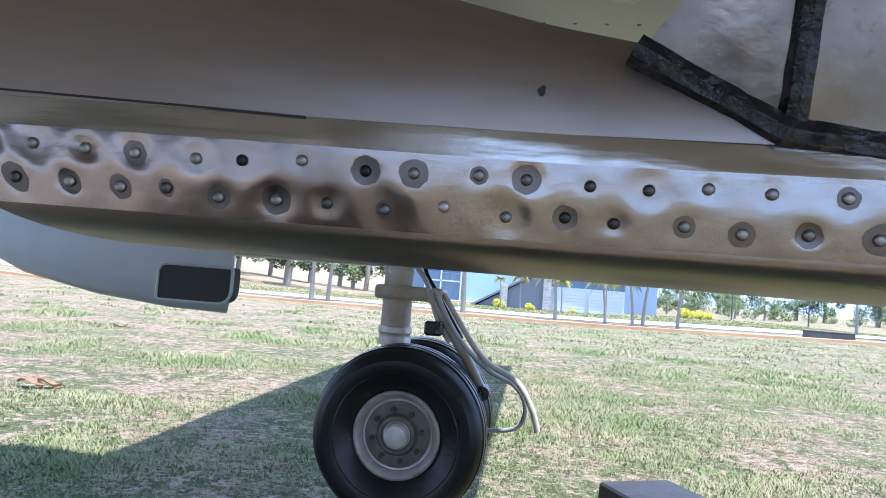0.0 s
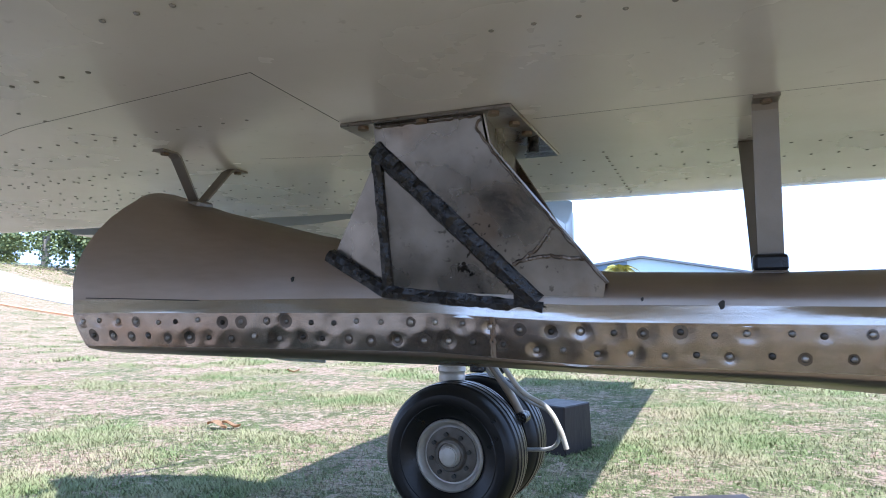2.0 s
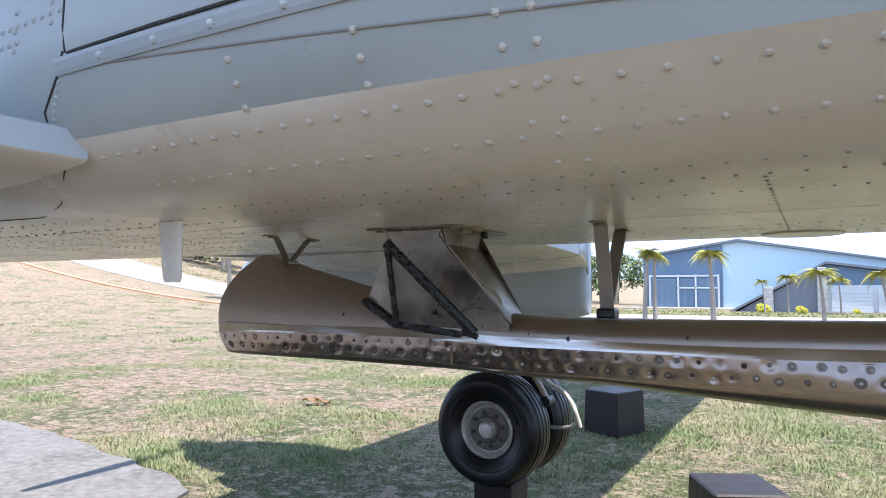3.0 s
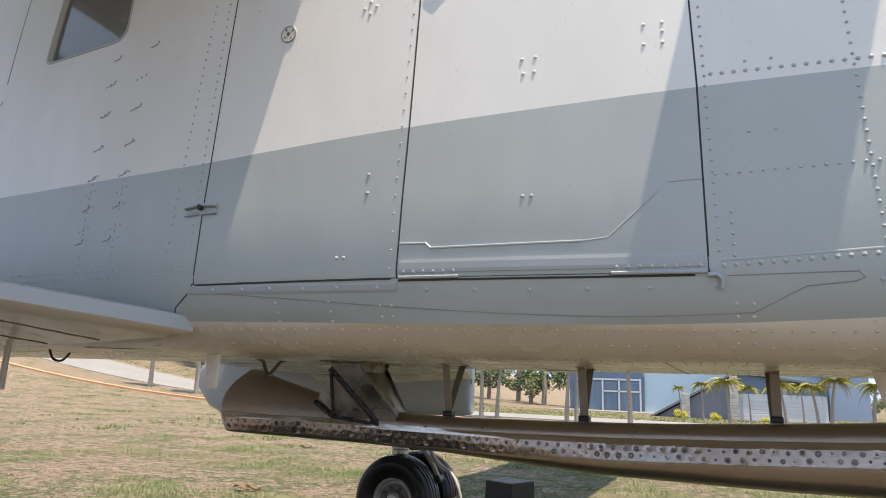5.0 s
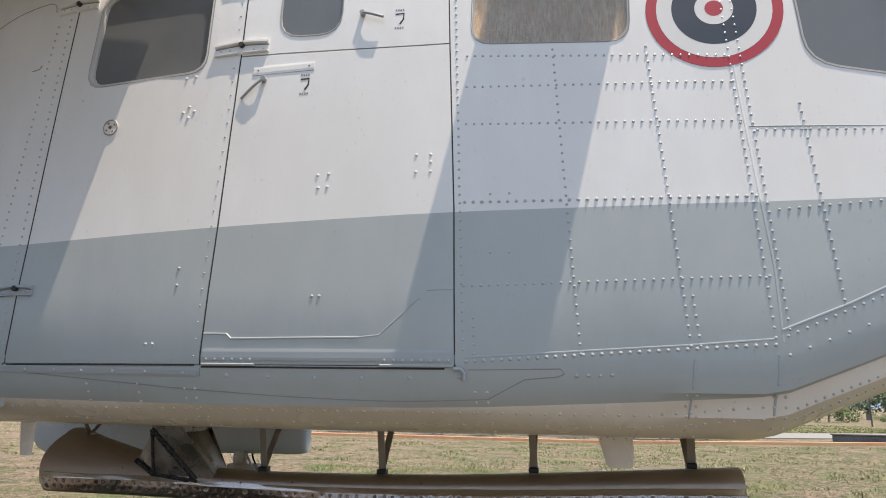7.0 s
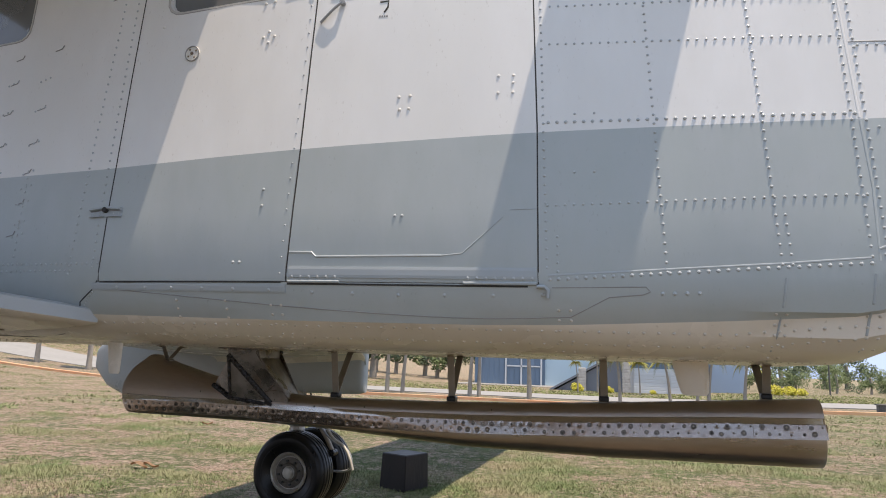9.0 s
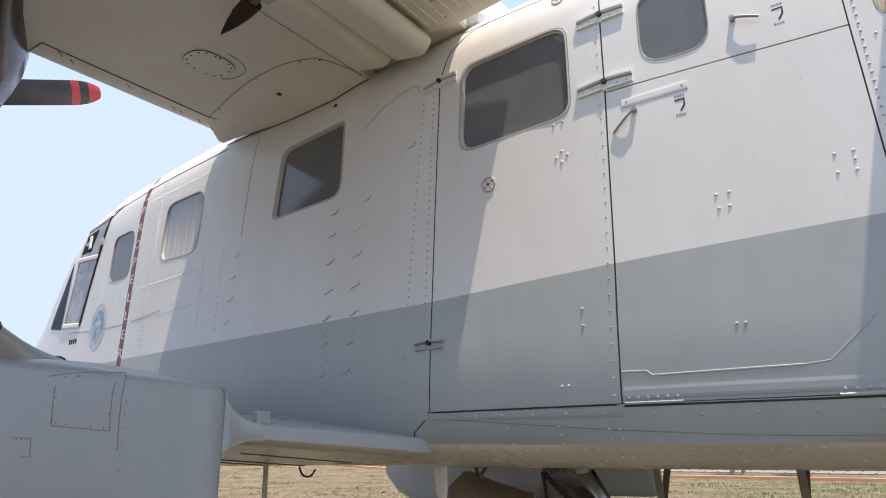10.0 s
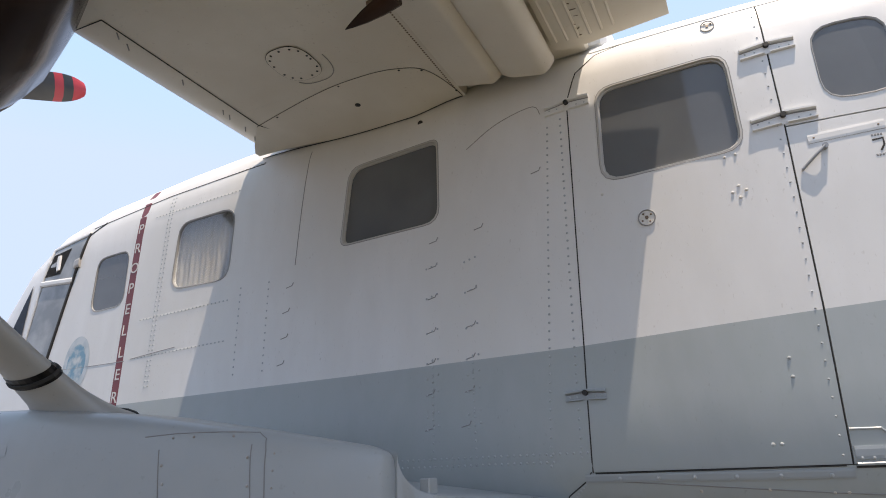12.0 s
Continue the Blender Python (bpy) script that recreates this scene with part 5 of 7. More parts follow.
        half = [(0.100, 0.045), (0.118, 0.058), (0.140, 0.0648), (0.1425, 0.0638), (0.150, 0.066), (0.168, 0.0652), (0.170, 0.0640), (0.178, 0.0625), (0.188, 0.055), (0.1935, 0.046), (0.1895, 0.043), (0.1895, 0.040), (0.197, 0.037), (0.1985, 0.026), (0.1935, 0.0235), (0.1935, 0.0205), (0.1995, 0.018), (0.2, 0.005), (0.1945, 0.003)]
        half = [(a * q, c * wq) for a, c in half]
        m = Matrix.Translation((hx, wy, hz))
        part("tyre", turned(half + [(a, -c) for a, c in reversed(half)], 64, m=m), RUBBERBLK, g, "black ribbed aircraft tyre", smooth=32)
        rim = [(0.108, 0.048), (0.101, 0.053), (0.094, 0.046), (0.087, 0.032), (0.062, 0.030), (0.047, 0.036), (0.032, 0.046), (0.029, 0.054), (0.0001, 0.055)]
        rim = [(a * 1.06, c * wq) for a, c in rim]
        part("wheel_rim", turned(rim + [(a, -c) for a, c in reversed(rim)], 40, m=m), RIM, g, "pitted grey metal wheel rim", smooth=30)
        disc_p = [(0.086, 0.036), (0.070, 0.039), (0.055, 0.038), (0.048, 0.046), (0.040, 0.047), (0.036, 0.042), (0.030, 0.042), (0.0001, 0.043)]
        disc_p = [(a, c * wq) for a, c in disc_p]
        part("hub_plate", turned(disc_p + [(a, -c) for a, c in reversed(disc_p)], 40, m=m), HUB, g, "grimy brown hub plate", smooth=30)
        cap_p = [(0.029, 0.052 * wq), (0.027, 0.0575 * wq), (0.020, 0.059 * wq), (0.0001, 0.059 * wq)]
        part("hub_cap", turned(cap_p + [(a, -c) for a, c in reversed(cap_p)], 24, m=m), RIM, g, "pale round hub cap", smooth=40)
        for k in range(8):
            a = k * math.pi / 4 + 0.2
            cx, cz = hx + 0.066 * math.cos(a), hz + 0.066 * math.sin(a)
            part("wheel_bolt", cyl((cx, wy - 0.046 * wq, cz), (cx, wy + 0.046 * wq, cz), 0.0070, n=8), SEAM_SHADE, g)
    return g


build_gear(-1)
build_gear(1)


def build_strut():
    """Wing strut that leaves the pod in a flared root."""
    a, b = Vector((-0.97, -1.15, 1.565)), Vector((-1.0, -3.0, 2.82))

    def ring(u, wx, wz):
        p = a.lerp(b, u)
        flare = 1 + 2.0 * math.exp(-u * 30)
        return [(p.x + wx * flare * math.cos(t), p.y + 0.6 * wz * flare * math.sin(t), p.z + 0.8 * wz * flare * math.sin(t) - 0.016 * (flare - 1)) for t in (2 * math.pi * j / 24 for j in range(24))]
    us = [0.004 * k for k in range(15)] + [0.06 + 0.94 * k / 16 for k in range(17)]
    strut = part("wing_strut", loft([ring(u, 0.075, 0.030) for u in us]), STRUT, aeroplane, "pale tan-grey streamlined wing strut with a flared root", smooth=60)
    part("strut_band", loft([ring(u, 0.079, 0.034) for u in (0.088, 0.090, 0.101, 0.103)]), RUBBERBLK, strut, "black band round the strut")
    part("band_buckle", loft([ring(0.092, 0.083, 0.038), ring(0.096, 0.083, 0.038)]), SEAM_SHADE, strut, "dark buckle of the band")
    foot = [Vector(p) + Vector((0, -0.001, 0)) for p in ring(0.006, 0.0765, 0.0315)]
    part("strut_joint", pipe(foot + foot[:1], 0.0028, 6), SEAM_SHADE, strut, "dark joint between strut root and pod")


build_strut()

# ---- stands and blocks ----
def stand(x, y, z, w, label):
    s = part("wheel_stand", box((x - w / 2, y - w / 2, -0.02), (x + w / 2, y + w / 2, z), 0.006), BLACKBOX, None)
    tagged(s, label, "stand", "stands under the wheels")
    return s


for sg in (-1, 1):
    stand(-0.145 if sg > 0 else -0.03, YC + (1.37 if sg > 0 else -1.33), 0.322, 0.17, "black painted post under the twin wheels")


def block(x, y, w, d, h, rz, label):
    b = box((-w / 2, -d / 2, -0.03), (w / 2, d / 2, h + 0.02), 0.008)
    for v in b.verts:
        k = 1.0 - 0.05 * v.co.z / h
        v.co.x, v.co.y = v.co.x * k, v.co.y * k
    e = tagged(part("ballast_block", b, BLACKBOX), label, "block", "blocks on the lawn")
    e.matrix_basis = pose(x, y, ground_z(x, y), 0, 0, rz)


block(-0.385, 4.24, 0.32, 0.36, 0.31, -21, "black painted block on the grass beyond the wheels")
block(0.69, 2.26, 0.33, 0.36, 0.235, 27, "black painted block with a purplish sheen on the grass")

# ---- buildings ----
def wall_box(name, lo, hi, material, parent, label=""):
    return part(name, box(lo, hi), material, parent, label)


def build_hangar():
    h = empty("hangar", "pale blue hangar with a low gable roof and dark blue end", "building", at=(0, 0, 0))
    y, z0 = 62.0, -0.7
    poly = [(-13.0, z0), (8.2, z0), (8.2, 3.1), (-4.9, 5.35), (-13.0, 4.25)]
    part("wall", loft([[(x, y, z) for x, z in poly], [(x, y + 30, z) for x, z in poly]]), HLIGHT, h, "light blue cladding")
    dark = [(-13.05, z0), (-6.2, z0), (-6.2, 5.10), (-13.05, 4.2)]
    part("dark_wall", loft([[(x, y - 0.15, z) for x, z in dark], [(x, y + 0.1, z) for x, z in dark]]), HBLUE, h, "dark blue cladding")
    roof = [(-13.5, 4.15), (-4.9, 5.38), (8.6, 3.05), (8.6, 3.2), (-4.9, 5.6), (-13.5, 4.32)]
    part("roof", loft([[(x, y - 0.4, z) for x, z in roof], [(x, y + 30, z) for x, z in roof]]), HGREY, h)
    low = part("sliding_door", box((-12.4, y - 0.42, z0), (-6.5, y - 0.16, 2.1), 0.02), HPANEL, h, "blue-grey sheet sliding door")
    for k in range(12):
        x = -12.1 + 0.5 * k
        part("door_rib", box((x - 0.03, y - 0.46, z0), (x + 0.03, y - 0.42, 2.08)), HPANEL, low)
    for x in (-12.4, -9.9, -8.4, -6.5):
        part("door_post", box((x - 0.07, y - 0.6, z0), (x + 0.07, y - 0.43, 2.5)), HWHITE, h, "pale door post")
    part("door_rail", box((-9.9, y - 0.6, 1.25), (-6.5, y - 0.5, 1.38)), HWHITE, h)
    part("door_rail", box((-12.4, y - 0.6, 2.32), (-6.5, y - 0.44, 2.46)), HWHITE, h)
    part("ground_slab", box((-14.0, y - 5, -0.9), (9, y, -0.42)), ASPHALT, h)


def build_workshop():
    w = empty("workshop", "dark grey workshop with a sloping roof and pale roller doors", "building")
    y, z0 = 52.0, -0.7

    def slab(name, poly, y0, y1, material, label=""):
        return part(name, loft([[(x, y0, z) for x, z in poly], [(x, y1, z) for x, z in poly]]), material, w, label)
    slab("gable_wall", [(-4.1, z0), (1.5, z0), (1.5, 2.85), (-4.1, -0.45)], y, y + 8, HGREY, "dark grey sheet wall under the slope")
    slab("roof", [(-4.6, -0.60), (1.6, 2.95), (7.6, 2.05), (7.6, 2.2), (1.6, 3.12), (-4.6, -0.42)], y - 0.3, y + 8.3, HGREY)
    slab("upper_wall", [(1.5, 1.45), (7.3, 1.45), (7.3, 2.05), (1.5, 2.92)], y + 0.05, y + 8, HBLUE, "blue-grey upper cladding")
    slab("wall", [(1.5, z0), (7.3, z0), (7.3, 1.45), (1.5, 1.45)], y + 0.02, y + 8, HWHITE, "pale lower wall")
    for x, top in ((-2.0, 1.35), (1.35, 2.7)):
        pil = part("pillar", box((x - 0.28, y - 0.35, z0), (x + 0.28, y, top), 0.02), STONE, w, "pale stone-clad pillar")
        for k in range(int((top - z0) / 0.25)):
            part("stone_course", box((x - 0.30, y - 0.37, z0 + 0.25 * k + 0.02), (x + 0.30, y - 0.34, z0 + 0.25 * k + 0.22), 0.01), STONE, pil)
    for x in (1.9, 4.6):
        d = part("roller_door", box((x, y - 0.10, z0), (x + 2.4, y + 0.1, 1.25)), HWHITE, w, "pale closed roller door")
        for k in range(7):
            part("door_slat", box((x, y - 0.12, z0 + 0.26 * k + 0.02), (x + 2.4, y - 0.09, z0 + 0.26 * k + 0.23), 0.01), HWHITE, d)
    t = empty("tower", "plain blue-grey block beside the hangar", "building")
    part("wall", box((8.1, 58.0, -0.9), (10.8, 63.0, 3.45)), TOWERBLUE, t)
    part("parapet", box((8.0, 57.9, 3.45), (10.9, 63.1, 3.6)), HWHITE, t)


build_hangar()
build_workshop()


# ---- plants ----
def frond_mesh(length, droop, n=24):
    b = bmesh.new()
    for k in range(1, n + 1):
        u = k / n
        x = length * u
        z = length * (0.55 * u - droop * u * u)
        for s in (-1, 1):
            l = 0.34 * length * math.sin(math.pi * min(0.97, 0.12 + 0.88 * u)) ** 0.7
            p = Vector((x, 0, z))
            tip = p + Vector((0.25 * l, s * l * 0.8, -0.42 * l))
            w = Vector((0.034 * length, 0, 0.008))
            vs = [b.verts.new(q) for q in (p - w * 0.6, p + w * 0.6, tip)]
            b.faces.new(vs)
    return b


def palm(x, y, height, trunk_r, lean, crown):
    e = empty("palm_tree", "young palm with a grey trunk and yellow-green fronds", "tree", "palms along the road", at=(x, y, ground_z(x, y) - 0.05))
    pts = [Vector((lean * u * u, 0.1 * lean * u, height * u)) for u in (0, 0.25, 0.5, 0.75, 1.0)]
    rings = [[p + Vector((math.cos(a), math.sin(a), 0)) * trunk_r * 0.62 * (1.5 - 0.75 * i / 4) for a in (2 * math.pi * k / 10 for k in range(10))] for i, p in enumerate(pts)]
    part("trunk", loft(rings), BARK, e, smooth=60)
    b = bmesh.new()
    for k in range(34):
        f = frond_mesh(crown * random.uniform(0.7, 1.05), random.uniform(0.7, 1.6))
        f.transform(Matrix.Translation(pts[-1]) @ Matrix.Rotation(k * 2.4 + random.uniform(-0.3, 0.3), 4, "Z") @ Matrix.Rotation(random.uniform(-0.5, 0.3), 4, "Y"))
        merge(b, f)
    part("crown", b, FROND, e)


for x, y, h, r, c in ((-9.7, 28.6, 2.9, 0.13, 0.8), (-9.05, 29.0, 2.8, 0.12, 0.8), (-5.55, 28.5, 3.0, 0.12, 0.74), (-5.15, 28.7, 2.85, 0.11, 0.68), (-2.75, 28.5, 2.85, 0.13, 0.85), (1.25, 28.8, 2.05, 0.09, 0.75), (3.35, 28.6, 1.95, 0.08, 0.72), (4.45, 28.4, 1.9, 0.08, 0.65), (4.9, 28.6, 2.15, 0.09, 0.72), (6.3, 28.5, 1.95, 0.09, 0.7),
                      (-31.0, 28.3, 4.2, 0.16, 1.2), (-27.4, 28.4, 4.0, 0.17, 1.2), (-14.5, 28.6, 3.6, 0.16, 1.2), (-13.6, 28.7, 3.4, 0.15, 1.1),
                      (-1.9, 46.0, 2.1, 0.06, 0.5), (-0.6, 47.0, 2.4, 0.08, 0.8), (2.3, 46.5, 2.2, 0.07, 0.75), (5.4, 47.0, 2.4, 0.07, 0.8), (18.5, 40.0, 3.0, 0.1, 1.2), (15.5, 29.6, 1.6, 0.07, 0.6), (17.0, 30.2, 1.7, 0.07, 0.6), (18.6, 30.8, 1.6, 0.07, 0.6), (20.4, 31.4, 1.7, 0.07, 0.6)):
    palm(x, y, h, r, random.uniform(-0.25, 0.25), c)


def clump(b, p, r, count, leaf, rnd):
    for k in range(count):
        v = Vector((rnd.gauss(0, 1), rnd.gauss(0, 1), rnd.gauss(0, 1))).normalized() * r * rnd.uniform(0.55, 1.05)
        c = p + Vector((v.x, v.y, v.z * 0.75))
        u = Vector((rnd.gauss(0, 1), rnd.gauss(0, 1), rnd.gauss(0, 1))).normalized()
        w = u.orthogonal().normalized() * leaf * 0.5
        vs = [b.verts.new(q) for q in (c - u * leaf * 0.5, c + w, c + u * leaf * 0.5, c - w)]
        b.faces.new(vs)


def broad_tree(x, y, height, spread, material, label, rnd):
    e = empty("tree", label, "tree", "trees along the edge of the field", at=(x, y, ground_z(x, y) - 0.1))
    part("trunk", pipe([(0, 0, 0), (0.1, 0, height * 0.35), (0.0, 0.1, height * 0.7)], spread * 0.05, 7), BARK, e, smooth=60)
    b = bmesh.new()
    for k in range(16):
        p = Vector((rnd.uniform(-0.5, 0.5) * spread, rnd.uniform(-0.4, 0.4) * spread, height * rnd.uniform(0.30, 0.95)))
        clump(b, p, spread * rnd.uniform(0.11, 0.24), 130, spread * 0.045, rnd)
    part("crown", b, material, e)


rnd = random.Random(5)
for k in range(16):
    broad_tree(11 + 4.5 * k + rnd.uniform(-1, 1), 92 + rnd.uniform(-4, 10), rnd.uniform(3.0, 5.2), rnd.uniform(4, 7), LEAFDARK if k % 3 else LEAF, "leafy green tree in the far hedgerow", rnd)
for k in range(5):
    broad_tree(10 + 3.4 * k, 70 + rnd.uniform(-3, 3), rnd.uniform(1.8, 2.8), rnd.uniform(2.2, 3.0), LEAF, "small light green tree beyond the road", rnd)
for k in range(16):
    broad_tree(-108 + 4.4 * k, 44 + rnd.uniform(-3, 6) + 0.22 * k, rnd.uniform(4.5, 7.5), rnd.uniform(5.5, 8), LEAF if k % 3 else LEAFDARK, "broad green tree at the edge of the field", rnd)
for k in range(9):
    broad_tree(-66 + 5.4 * k, 62 + rnd.uniform(-5, 9), rnd.uniform(4.5, 8.0), rnd.uniform(5, 8), LEAF if k % 2 else LEAFDARK, "broad green tree at the edge of the field", rnd)
for k in range(11):
    broad_tree(-44 + 2.6 * k + rnd.uniform(-0.6, 0.6), 72 + rnd.uniform(-2, 5), rnd.uniform(4.6, 7.0), rnd.uniform(4.5, 6.0), LEAFDARK if k % 2 else LEAF, "dense green tree beside the hangar", rnd)


def build_rough_grass():
    rg = random.Random(23)
    verts, faces = [], []
    for n in range(26000):
        x, y = rg.uniform(-62, 22), 38.2 + 20 * rg.random() ** 1.4
        if -5 < x < 8 and y > 51:
            continue
        h = rg.uniform(0.02, 0.05) * (1.3 + noise.noise(Vector((x * 0.3, y * 0.3, 2))))
        a, w = rg.uniform(0, 6.283), 0.09
        i, z = len(verts), ground_z(x, y)
        verts += [(x - w * math.sin(a), y + w * math.cos(a), z - 0.02), (x + w * math.sin(a), y - w * math.cos(a), z - 0.02), (x + math.cos(a) * h * 0.6, y + math.sin(a) * h * 0.6, z + h)]
        faces.append((i, i + 1, i + 2))
    me = bpy.data.meshes.new("rough_grass")
    me.from_pydata(verts, [], faces)
    me.materials.append(ROUGHGRASS)
    tagged(new("rough_grass", me), "rough green grass beyond the pale road", "grass", kind="stuff")


build_rough_grass()
for x, y, s in ((-2.25, 49.0, 0.8), (0.05, 49.2, 0.6), (3.2, 49.0, 0.4), (12.4, 55, 1.0), (13.4, 55, 0.9), (14.3, 55.5, 0.75)):
    e = empty("shrub", "rounded yellow ornamental shrub", "shrub", "yellow shrubs", at=(x, y, ground_z(x, y)))
    b = bmesh.new()
    clump(b, Vector((0, 0, s * 0.40)), s * 0.55, 420, s * 0.11, rnd)
    clump(b, Vector((0.30 * s, 0, s * 0.28)), s * 0.42, 260, s * 0.11, rnd)
    part("foliage", b, YELLOWLEAF, e)

for k in range(26):
    x, y = 7.5 + 2.6 * k + rnd.uniform(-1, 1), 74 + rnd.uniform(-5, 10)
    s = rnd.uniform(0.9, 1.9)
    e = empty("bush", "loose green bush in the rough grass", "bush", "bushes in the far field", at=(x, y, ground_z(x, y)))
    b = bmesh.new()
    for q in range(4):
        clump(b, Vector((rnd.uniform(-0.7, 0.7) * s, rnd.uniform(-0.4, 0.4) * s, s * rnd.uniform(0.25, 0.7))), s * 0.42, 90, s * 0.13, rnd)
    part("foliage", b, LEAF if k % 2 else LEAFDARK, e)
bench = empty("low_wall", "low grey concrete planter edge beside the kerb", "wall", at=(11.6, 27.0, ground_z(11.6, 27.0)))
part("wall_body", box((-0.9, -0.15, -0.1), (0.9, 0.15, 0.28), 0.02), CONCRETE, bench)
part("wall_cap", box((-0.95, -0.19, 0.28), (0.95, 0.19, 0.33), 0.01), CONCRETE, bench)
for x, y, h in ((17.5, 60.0, 4.2), (23.0, 58.0, 5.5), (31.0, 58.0, 6.0)):
    p = tagged(part("pole", cyl((x, y, ground_z(x, y) - 0.2), (x, y, ground_z(x, y) + h), 0.07, 0.05, n=8), POLE), "thin dark pole beside the road", "pole", "roadside poles")
for k, (x, y, s) in enumerate(((-3.24, 3.98, 0.13), (-3.14, 4.04, 0.1), (-5.4, 8.2, 0.12))):
    b = bmesh.new()
    rows = []
    for i in range(7):
        u = i / 6
        wd = s * 0.35 * math.sin(math.pi * (0.05 + 0.9 * u))
        rows.append([b.verts.new((s * (u - 0.5) * 1.6, v * wd, 0.03 + 0.02 * math.sin(u * 5 + k) + 0.02 * abs(v))) for v in (-1, 0, 1)])
    for a, c in zip(rows, rows[1:]):
        for i in range(2):
            b.faces.new((a[i], a[i + 1], c[i + 1], c[i]))
    bmesh.ops.solidify(b, geom=b.faces[:], thickness=0.002)
    e = tagged(part("fallen_leaf", b, DRYLEAF, smooth=50), "curled dry brown leaf lying on the grass", "leaf", "dry leaves on the lawn")
    e.matrix_basis = pose(x, y, ground_z(x, y), 0, 0, 20 * k)

# ---- rivets, seams and fittings of the port side ----
def row(x0, z0, x1, z1, pitch, skip=None):
    """Places and normals of a rivet row on the port side."""
    n = max(1, round(math.hypot(x1 - x0, z1 - z0) / pitch))
    out = []
    for k in range(n + 1):
        x, z = x0 + (x1 - x0) * k / n, z0 + (z1 - z0) * k / n
        if skip and skip(x, z):
            continue
        out.append((on_side(x, z), side_normal(x, z)))
    return out


def in_window(x, z):
    return (1.53 < x < 2.04 and z > 2.275) or (-0.68 < x < -0.2 and z > 2.2) or (-1.58 < x < -1.18 and 2.17 < z < 2.56) or (-2.18 < x < -1.85 and 2.14 < z < 2.51) or (x > 2.4 and 2.08 < z < 2.53)


SMALL, BIG = [], []
for z0, z1, x1 in ((1.602, 1.618, 2.292), (2.056, 2.028, 2.262), (2.170, 2.140, 2.248), (2.268, 2.218, 2.238), (2.64, 2.62, 2.21)):
    SMALL += row(1.552, z0, x1, z1, 0.0225, in_window)
BIG += row(1.552, 1.829, 2.28, 1.821, 0.0225)
BIG += row(1.560, 1.410, 2.29, 1.454, 0.0225)
BIG += row(1.830, 1.378, 1.915, 1.380, 0.029)
SMALL += row(2.33, 1.785, 2.95, 1.84, 0.024)
SMALL += row(2.30, 2.000, 3.0, 1.99, 0.021)
for x0, z0, x1, z1 in ((1.553, 1.44, 1.506, 2.72), (1.842, 1.43, 1.790, 2.27), (2.100, 1.45, 2.010, 2.64), (2.292, 1.47, 2.225, 2.62), (2.325, 1.49, 2.250, 2.62), (2.455, 1.56, 2.405, 2.12), (2.70, 1.65, 2.66, 2.08)):
    SMALL += row(x0, z0, x1, z1, 0.024, in_window)
SMALL += row(1.580, 1.43, 1.578, 1.52, 0.022) + row(2.122, 1.45, 2.112, 1.57, 0.022)
SMALL += row(2.32, 1.475, 3.0, 1.77, 0.024) + row(2.32, 1.43, 3.0, 1.70, 0.05)
for z in (1.690, 1.730):
    SMALL += row(1.62, z - 0.0 if z < 1.7 else z + 0.12, 1.67, z if z < 1.7 else z + 0.12, 0.05)
# along the lower roll
ROLL = []
for z, p in ((1.281, 0.0355), (1.251, 0.0355)):
    ROLL += row(0.21, z, 2.0, z + 0.004, p) + row(2.03, z + 0.008, 2.26, z + 0.03, p)
SMALL += row(2.34, 1.31, 3.0, 1.575, 0.022) + row(2.34, 1.285, 3.0, 1.55, 0.022)
for x in (0.80, 0.83, 1.58, 1.61, 2.085, 2.108, 2.285, 2.312):
    ROLL += row(x, 1.236, x, 1.335, 0.0245)
ROLL += row(0.50, 1.30, 0.50, 1.345, 0.022) + row(0.66, 1.30, 0.66, 1.345, 0.022)
# forward of the doors
SMALL += row(0.202, 1.44, 0.228, 2.52, 0.026) + row(0.112, 1.42, 0.182, 2.50, 0.026)
for x0, x1, z in ((-0.86, 0.12, 1.43), (-0.60, 0.22, 1.452)):
    SMALL += row(x0, z, x1, z, 0.02)
for x in (-0.12, -0.265):
    SMALL += row(x, 1.43, x, 1.76, 0.024)
    for z in (1.54, 1.58, 1.648, 1.70, 1.75, 1.85, 1.97, 2.076):
        SMALL += row(x - 0.02, z, x + 0.02, z + 0.012, 0.02)
for x in (-1.00, -1.15):
    SMALL += row(x, 1.80, x, 2.15, 0.03)
for x in (-1.64, -1.66):
    SMALL += row(x, 1.80, x, 2.70, 0.022)
for z in (1.93, 2.10, 2.60):
    SMALL += row(-1.75, z, -1.22, z + 0.01, 0.022)
SMALL += row(-1.62, 2.70, -1.10, 2.72, 0.022)
rv = part("rivets", domes(SMALL, 0.0043, 0.0031), RIVETG, fuselage, "rows of small painted rivets")
tagged(rv, kind="stuff")
rv = part("large_rivets", domes(BIG, 0.0056, 0.0040), RIVETG, fuselage, "rows of larger painted rivets")
tagged(rv, kind="stuff")
rv = part("roll_rivets", domes(ROLL, 0.0047, 0.0032), RIVETROLL, fuselage, "round cream rivet heads along the lower roll")
tagged(rv, kind="stuff")
belly_dots = []
for y, x0, x1 in ((-0.30, 0.25, 2.25), (-0.22, 0.25, 2.25), (-0.10, 0.5, 2.2), (0.36, -0.6, 2.2), (0.44, -0.6, 2.2), (0.56, -0.6, 2.2), (0.02, -1.0, 0.24), (0.18, -1.0, -0.05), (-0.15, -1.0, 0.2)):
    n = int((x1 - x0) / 0.032)
    belly_dots += [((x0 + 0.032 * k, y, 1.2252), (0, 0, -1)) for k in range(n)]
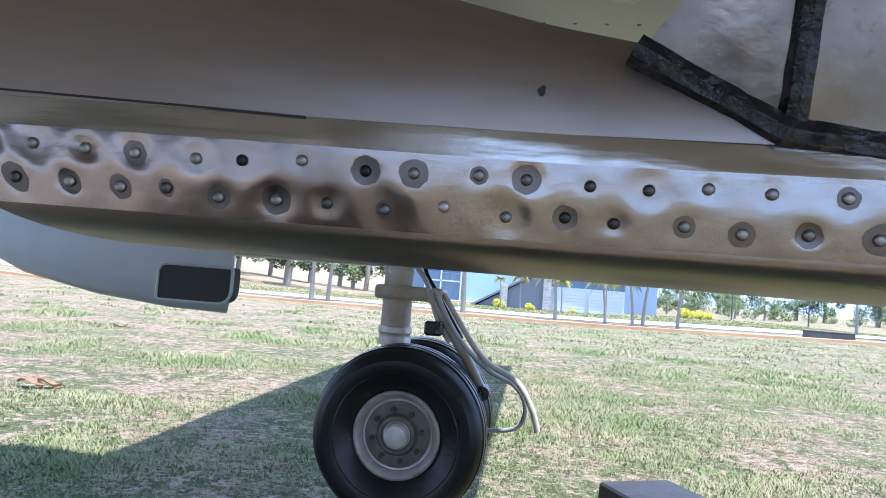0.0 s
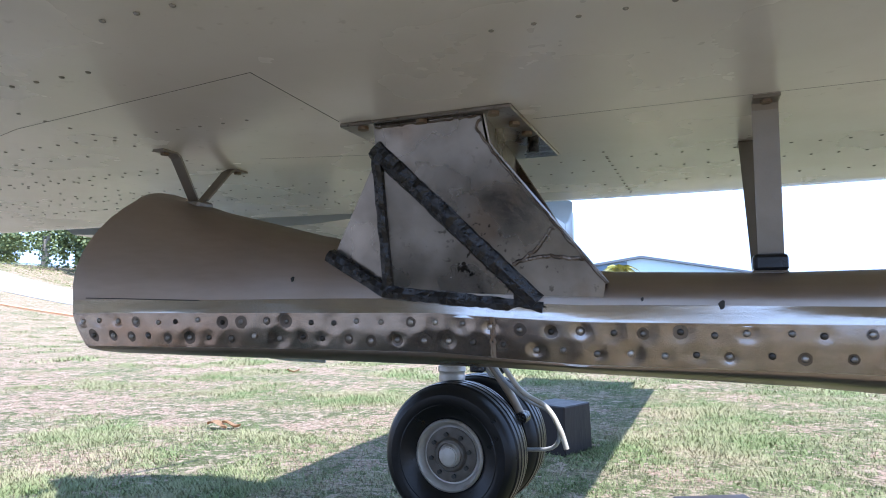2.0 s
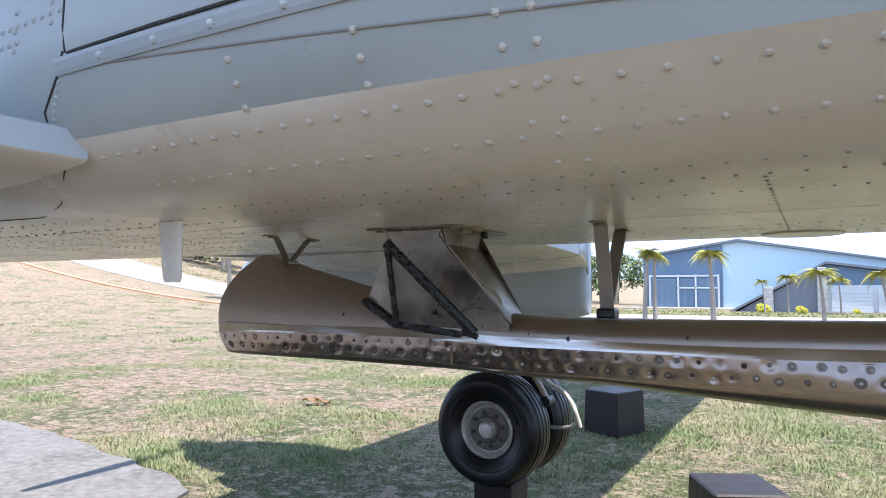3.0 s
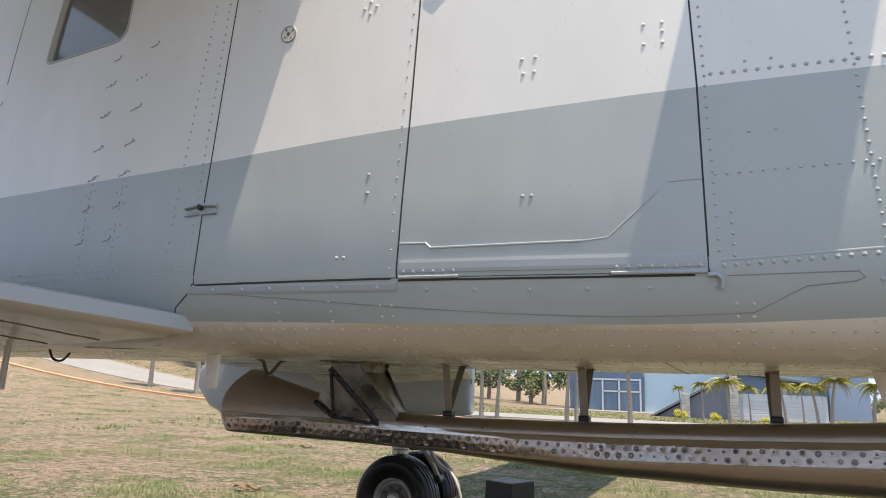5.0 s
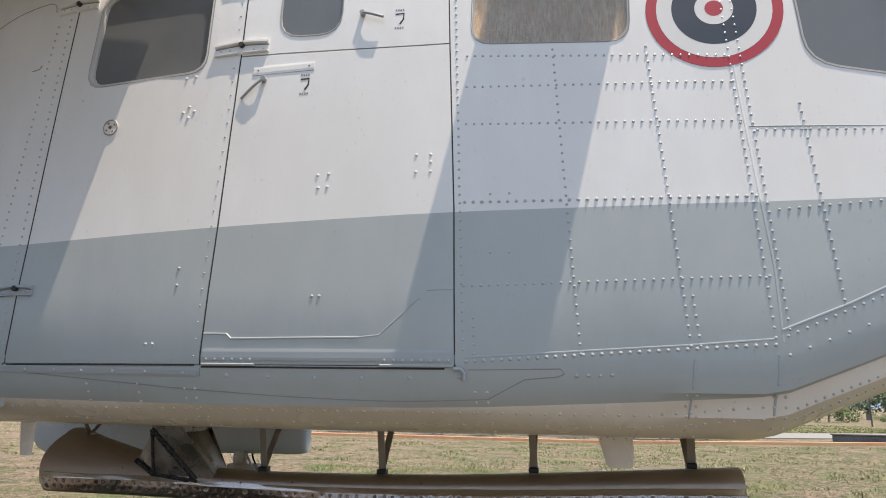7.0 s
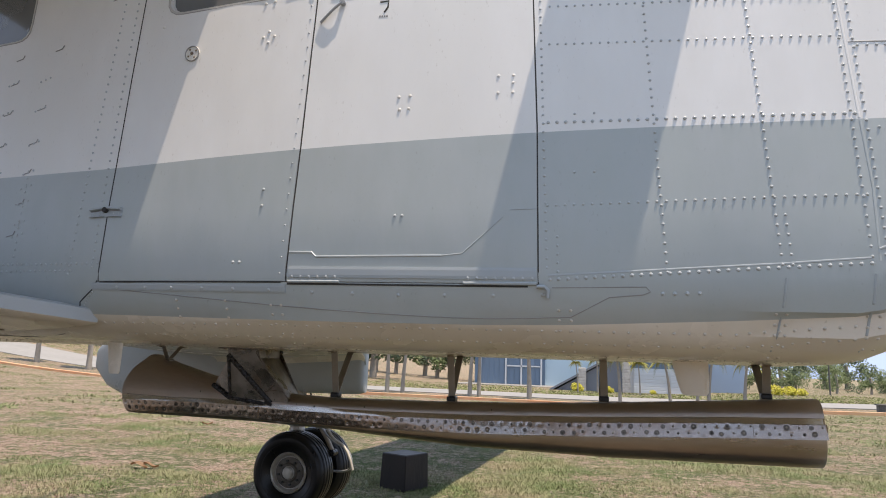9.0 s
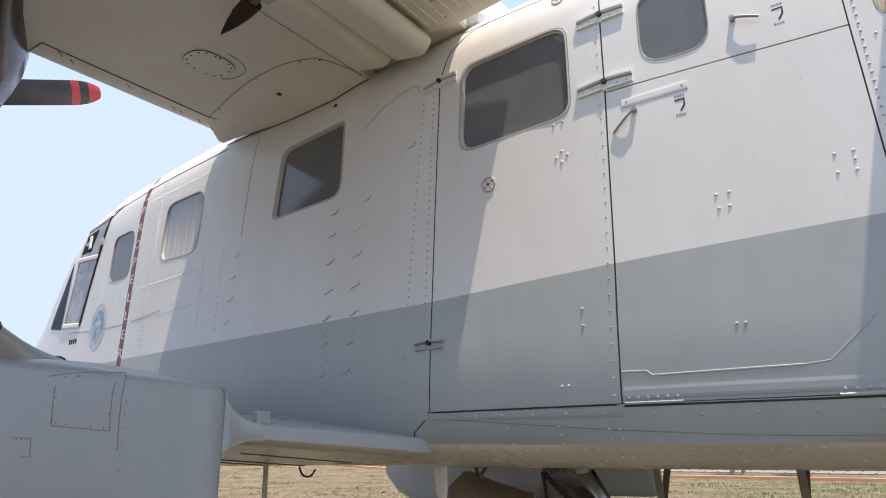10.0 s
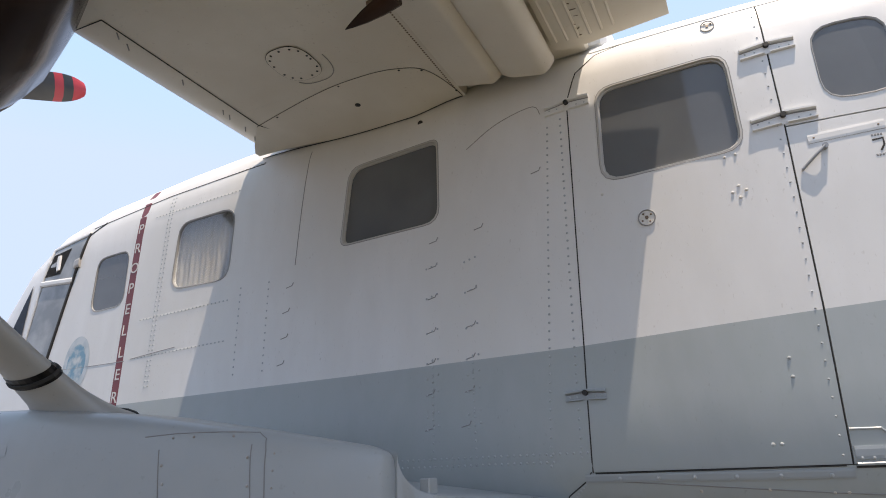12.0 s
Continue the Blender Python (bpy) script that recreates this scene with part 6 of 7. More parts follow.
for x, y0, y1 in ((0.52, 0.32, 0.7), (0.98, -0.2, 0.7), (1.42, -0.2, 0.7), (1.90, -0.2, 0.7), (-0.02, -0.3, 0.6), (-0.42, -0.3, 0.6)):
    n = int((y1 - y0) / 0.03)
    belly_dots += [((x, y0 + 0.03 * k, 1.2252), (0, 0, -1)) for k in range(n)]
for k in range(7):
    belly_dots += [((-1.0 + 0.035 * i, -0.28 + 0.12 * k, 1.2252), (0, 0, -1)) for i in range(26)]
for x in (-0.30, -0.66, -0.92):
    belly_dots += [((x, -0.26 + 0.026 * i, 1.2252), (0, 0, -1)) for i in range(30)]
rv = part("belly_rivets", domes(belly_dots, 0.0026, 0.0014), GRIMY, fuselage, "fine rivet rows under the belly")
tagged(rv, kind="stuff")


def belly_line(points, w, parent):
    b = bmesh.new()
    for (xa, ya), (xb, yb) in zip(points, points[1:]):
        pipe([(xa, ya, 1.2255), (xb, yb, 1.2255)], w, 5, bm=b)
    return part("belly_seam", b, SEAM_SHADE, parent, "dark panel joint under the belly")


belly_line([(-0.62, 0.10), (-0.08, -0.05), (0.281, -0.097), (0.273, 0.064)], 0.0008, fuselage)
belly_line([(0.47, 0.135), (2.2, 0.135)], 0.0007, fuselage)
belly_line([(0.08, 0.18), (0.24, 0.22)], 0.0007, fuselage)
belly_line([(0.90, 0.14), (1.06, 0.62)], 0.0007, fuselage)
part("round_cover", cyl((1.0, 0.60, 1.2225), (1.0, 0.60, 1.226), 0.075, n=32), BELLY, fuselage, "flush round cover under the belly")
part("round_cover_rim", pipe([(1.0 + 0.075 * math.cos(a), 0.60 + 0.075 * math.sin(a), 1.2235) for a in (2 * math.pi * k / 32 for k in range(33))], 0.002, 5), BELLY, fuselage)


def side_bead(name, points, w, h, material, label="", parent=None, n=None):
    pts = points if n is None else [(p.x, p.y) for p in curve_pts([(a, b, 0) for a, b in points], n)]
    dense = []
    for a, c in zip(pts, pts[1:]):
        k = max(1, int(math.hypot(c[0] - a[0], c[1] - a[1]) / 0.03))
        dense += [(a[0] + (c[0] - a[0]) * i / k, a[1] + (c[1] - a[1]) * i / k) for i in range(k)]
    dense.append(pts[-1])
    return part(name, strip_on_side(dense, w, h), material, parent or fuselage, label)


PANEL = mat("grey_strip_paint", (0.36, 0.40, 0.415), 0.35, spots=(0.32, 0.36, 0.375), spot_scale=4)
side_bead("stiffener_bead", [(0.856, 1.479), (0.922, 1.478), (0.935, 1.466), (1.28, 1.470)], 0.005, 0.0028, PANEL, "raised stiffener on the door", doors["lower"])
side_bead("stiffener_bead", [(1.280, 1.470), (1.335, 1.476), (1.438, 1.572)], 0.003, 0.0018, PANEL, "", doors["lower"])
side_bead("stiffener_bead", [(1.457, 1.592), (1.526, 1.594)], 0.003, 0.0018, PANEL, "", doors["lower"])
side_bead("kick_strip", [(0.858, 1.424), (1.526, 1.424)], 0.030, 0.0022, PANEL, "smooth reinforcing strip along the sill", doors["lower"])
side_bead("sill_bead", [(1.555, 1.420), (2.10, 1.452), (2.29, 1.467)], 0.005, 0.0012, PANEL, "pale raised joint above the roll")
side_bead("sill_bead", [(2.308, 1.488), (2.468, 1.553), (3.0, 1.80)], 0.006, 0.0018, PANEL, "")
side_bead("frame_bead", [(2.308, 1.46), (2.305, 1.64), (2.290, 1.803)], 0.005, 0.0007, GREY, "raised grey skin joint")
side_bead("frame_bead", [(2.289, 1.81), (2.263, 2.12), (2.235, 2.62)], 0.005, 0.0007, WHITE, "raised vertical skin joint")
side_bead("frame_bead", [(2.296, 1.43), (2.288, 1.33), (2.280, 1.255)], 0.006, 0.0016, PANEL, "")
side_bead("frame_bead", [(2.106, 1.418), (2.096, 1.32), (2.085, 1.25)], 0.005, 0.0016, PANEL, "")
side_bead("skin_joint", [(2.28, 2.010), (3.0, 1.998)], 0.003, 0.0010, SEALANT, "grey skin joint")
side_bead("drip_joint", [(0.215, 1.380), (0.40, 1.366), (0.62, 1.349), (0.85, 1.332), (1.13, 1.317), (1.38, 1.311), (1.610, 1.319)], 0.0026, 0.0012, FRAMEW, "thin dark sealed joint curving below the door", None, 40)
side_bead("drip_joint", [(1.610, 1.319), (1.64, 1.334), (1.705, 1.368), (1.785, 1.375)], 0.0026, 0.0012, FRAMEW)
side_bead("drip_joint", [(1.785, 1.375), (1.802, 1.382), (1.792, 1.394), (1.565, 1.390)], 0.0026, 0.0012, FRAMEW)
side_bead("sill_strip", [(0.205, 1.384), (0.850, 1.378)], 0.022, 0.0024, PANEL, "riveted strip below the front door leaf")
part("sill_gap", strip_on_side([(0.855 + 0.05 * k, 1.3920) for k in range(14)], 0.0045, 0.003), SEAM_SHADE, fuselage, "dark open gap under the rear leaf")
part("sill_gap", strip_on_side([(0.235 + 0.05 * k, 1.3960) for k in range(13)], 0.003, 0.0022), SEAM_SHADE, fuselage)
for a, c in ((0.858, 1.005), (1.34, 1.528)):
    part("piano_hinge", strip_on_side([(a, 1.399), ((a + c) / 2, 1.399), (c, 1.399)], 0.008, 0.0065), PANEL, doors["lower"], "painted piano hinge")
    b = domes(row(a + 0.012, 1.412, c - 0.012, 1.412, 0.024), 0.0062, 0.0044)
    part("hinge_rivets", b, RIVETG, doors["lower"])
for x, z in ((0.30, 1.382), (0.40, 1.381), (0.49, 1.380), (0.59, 1.379), (0.69, 1.378), (0.80, 1.376), (0.925, 1.370), (1.04, 1.368), (1.166, 1.366), (1.29, 1.367), (1.416, 1.368), (1.542, 1.372)):
    part("sill_screw", domes([(on_side(x, z, 0.002 if x < 0.86 else 0.0), side_normal(x, z))], 0.0062, 0.0034), RIVETG, fuselage)
side_bead("stub_joint", [(0.224, 1.40), (0.205, 1.375), (0.150, 1.338), (0.133, 1.305), (0.100, 1.275)], 0.0035, 0.0012, SEAM_SHADE, "dark crooked joint where the stub wing meets the skin")
part("stub_joint", pipe([(0.100, side_y(0.1, 1.275) - 0.001, 1.274), (-0.03, -0.345, 1.244), (-0.16, -0.300, 1.2338), (-0.40, -0.31, 1.235)], 0.0009, 5), SEAM_SHADE, fuselage)
for k in range(14):
    u = k / 13
    ROLL_X = 0.225 - 0.10 * u
    part("stub_rivet", domes([(on_side(ROLL_X, 1.39 - 0.10 * u), side_normal(ROLL_X, 1.35))], 0.0036, 0.0024), RIVETG, fuselage)
for k in range(3):
    xs0 = -0.10 - 0.22 * k
    part("rust_line", pipe([(xs0 + 0.01 * noise.noise(Vector((j * 0.7, k, 0))), -0.50 - 0.045 * j, 1.2345 + 0.02 * max(0.0, xs0 + 0.3) + 0.008 * (k == 0) + 0.004 * j) for j in range(11)], 0.0022, 5), RUSTBOLT, aeroplane, "rusty joint under the stub wing")
hook = [(1.528, 1.392), (1.546, 1.393), (1.555, 1.384), (1.554, 1.366)]
part("sill_hook", pipe([on_side(x, z, 0.006) for x, z in hook], 0.005, 8), PANEL, fuselage, "small painted hook at the door corner", smooth=50)


def hinge(x, z, half, parent, tilt=0.0, h=0.046):
    """Two channel leaves that rise to a dark pin."""
    paint = WHITE if z > 1.78 else PANEL
    plate = part("door_hinge", strip_on_side([(x - half, z - tilt), (x, z), (x + half, z + tilt)], h * 0.9, 0.0025), paint, parent, "painted channel hinge with a dark pin")
    for s in (-1, 1):
        top = [(x + s * half, z + h * 0.22 + s * tilt), (x + s * half * 0.5, z + h * 0.30 + s * tilt * 0.5), (x + s * 0.006, z + h * 0.36)]
        part("hinge_leaf", strip_on_side(top, h * 0.26, 0.013), paint, plate)
        low = [(x + s * half, z - h * 0.42 + s * tilt), (x + s * 0.008, z - h * 0.38)]
        part("hinge_leaf", strip_on_side(low, h * 0.12, 0.009), paint, plate)
        part("hinge_groove", strip_on_side([(p[0], p[1] - h * 0.17) for p in top], h * 0.06, 0.0040), FRAMEW, plate)
        for k in (0.45, 0.8):
            part("hinge_rivet", domes([(on_side(x + s * half * k, z - h * 0.14, 0.0025), side_normal(x, z))], 0.0032, 0.002), RIVETG, plate)
    p, n = on_side(x, z + h * 0.16), side_normal(x, z)
    part("hinge_pin", cyl(p - n * 0.002, p + n * 0.014, 0.0080, n=10), SEAM_SHADE, plate)


hinge(0.231, 1.608, 0.058, doors["front"], 0.0, 0.034)
hinge(0.254, 2.566, 0.075, doors["front"], 0.004)
hinge(0.871, 2.340, 0.085, doors["front"], 0.004)
hinge(0.869, 2.586, 0.075, doors["front"], 0.004)


def disc_lock(x, z, r, parent):
    p, n = on_side(x, z), side_normal(x, z)
    a = part("door_lock", cyl(p - n * 0.001, p + n * 0.003, r, n=24), RIVETB, parent, "round lock plate with four screws")
    part("lock_ring", pipe([p + n * 0.003 + Vector((math.cos(t), 0, math.sin(t))) * r for t in (2 * math.pi * k / 24 for k in range(25))], 0.0018, 5), FRAMEW, parent)
    part("lock_core", cyl(p, p + n * 0.006, r * 0.22, n=10), RUSTBOLT, parent)
    for k in range(4):
        t = k * math.pi / 2 + 0.6
        part("lock_screw", domes([(p + n * 0.003 + Vector((math.cos(t), 0, math.sin(t))) * r * 0.65, n)], r * 0.16, 0.002), RUSTBOLT, parent)


disc_lock(0.463, 2.108, 0.024, doors["front"])
disc_lock(0.722, 2.732, 0.020, doors["front"])


def lever(x, z, dx, dz, parent):
    p, n = on_side(x, z), side_normal(x, z)
    boss = part("handle_boss", cyl(p, p + n * 0.014, 0.008, n=14), HOSE, parent, "small round handle boss", smooth=50)
    part("door_handle", pipe(curve_pts([p + n * 0.011, p + n * 0.014 + Vector((dx * 0.4, 0, dz * 0.4)), p + n * 0.010 + Vector((dx, 0, dz))], 10), 0.0042, 8), HOSE, boss, "grey metal lever handle", smooth=50)


lever(0.953, 2.226, -0.066, -0.058, doors["lower"])
lever(1.240, 2.428, 0.066, -0.022, doors["upper"])
cover = part("handle_bar", strip_on_side([(0.917, 2.258), (0.921, 2.258), (1.005, 2.261), (1.100, 2.265), (1.104, 2.265)], 0.028, 0.0022), WHITE, doors["lower"], "flat painted cover strip")
for x, z in ((0.932, 2.259), (1.089, 2.265)):
    part("cover_screw", domes([(on_side(x, z, 0.0021), side_normal(x, z))], 0.0034, 0.0016), RUSTBOLT, cover)
# Thin dark line painted as the strip's shadow along its lower edge.
part("cover_edge", strip_on_side([(0.917, 2.2445), (1.103, 2.2515)], 0.0022, 0.0012), FRAMEW, cover)
for x, z in ((1.078, 2.206), (1.350, 2.405)):
    holder = doors["lower"] if z < 2.3 else doors["upper"]
    part("arrow_mark", strip_on_side([(x - 0.012, z + 0.016), (x + 0.013, z + 0.018), (x + 0.012, z - 0.002), (x + 0.002, z - 0.018)], 0.005, 0.0009), SEAM_SHADE, holder, "small black hooked arrow mark")
    for dz in (0.030, -0.030):
        for k in range(4):
            part("caption_bar", strip_on_side([(x - 0.012 + 0.007 * k, z + dz), (x - 0.0075 + 0.007 * k, z + dz)], 0.006, 0.0008), FRAMEW, holder)
for cx, cz, pts, holder in ((0.722, 2.138, ((-0.018, 0), (0, 0.018), (0.018, 0.002), (0.0, -0.018)), "front"), (1.157, 1.900, ((-0.016, 0.020), (0.016, 0.022), (-0.012, -0.018), (0.014, -0.016)), "lower"),
                            (1.437, 1.944, ((-0.02, 0.026), (0.02, 0.026), (0.02, 0.004), (-0.02, -0.024), (0.02, -0.024)), "lower"), (0.696, 1.451, ((-0.01, 0), (0.01, 0)), "front"), (1.160, 1.578, ((-0.010, 0), (0.010, 0.0)), "lower"),
                            (0.760, 1.636, ((0, 0.024), (0, -0.024)), "front"), (0.340, 2.214, ((0, 0),), "front"), (0.70, 2.252, ((0, 0), (0.03, 0.004)), "front")):
    for dx, dz in pts:
        part("door_rivet", domes([(on_side(cx + dx, cz + dz), side_normal(cx, cz))], 0.0052, 0.0032), RIVETB if cz > 1.78 else RIVETG, doors[holder])
for k in range(30):
    z = 1.42 + 0.045 * k
    part("door_edge_rivet", domes([(on_side(0.832 + 0.02 * min(1, k / 15), z), side_normal(0.842, z))], 0.003, 0.0018), RIVETG, doors["front"])

side_bead("door_edge", [(0.228, 1.398), (0.238, 1.75), (0.250, 2.30), (0.255, 2.58), (0.29, 2.69), (0.36, 2.752), (0.45, 2.778)], 0.0030, 0.0008, SEAM_SHADE, "dark gap along the front door edge")
side_bead("door_edge", [(0.850, 1.398), (0.862, 1.78), (0.870, 2.31), (0.868, 2.76)], 0.0022, 0.0008, SEAM_SHADE, "")
side_bead("door_edge", [(1.5322, 1.398), (1.5242, 1.81), (1.5022, 2.312), (1.4842, 2.77)], 0.0030, 0.0008, SEAM_SHADE, "")
side_bead("door_rail", [(0.34, 2.790), (0.9, 2.797), (1.6, 2.800)], 0.040, 0.004, WHITE, "riveted white rail over the doors")
part("rail_rivets", domes(row(0.36, 2.792, 1.6, 2.802, 0.034), 0.004, 0.0026), RIVETB, fuselage)
# small brackets ahead of the door
for x, z in ((0.132, 2.342), (-0.082, 2.184), (-0.255, 2.168), (-0.258, 2.076), (-0.262, 1.966), (-0.266, 1.850), (-0.269, 1.747), (-0.272, 1.648), (-0.277, 1.539), (-0.114, 1.972), (-0.121, 1.853), (-0.126, 1.750), (-0.132, 1.648), (-0.148, 1.543), (-0.89, 2.11), (-0.90, 2.01), (-0.90, 1.91), (-0.91, 1.81)):
    part("step_mark", strip_on_side([(x - 0.018, z), (x + 0.010, z + 0.006), (x + 0.016, z + 0.018)], 0.003, 0.0018), FRAMEW, fuselage)
side_bead("access_joint", [(-0.838, 2.70), (-0.860, 2.42), (-0.872, 2.198)], 0.003, 0.0012, FRAMEW, "thin access panel joint")
side_bead("access_joint", [(0.16, 2.56), (0.13, 2.60), (0.0, 2.57), (-0.12, 2.50)], 0.0025, 0.0012, FRAMEW, "", None, 14)
side_bead("roof_joint", [(-2.25, 2.655), (-1.7, 2.70), (-1.1, 2.715)], 0.004, 0.0015, SEAM_SHADE, "dark joint under the roof")
side_bead("roof_joint", [(-1.78, 1.93), (-1.50, 1.95)], 0.003, 0.0012, FRAMEW, "")
side_bead("roof_joint", [(-2.55, 1.955), (-2.2, 1.93), (-1.82, 1.925)], 0.003, 0.0012, FRAMEW, "")

# ---- painted marks ----
def disc(x, z, r0, r1, off, material, name, label="", sx=1.0):
    b = bmesh.new()
    n = 48
    ring = []
    for r in (r0, r1):
        ring.append([b.verts.new(on_side(x + sx * r * math.cos(t), z + r * math.sin(t), off)) for t in (2 * math.pi * k / n for k in range(n))])
    for k in range(n):
        b.faces.new((ring[0][k], ring[0][(k + 1) % n], ring[1][(k + 1) % n], ring[1][k]))
    bmesh.ops.recalc_face_normals(b, faces=b.faces[:])
    return part(name, b, material, fuselage, label)


disc(2.222, 2.362, 0.150, 0.178, 0.0010, ROUND_RED, "roundel_ring", "red outer ring of the painted roundel")
disc(2.222, 2.362, 0.110, 0.150, 0.0012, ROUND_WHITE, "roundel_ring", "white ring of the painted roundel")
disc(2.222, 2.362, 0.050, 0.110, 0.0014, ROUND_BLUE, "roundel_ring", "navy ring of the painted roundel")
disc(2.222, 2.362, 0.024, 0.050, 0.0016, ROUND_WHITE, "roundel_ring", "white inner ring of the painted roundel")
disc(2.222, 2.362, 0.001, 0.024, 0.0018, ROUND_RED, "roundel_ring", "red centre of the painted roundel")

stripe = part("warning_stripe", strip_on_side([(-1.850, 1.70 + 0.04 * k) for k in range(29)], 0.046, 0.0008), RED, fuselage, "dark red propeller warning stripe with white letters")
for k, ch in enumerate("PROPELLER"):
    z = 2.560 - 0.099 * k
    p, n = on_side(-1.850, z, 0.0012), side_normal(-1.850, z)
    zup = Vector((0, 0, 1))
    xr = zup.cross(n).normalized()
    m = Matrix.Translation(p) @ Matrix((xr, n.cross(xr), n)).transposed().to_4x4()
    text_mesh("letter", ch, 0.070, LETTER, m, stripe, 0.0005)

disc(-2.166, 1.948, 0.095, 0.132, 0.0010, mat("emblem_pale_rim", (0.55, 0.60, 0.62), 0.5, spots=(0.25, 0.36, 0.42), spot_scale=18), "emblem_rim", "faded pale blue oval emblem on the nose", 0.72)
disc(-2.166, 1.948, 0.001, 0.095, 0.0012, mat("emblem_blue", (0.16, 0.33, 0.44), 0.5, spots=(0.60, 0.63, 0.62), spot_scale=26, spot_amount=0.95), "emblem_field", "", 0.72)
for k in range(4):
    part("caption_bar", strip_on_side([(-2.52 + 0.028 * k, 1.895), (-2.50 + 0.028 * k, 1.895)], 0.028, 0.0008), SEAM_SHADE, fuselage)


# ---- cockpit side window ----
def cockpit():
    quad_o = [(-2.41, 1.985), (-2.66, 2.005), (-2.570, 2.600), (-2.262, 2.630)]
    pane = bmesh.new()
    nx, nz = 8, 12
    grid = []
    for i in range(nx + 1):
        u = i / nx
        col = []
        for j in range(nz + 1):
            v = j / nz
            a = Vector(quad_o[0]).lerp(Vector(quad_o[1]), u)
            c = Vector(quad_o[3]).lerp(Vector(quad_o[2]), u)
            q = a.lerp(c, v)
            col.append(pane.verts.new(on_side(q.x, q.y, 0.0015)))
        grid.append(col)
    for i in range(nx):
        for j in range(nz):
            pane.faces.new((grid[i][j], grid[i + 1][j], grid[i + 1][j + 1], grid[i][j + 1]))
    w = part("cockpit_window", pane, mat("cockpit_glazing", (0.20, 0.215, 0.22), 0.08, spots=(0.45, 0.46, 0.45), spot_scale=6, spot_amount=0.7), aeroplane, "tall cockpit side window with a pale frame and sliding pane", smooth=60)
    pts = [Vector(p) for p in quad_o]
    for a, c, wd, m in ((0, 1, 0.030, WHITE), (1, 2, 0.024, WHITE), (2, 3, 0.022, WHITE), (3, 0, 0.016, SEAM_SHADE)):
        part("window_bar", strip_on_side([tuple(pts[a].lerp(pts[c], k / 8)) for k in range(9)], wd, 0.008), m, w)
    a, c = pts[0].lerp(pts[3], 0.62), pts[1].lerp(pts[2], 0.68)
    part("window_bar", strip_on_side([tuple(a.lerp(c, k / 6)) for k in range(7)], 0.030, 0.010), WHITE, w)
    a, c = pts[0].lerp(pts[3], 0.70), pts[1].lerp(pts[2], 0.74)
    e, f = pts[0].lerp(pts[3], 0.93), pts[1].lerp(pts[2], 0.93)
    dark = [a.lerp(c, 0.48), a.lerp(c, 0.95), e.lerp(f, 0.9), e.lerp(f, 0.40)]
    b = bmesh.new()
    b.faces.new([b.verts.new(on_side(q.x, q.y, 0.004)) for q in dark])
    bmesh.ops.solidify(b, geom=b.faces[:], thickness=0.002)
    part("open_vent", b, SEAM_SHADE, w, "dark open vent pane")
    part("vent_pane", strip_on_side([tuple(dark[0].lerp(dark[3], 0.15) - Vector((0.03, 0))), tuple(dark[3] - Vector((0.09, 0.03)))], 0.03, 0.010), WHITE, w)
    part("window_catch", strip_on_side([(-2.325, 2.47), (-2.285, 2.475)], 0.05, 0.012), RIM, w, "small metal catch")
    part("door_gap", strip_on_side([(-2.262 + 0.0, 2.62), (-2.15, 2.665)], 0.010, 0.003), SEAM_SHADE, w)
    # windscreen side pane further forward
    b = bmesh.new()
    q = [(-2.69, 1.99), (-2.90, 2.02), (-2.86, 2.10), (-2.68, 2.42)]
    b.faces.new([b.verts.new(on_side(x, z, 0.004)) for x, z in q])
    bmesh.ops.solidify(b, geom=b.faces[:], thickness=0.002)
    part("windscreen_pane", b, ROUND_BLUE, w, "dark windscreen side pane")


cockpit()

# ---- belly aerials and drains ----
def blade_aerial(x, y, w, h, label):
    rings = []
    for k, (u, c) in enumerate(((0, 1.0), (0.6, 0.86), (0.92, 0.74), (1.0, 0.60))):
        z = BELLY_Z - h * u
        c = c * w / 2
        rings.append([(x + c * math.cos(t) + 0.12 * w * u, y + 0.007 * math.sin(t), z) for t in (2 * math.pi * i / 14 for i in range(14))])
    part("blade_aerial", loft(rings), BELLY, aeroplane, label, smooth=40)


blade_aerial(0.05, -0.20, 0.062, 0.105, "cream blade aerial under the belly")
blade_aerial(1.925, 0.06, 0.105, 0.100, "cream blade aerial under the rear belly")
part("drain_pipe", cyl((-0.62, -0.42, 1.23), (-0.62, -0.42, 1.09), 0.010, n=10), BELLY, aeroplane, "short drain pipe", smooth=50)
part("drain_hook", pipe(curve_pts([(-0.50, -0.36, 1.225), (-0.49, -0.35, 1.195), (-0.46, -0.34, 1.19), (-0.44, -0.33, 1.215)], 10), 0.004, 6), SEAM_SHADE, aeroplane, "small dark hook")
part("stub_drain", box((-0.30, -1.02, 1.19), (-0.275, -0.99, 1.27), 0.004), BELLY, aeroplane)
part("drain_pipe", cyl((-0.75, -0.95, 1.26), (-0.75, -0.95, 1.13), 0.012, n=10), BELLY, aeroplane, "short drain pipe", smooth=50)
part("stub_tab", box((-0.085, -0.93, 1.365), (-0.058, -0.885, 1.402), 0.003), PODGREY, aeroplane, "small bracket on the stub wing")

# ---- unseen plate added above the roof to cast the side's shade band ----
caster = part("roof_hatch", box((1.72, -0.74, 2.945), (2.10, -0.06, 2.963), 0.006), WHITE, aeroplane, "white roof hatch lid swung open over the side")
for x in (1.80, 2.02):
    part("lid_hinge", box((x - 0.03, -0.14, 2.86), (x + 0.03, -0.05, 2.947), 0.006), PANEL, caster)
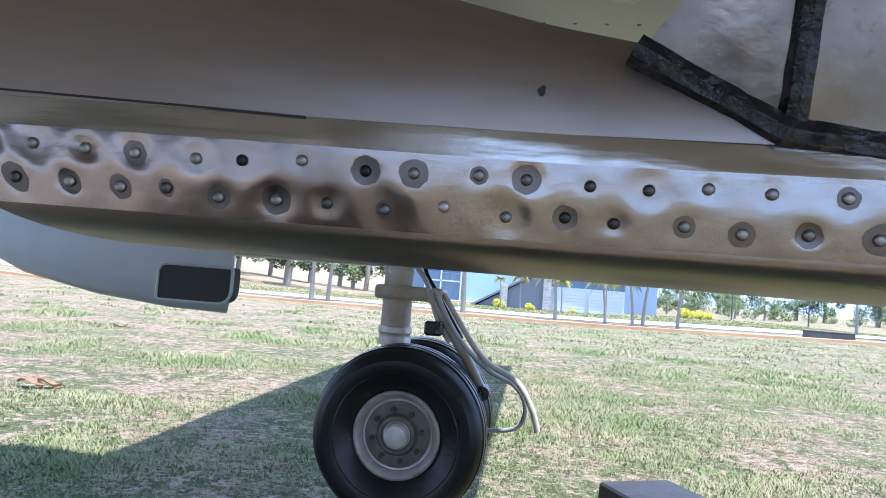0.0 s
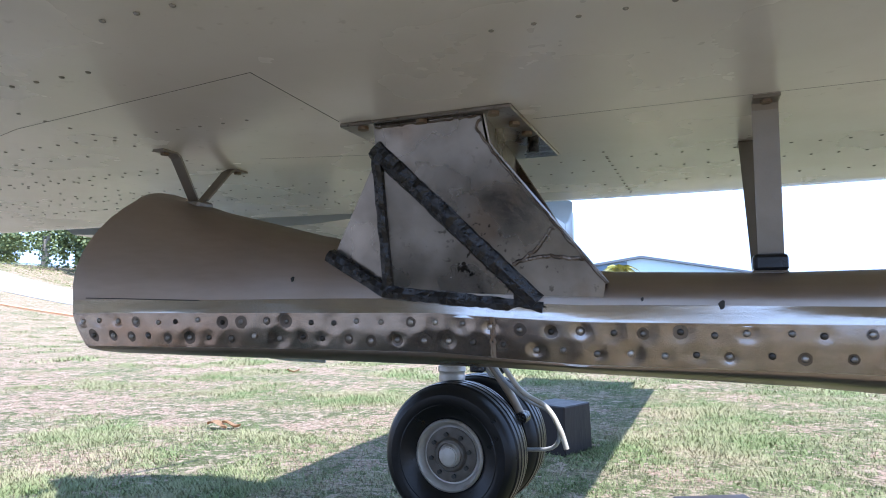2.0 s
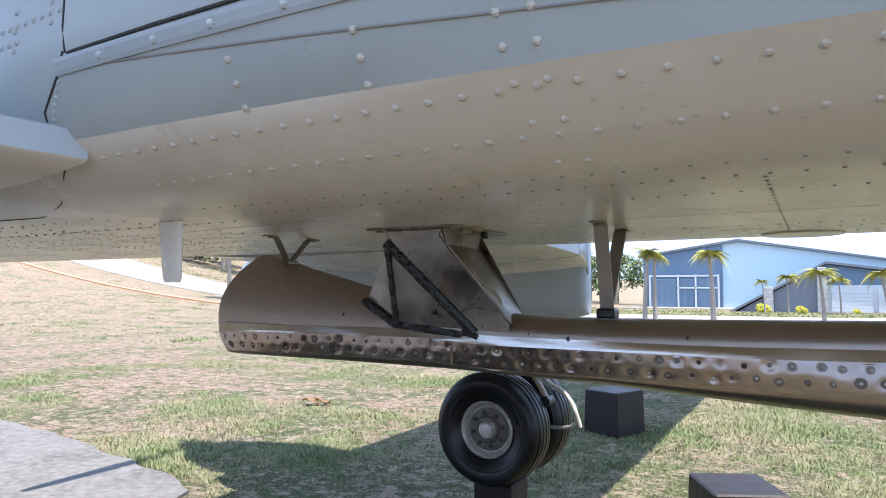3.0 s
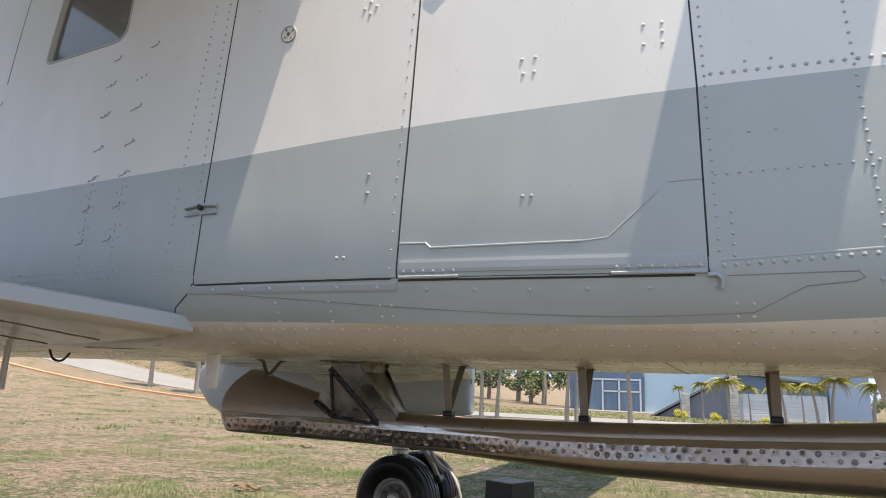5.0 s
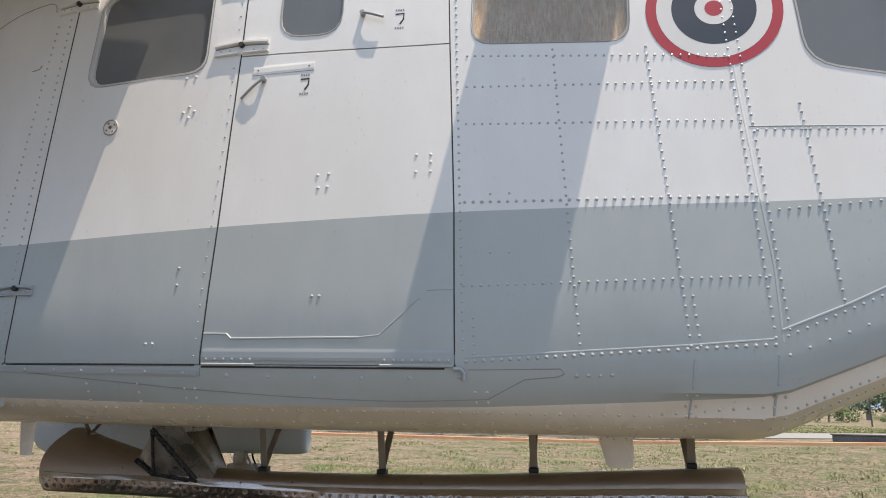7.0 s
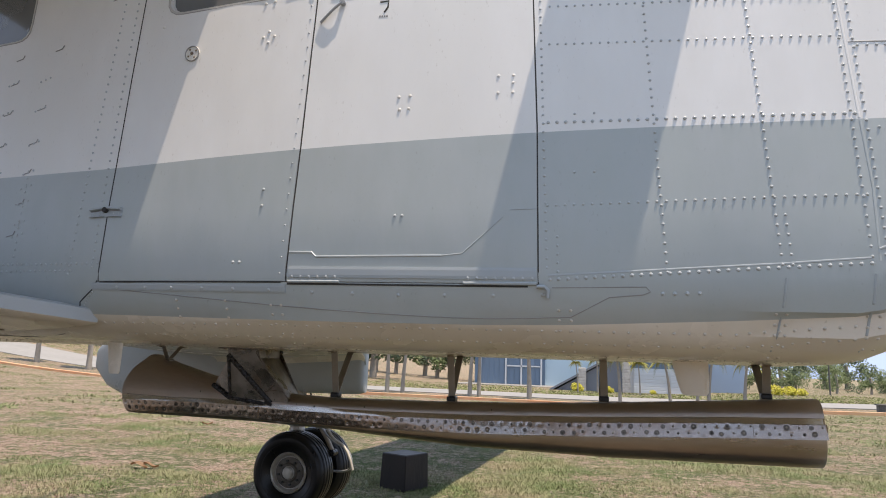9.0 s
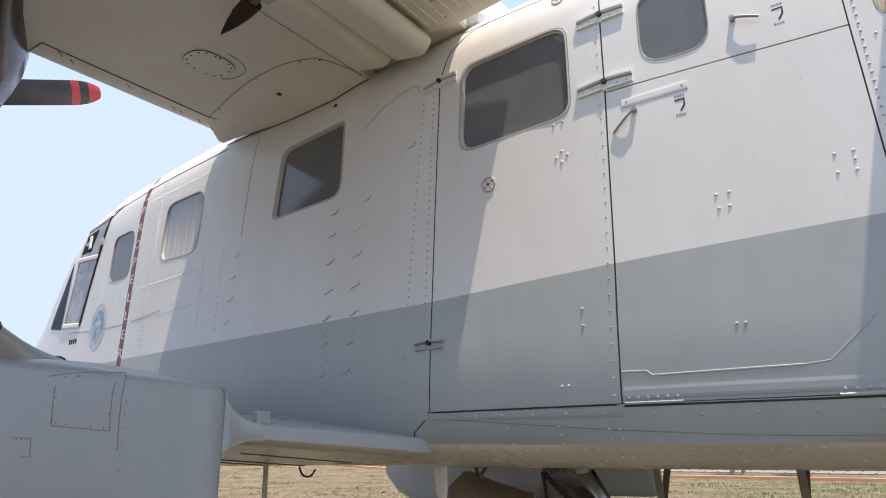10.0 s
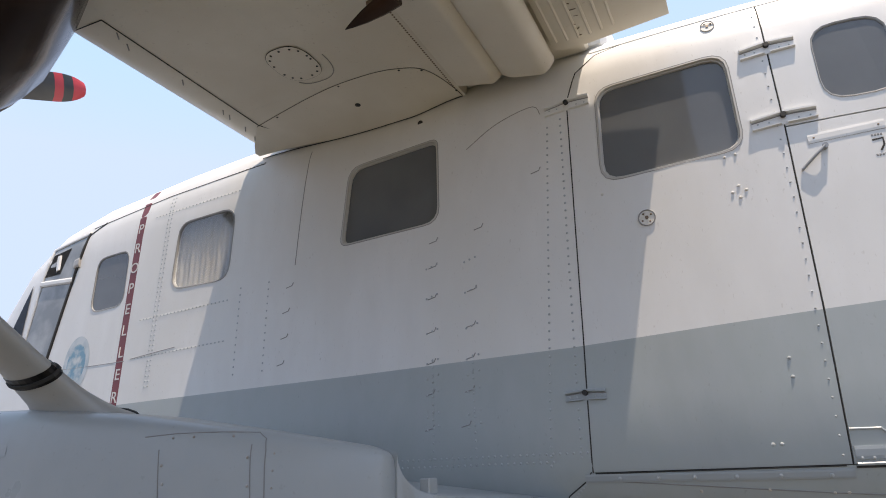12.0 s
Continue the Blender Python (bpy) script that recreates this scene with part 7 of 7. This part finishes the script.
for x in (1.75, 2.07):
    part("lid_rim", box((x - 0.012, -0.73, 2.925), (x + 0.012, -0.08, 2.946), 0.004), WHITE, caster)

# ---- wing underside details ----
def wing_line(points, w, material, name, label="", z=2.7485):
    return part(name, pipe([(x, y, z) for x, y in points], w, 5), material, wing_port, label)


wing_line([(-0.935, -1.32), (-0.945, -0.60)], 0.0018, SEAM_SHADE, "nose_joint", "dark joint of the leading edge skin")
wing_line([(-1.07, -1.325), (-0.935, -1.32)], 0.0018, SEAM_SHADE, "nose_joint")
wing_line([(-0.945, -0.60), (-0.90, -0.50)], 0.0018, SEAM_SHADE, "nose_joint")
for x, y in ((-0.945, -1.245), (-0.965, -1.19), (-0.965, -0.96), (-0.985, -0.74), (-0.99, -0.70), (-1.0, -0.60), (-1.02, -0.52)):
    part("nose_latch", pipe([(x, y - 0.012, 2.748), (x - 0.02, y + 0.012, 2.7475)], 0.0022, 6), FRAMEW, wing_port, "small latch")
cx, cy = -0.565, -0.865
oval = [(cx + 0.078 * math.copysign(abs(math.cos(t)) ** 0.75, math.cos(t)), cy + 0.095 * math.copysign(abs(math.sin(t)) ** 0.75, math.sin(t))) for t in (2 * math.pi * k / 40 for k in range(41))]
b = loft([[(x, y, z) for x, y in oval[:-1]] for z in (2.7455, 2.7490)])
acc = part("access_cover", b, WINGUNDER, wing_port, "oval access cover held by dark screws")
part("cover_edge", pipe([(x, y, 2.7470) for x, y in oval], 0.0016, 5), SEAM_SHADE, acc)
for k in range(0, 40, 3):
    x, y = oval[k]
    part("cover_screw", domes([((cx + (x - cx) * 0.88, cy + (y - cy) * 0.85, 2.7455), (0, 0, -1))], 0.0050, 0.002), SEAM_SHADE, acc)
wing_line([(cx + (x - cx) * 1.22 + 0.02, cy + (y - cy) * 1.35) for x, y in oval[:16]], 0.0016, FRAMEW, "doubler_edge", "faint doubler outline")
dots = []
for y in (-1.30, -1.22, -0.70, -1.6):
    dots += [((-0.90 + 0.03 * k, y, 2.7495), (0, 0, -1)) for k in range(26)]
for x in (-0.91, -0.35, -0.30):
    dots += [((x, -0.55 - 0.03 * k, 2.7495), (0, 0, -1)) for k in range(60) if x < -0.5 or k > 6]
rv = part("wing_rivets", domes(dots, 0.0024, 0.0012), RIVETB, wing_port)
tagged(rv, kind="stuff")
dots = [((-0.145, -0.47 - 0.012 * k, 2.7490), (0, 0, -1)) for k in range(120)]
rv = part("piano_seam", domes(dots, 0.0036, 0.0016), RUSTBOLT, wing_port, "serrated dark hinge seam along the wing")
tagged(rv, kind="stuff")
jack = part("flap_jack", pipe([(0.03, -1.06, 2.715), (-0.06, -1.055, 2.70), (-0.15, -1.05, 2.69)], 0.020, 10), RUSTBOLT, wing_port, "dark pointed flap actuator", smooth=50)
part("jack_cone", loft([[(-0.06 - 0.18 * u, -1.055 + 0.010 * u + 0.036 * (1 - u ** 2) * math.cos(t), 2.692 - 0.045 * u + 0.022 * (1 - u ** 2) * math.sin(t)) for t in (2 * math.pi * k / 12 for k in range(12))] for u in (0, 0.3, 0.6, 0.85, 0.98)]), NACELLE, jack, smooth=50)
for k in range(5):
    part("jack_bolt", domes([((-0.055 + 0.022 * k, -1.075 + 0.028 * (k % 2), 2.70), (0.2, -0.5, -1))], 0.012, 0.014), RIM, jack)
part("hinge_bracket", box((-0.03, -1.09, 2.68), (0.05, -1.02, 2.75), 0.008), RIM, jack)

# ---- pod panels ----
def pod_lines(name, pts, label, screws):
    """Joint line of a panel on the pod's outer skin, with screws along its inside."""
    dense = [(p[0] + (q[0] - p[0]) * k / 10, p[1] + (q[1] - p[1]) * k / 10) for p, q in zip(pts, pts[1:]) for k in range(10)] + pts[-1:]
    p = part(name, pipe([(x, pod_outer(x, z) - 0.0003, z) for x, z in dense], 0.0013, 5), FRAMEW, pod_port, label)
    for x, z in screws:
        part("panel_screw", domes([((x, pod_outer(x, z) - 0.0003, z), (0, -1, 0))], 0.0040, 0.0026), RIM, p)


pod_lines("pod_panel", [(-0.588, 1.485), (-0.577, 1.371), (-0.363, 1.352), (-0.372, 1.488)], "screwed inspection panel",
          [(-0.576, 1.45), (-0.570, 1.41), (-0.560, 1.378), (-0.52, 1.374), (-0.475, 1.370), (-0.43, 1.366), (-0.385, 1.362), (-0.373, 1.40), (-0.377, 1.46)])
pod_lines("panel_edge", [(-0.63, 1.515), (-0.55, 1.520), (-0.45, 1.519), (-0.37, 1.515), (-0.345, 1.500), (-0.338, 1.475), (-0.330, 1.30)], "upper joint of the pod skin", [(-0.56, 1.510), (-0.51, 1.510), (-0.42, 1.508)])
pod_lines("small_hatch", [(-0.73, 1.342), (-0.65, 1.337), (-0.645, 1.285), (-0.68, 1.286)], "small hatch outline", [(-0.712, 1.337), (-0.69, 1.336), (-0.668, 1.334)])
for k in range(7):
    part("pod_screw", domes([((-0.318, pod_outer(-0.318, 1.25 + 0.036 * k) - 0.0003, 1.25 + 0.036 * k), (0, -1, 0))], 0.003, 0.002), RIM, pod_port)


# ---- grass tufts ----
def build_tufts():
    rg = random.Random(11)
    verts, faces = [], []
    n = 0
    while n < 108000:
        far = n > 92000
        y = 8.0 + 16.5 * rg.random() if far else 0.6 + 11.0 * rg.random() ** 1.7
        x = -34.0 + 52.0 * rg.random() if far else -9.5 + 14.5 * rg.random()
        if y < 1.5 and x < -1.75 or x < -1.9 and y < 1.72 - 0.125 * (x + 2.4):
            continue
        dens = noise.noise(Vector((x * 0.75, y * 0.75, 4))) + 0.5 * noise.noise(Vector((x * 2.2, y * 2.2, 9)))
        if dens < rg.uniform(-0.45, 0.35) + max(0.0, min(0.36, (-1.0 - x) * 0.07)):
            continue
        z = ground_z(x, y)
        for k in range(5):
            a = rg.uniform(0, 6.283)
            h = rg.uniform(0.008, 0.030) * (1.7 if far else 1) * (0.75 + max(0.0, dens) * 1.5)
            px, py = x + rg.gauss(0, 0.06 if far else 0.02), y + rg.gauss(0, 0.06 if far else 0.02)
            w = 0.011 if far else 0.0032
            i = len(verts)
            verts += [(px - w * math.sin(a), py + w * math.cos(a), z - 0.004), (px + w * math.sin(a), py - w * math.cos(a), z - 0.004), (px + math.cos(a) * h * 1.1, py + math.sin(a) * h * 1.1, z + h)]
            faces.append((i, i + 1, i + 2))
        n += 1
    me = bpy.data.meshes.new("grass")
    me.from_pydata(verts, [], faces)
    me.materials.append(BLADE)
    tagged(new("grass", me), "short dry and green grass blades of the lawn", "grass", kind="stuff")


build_tufts()
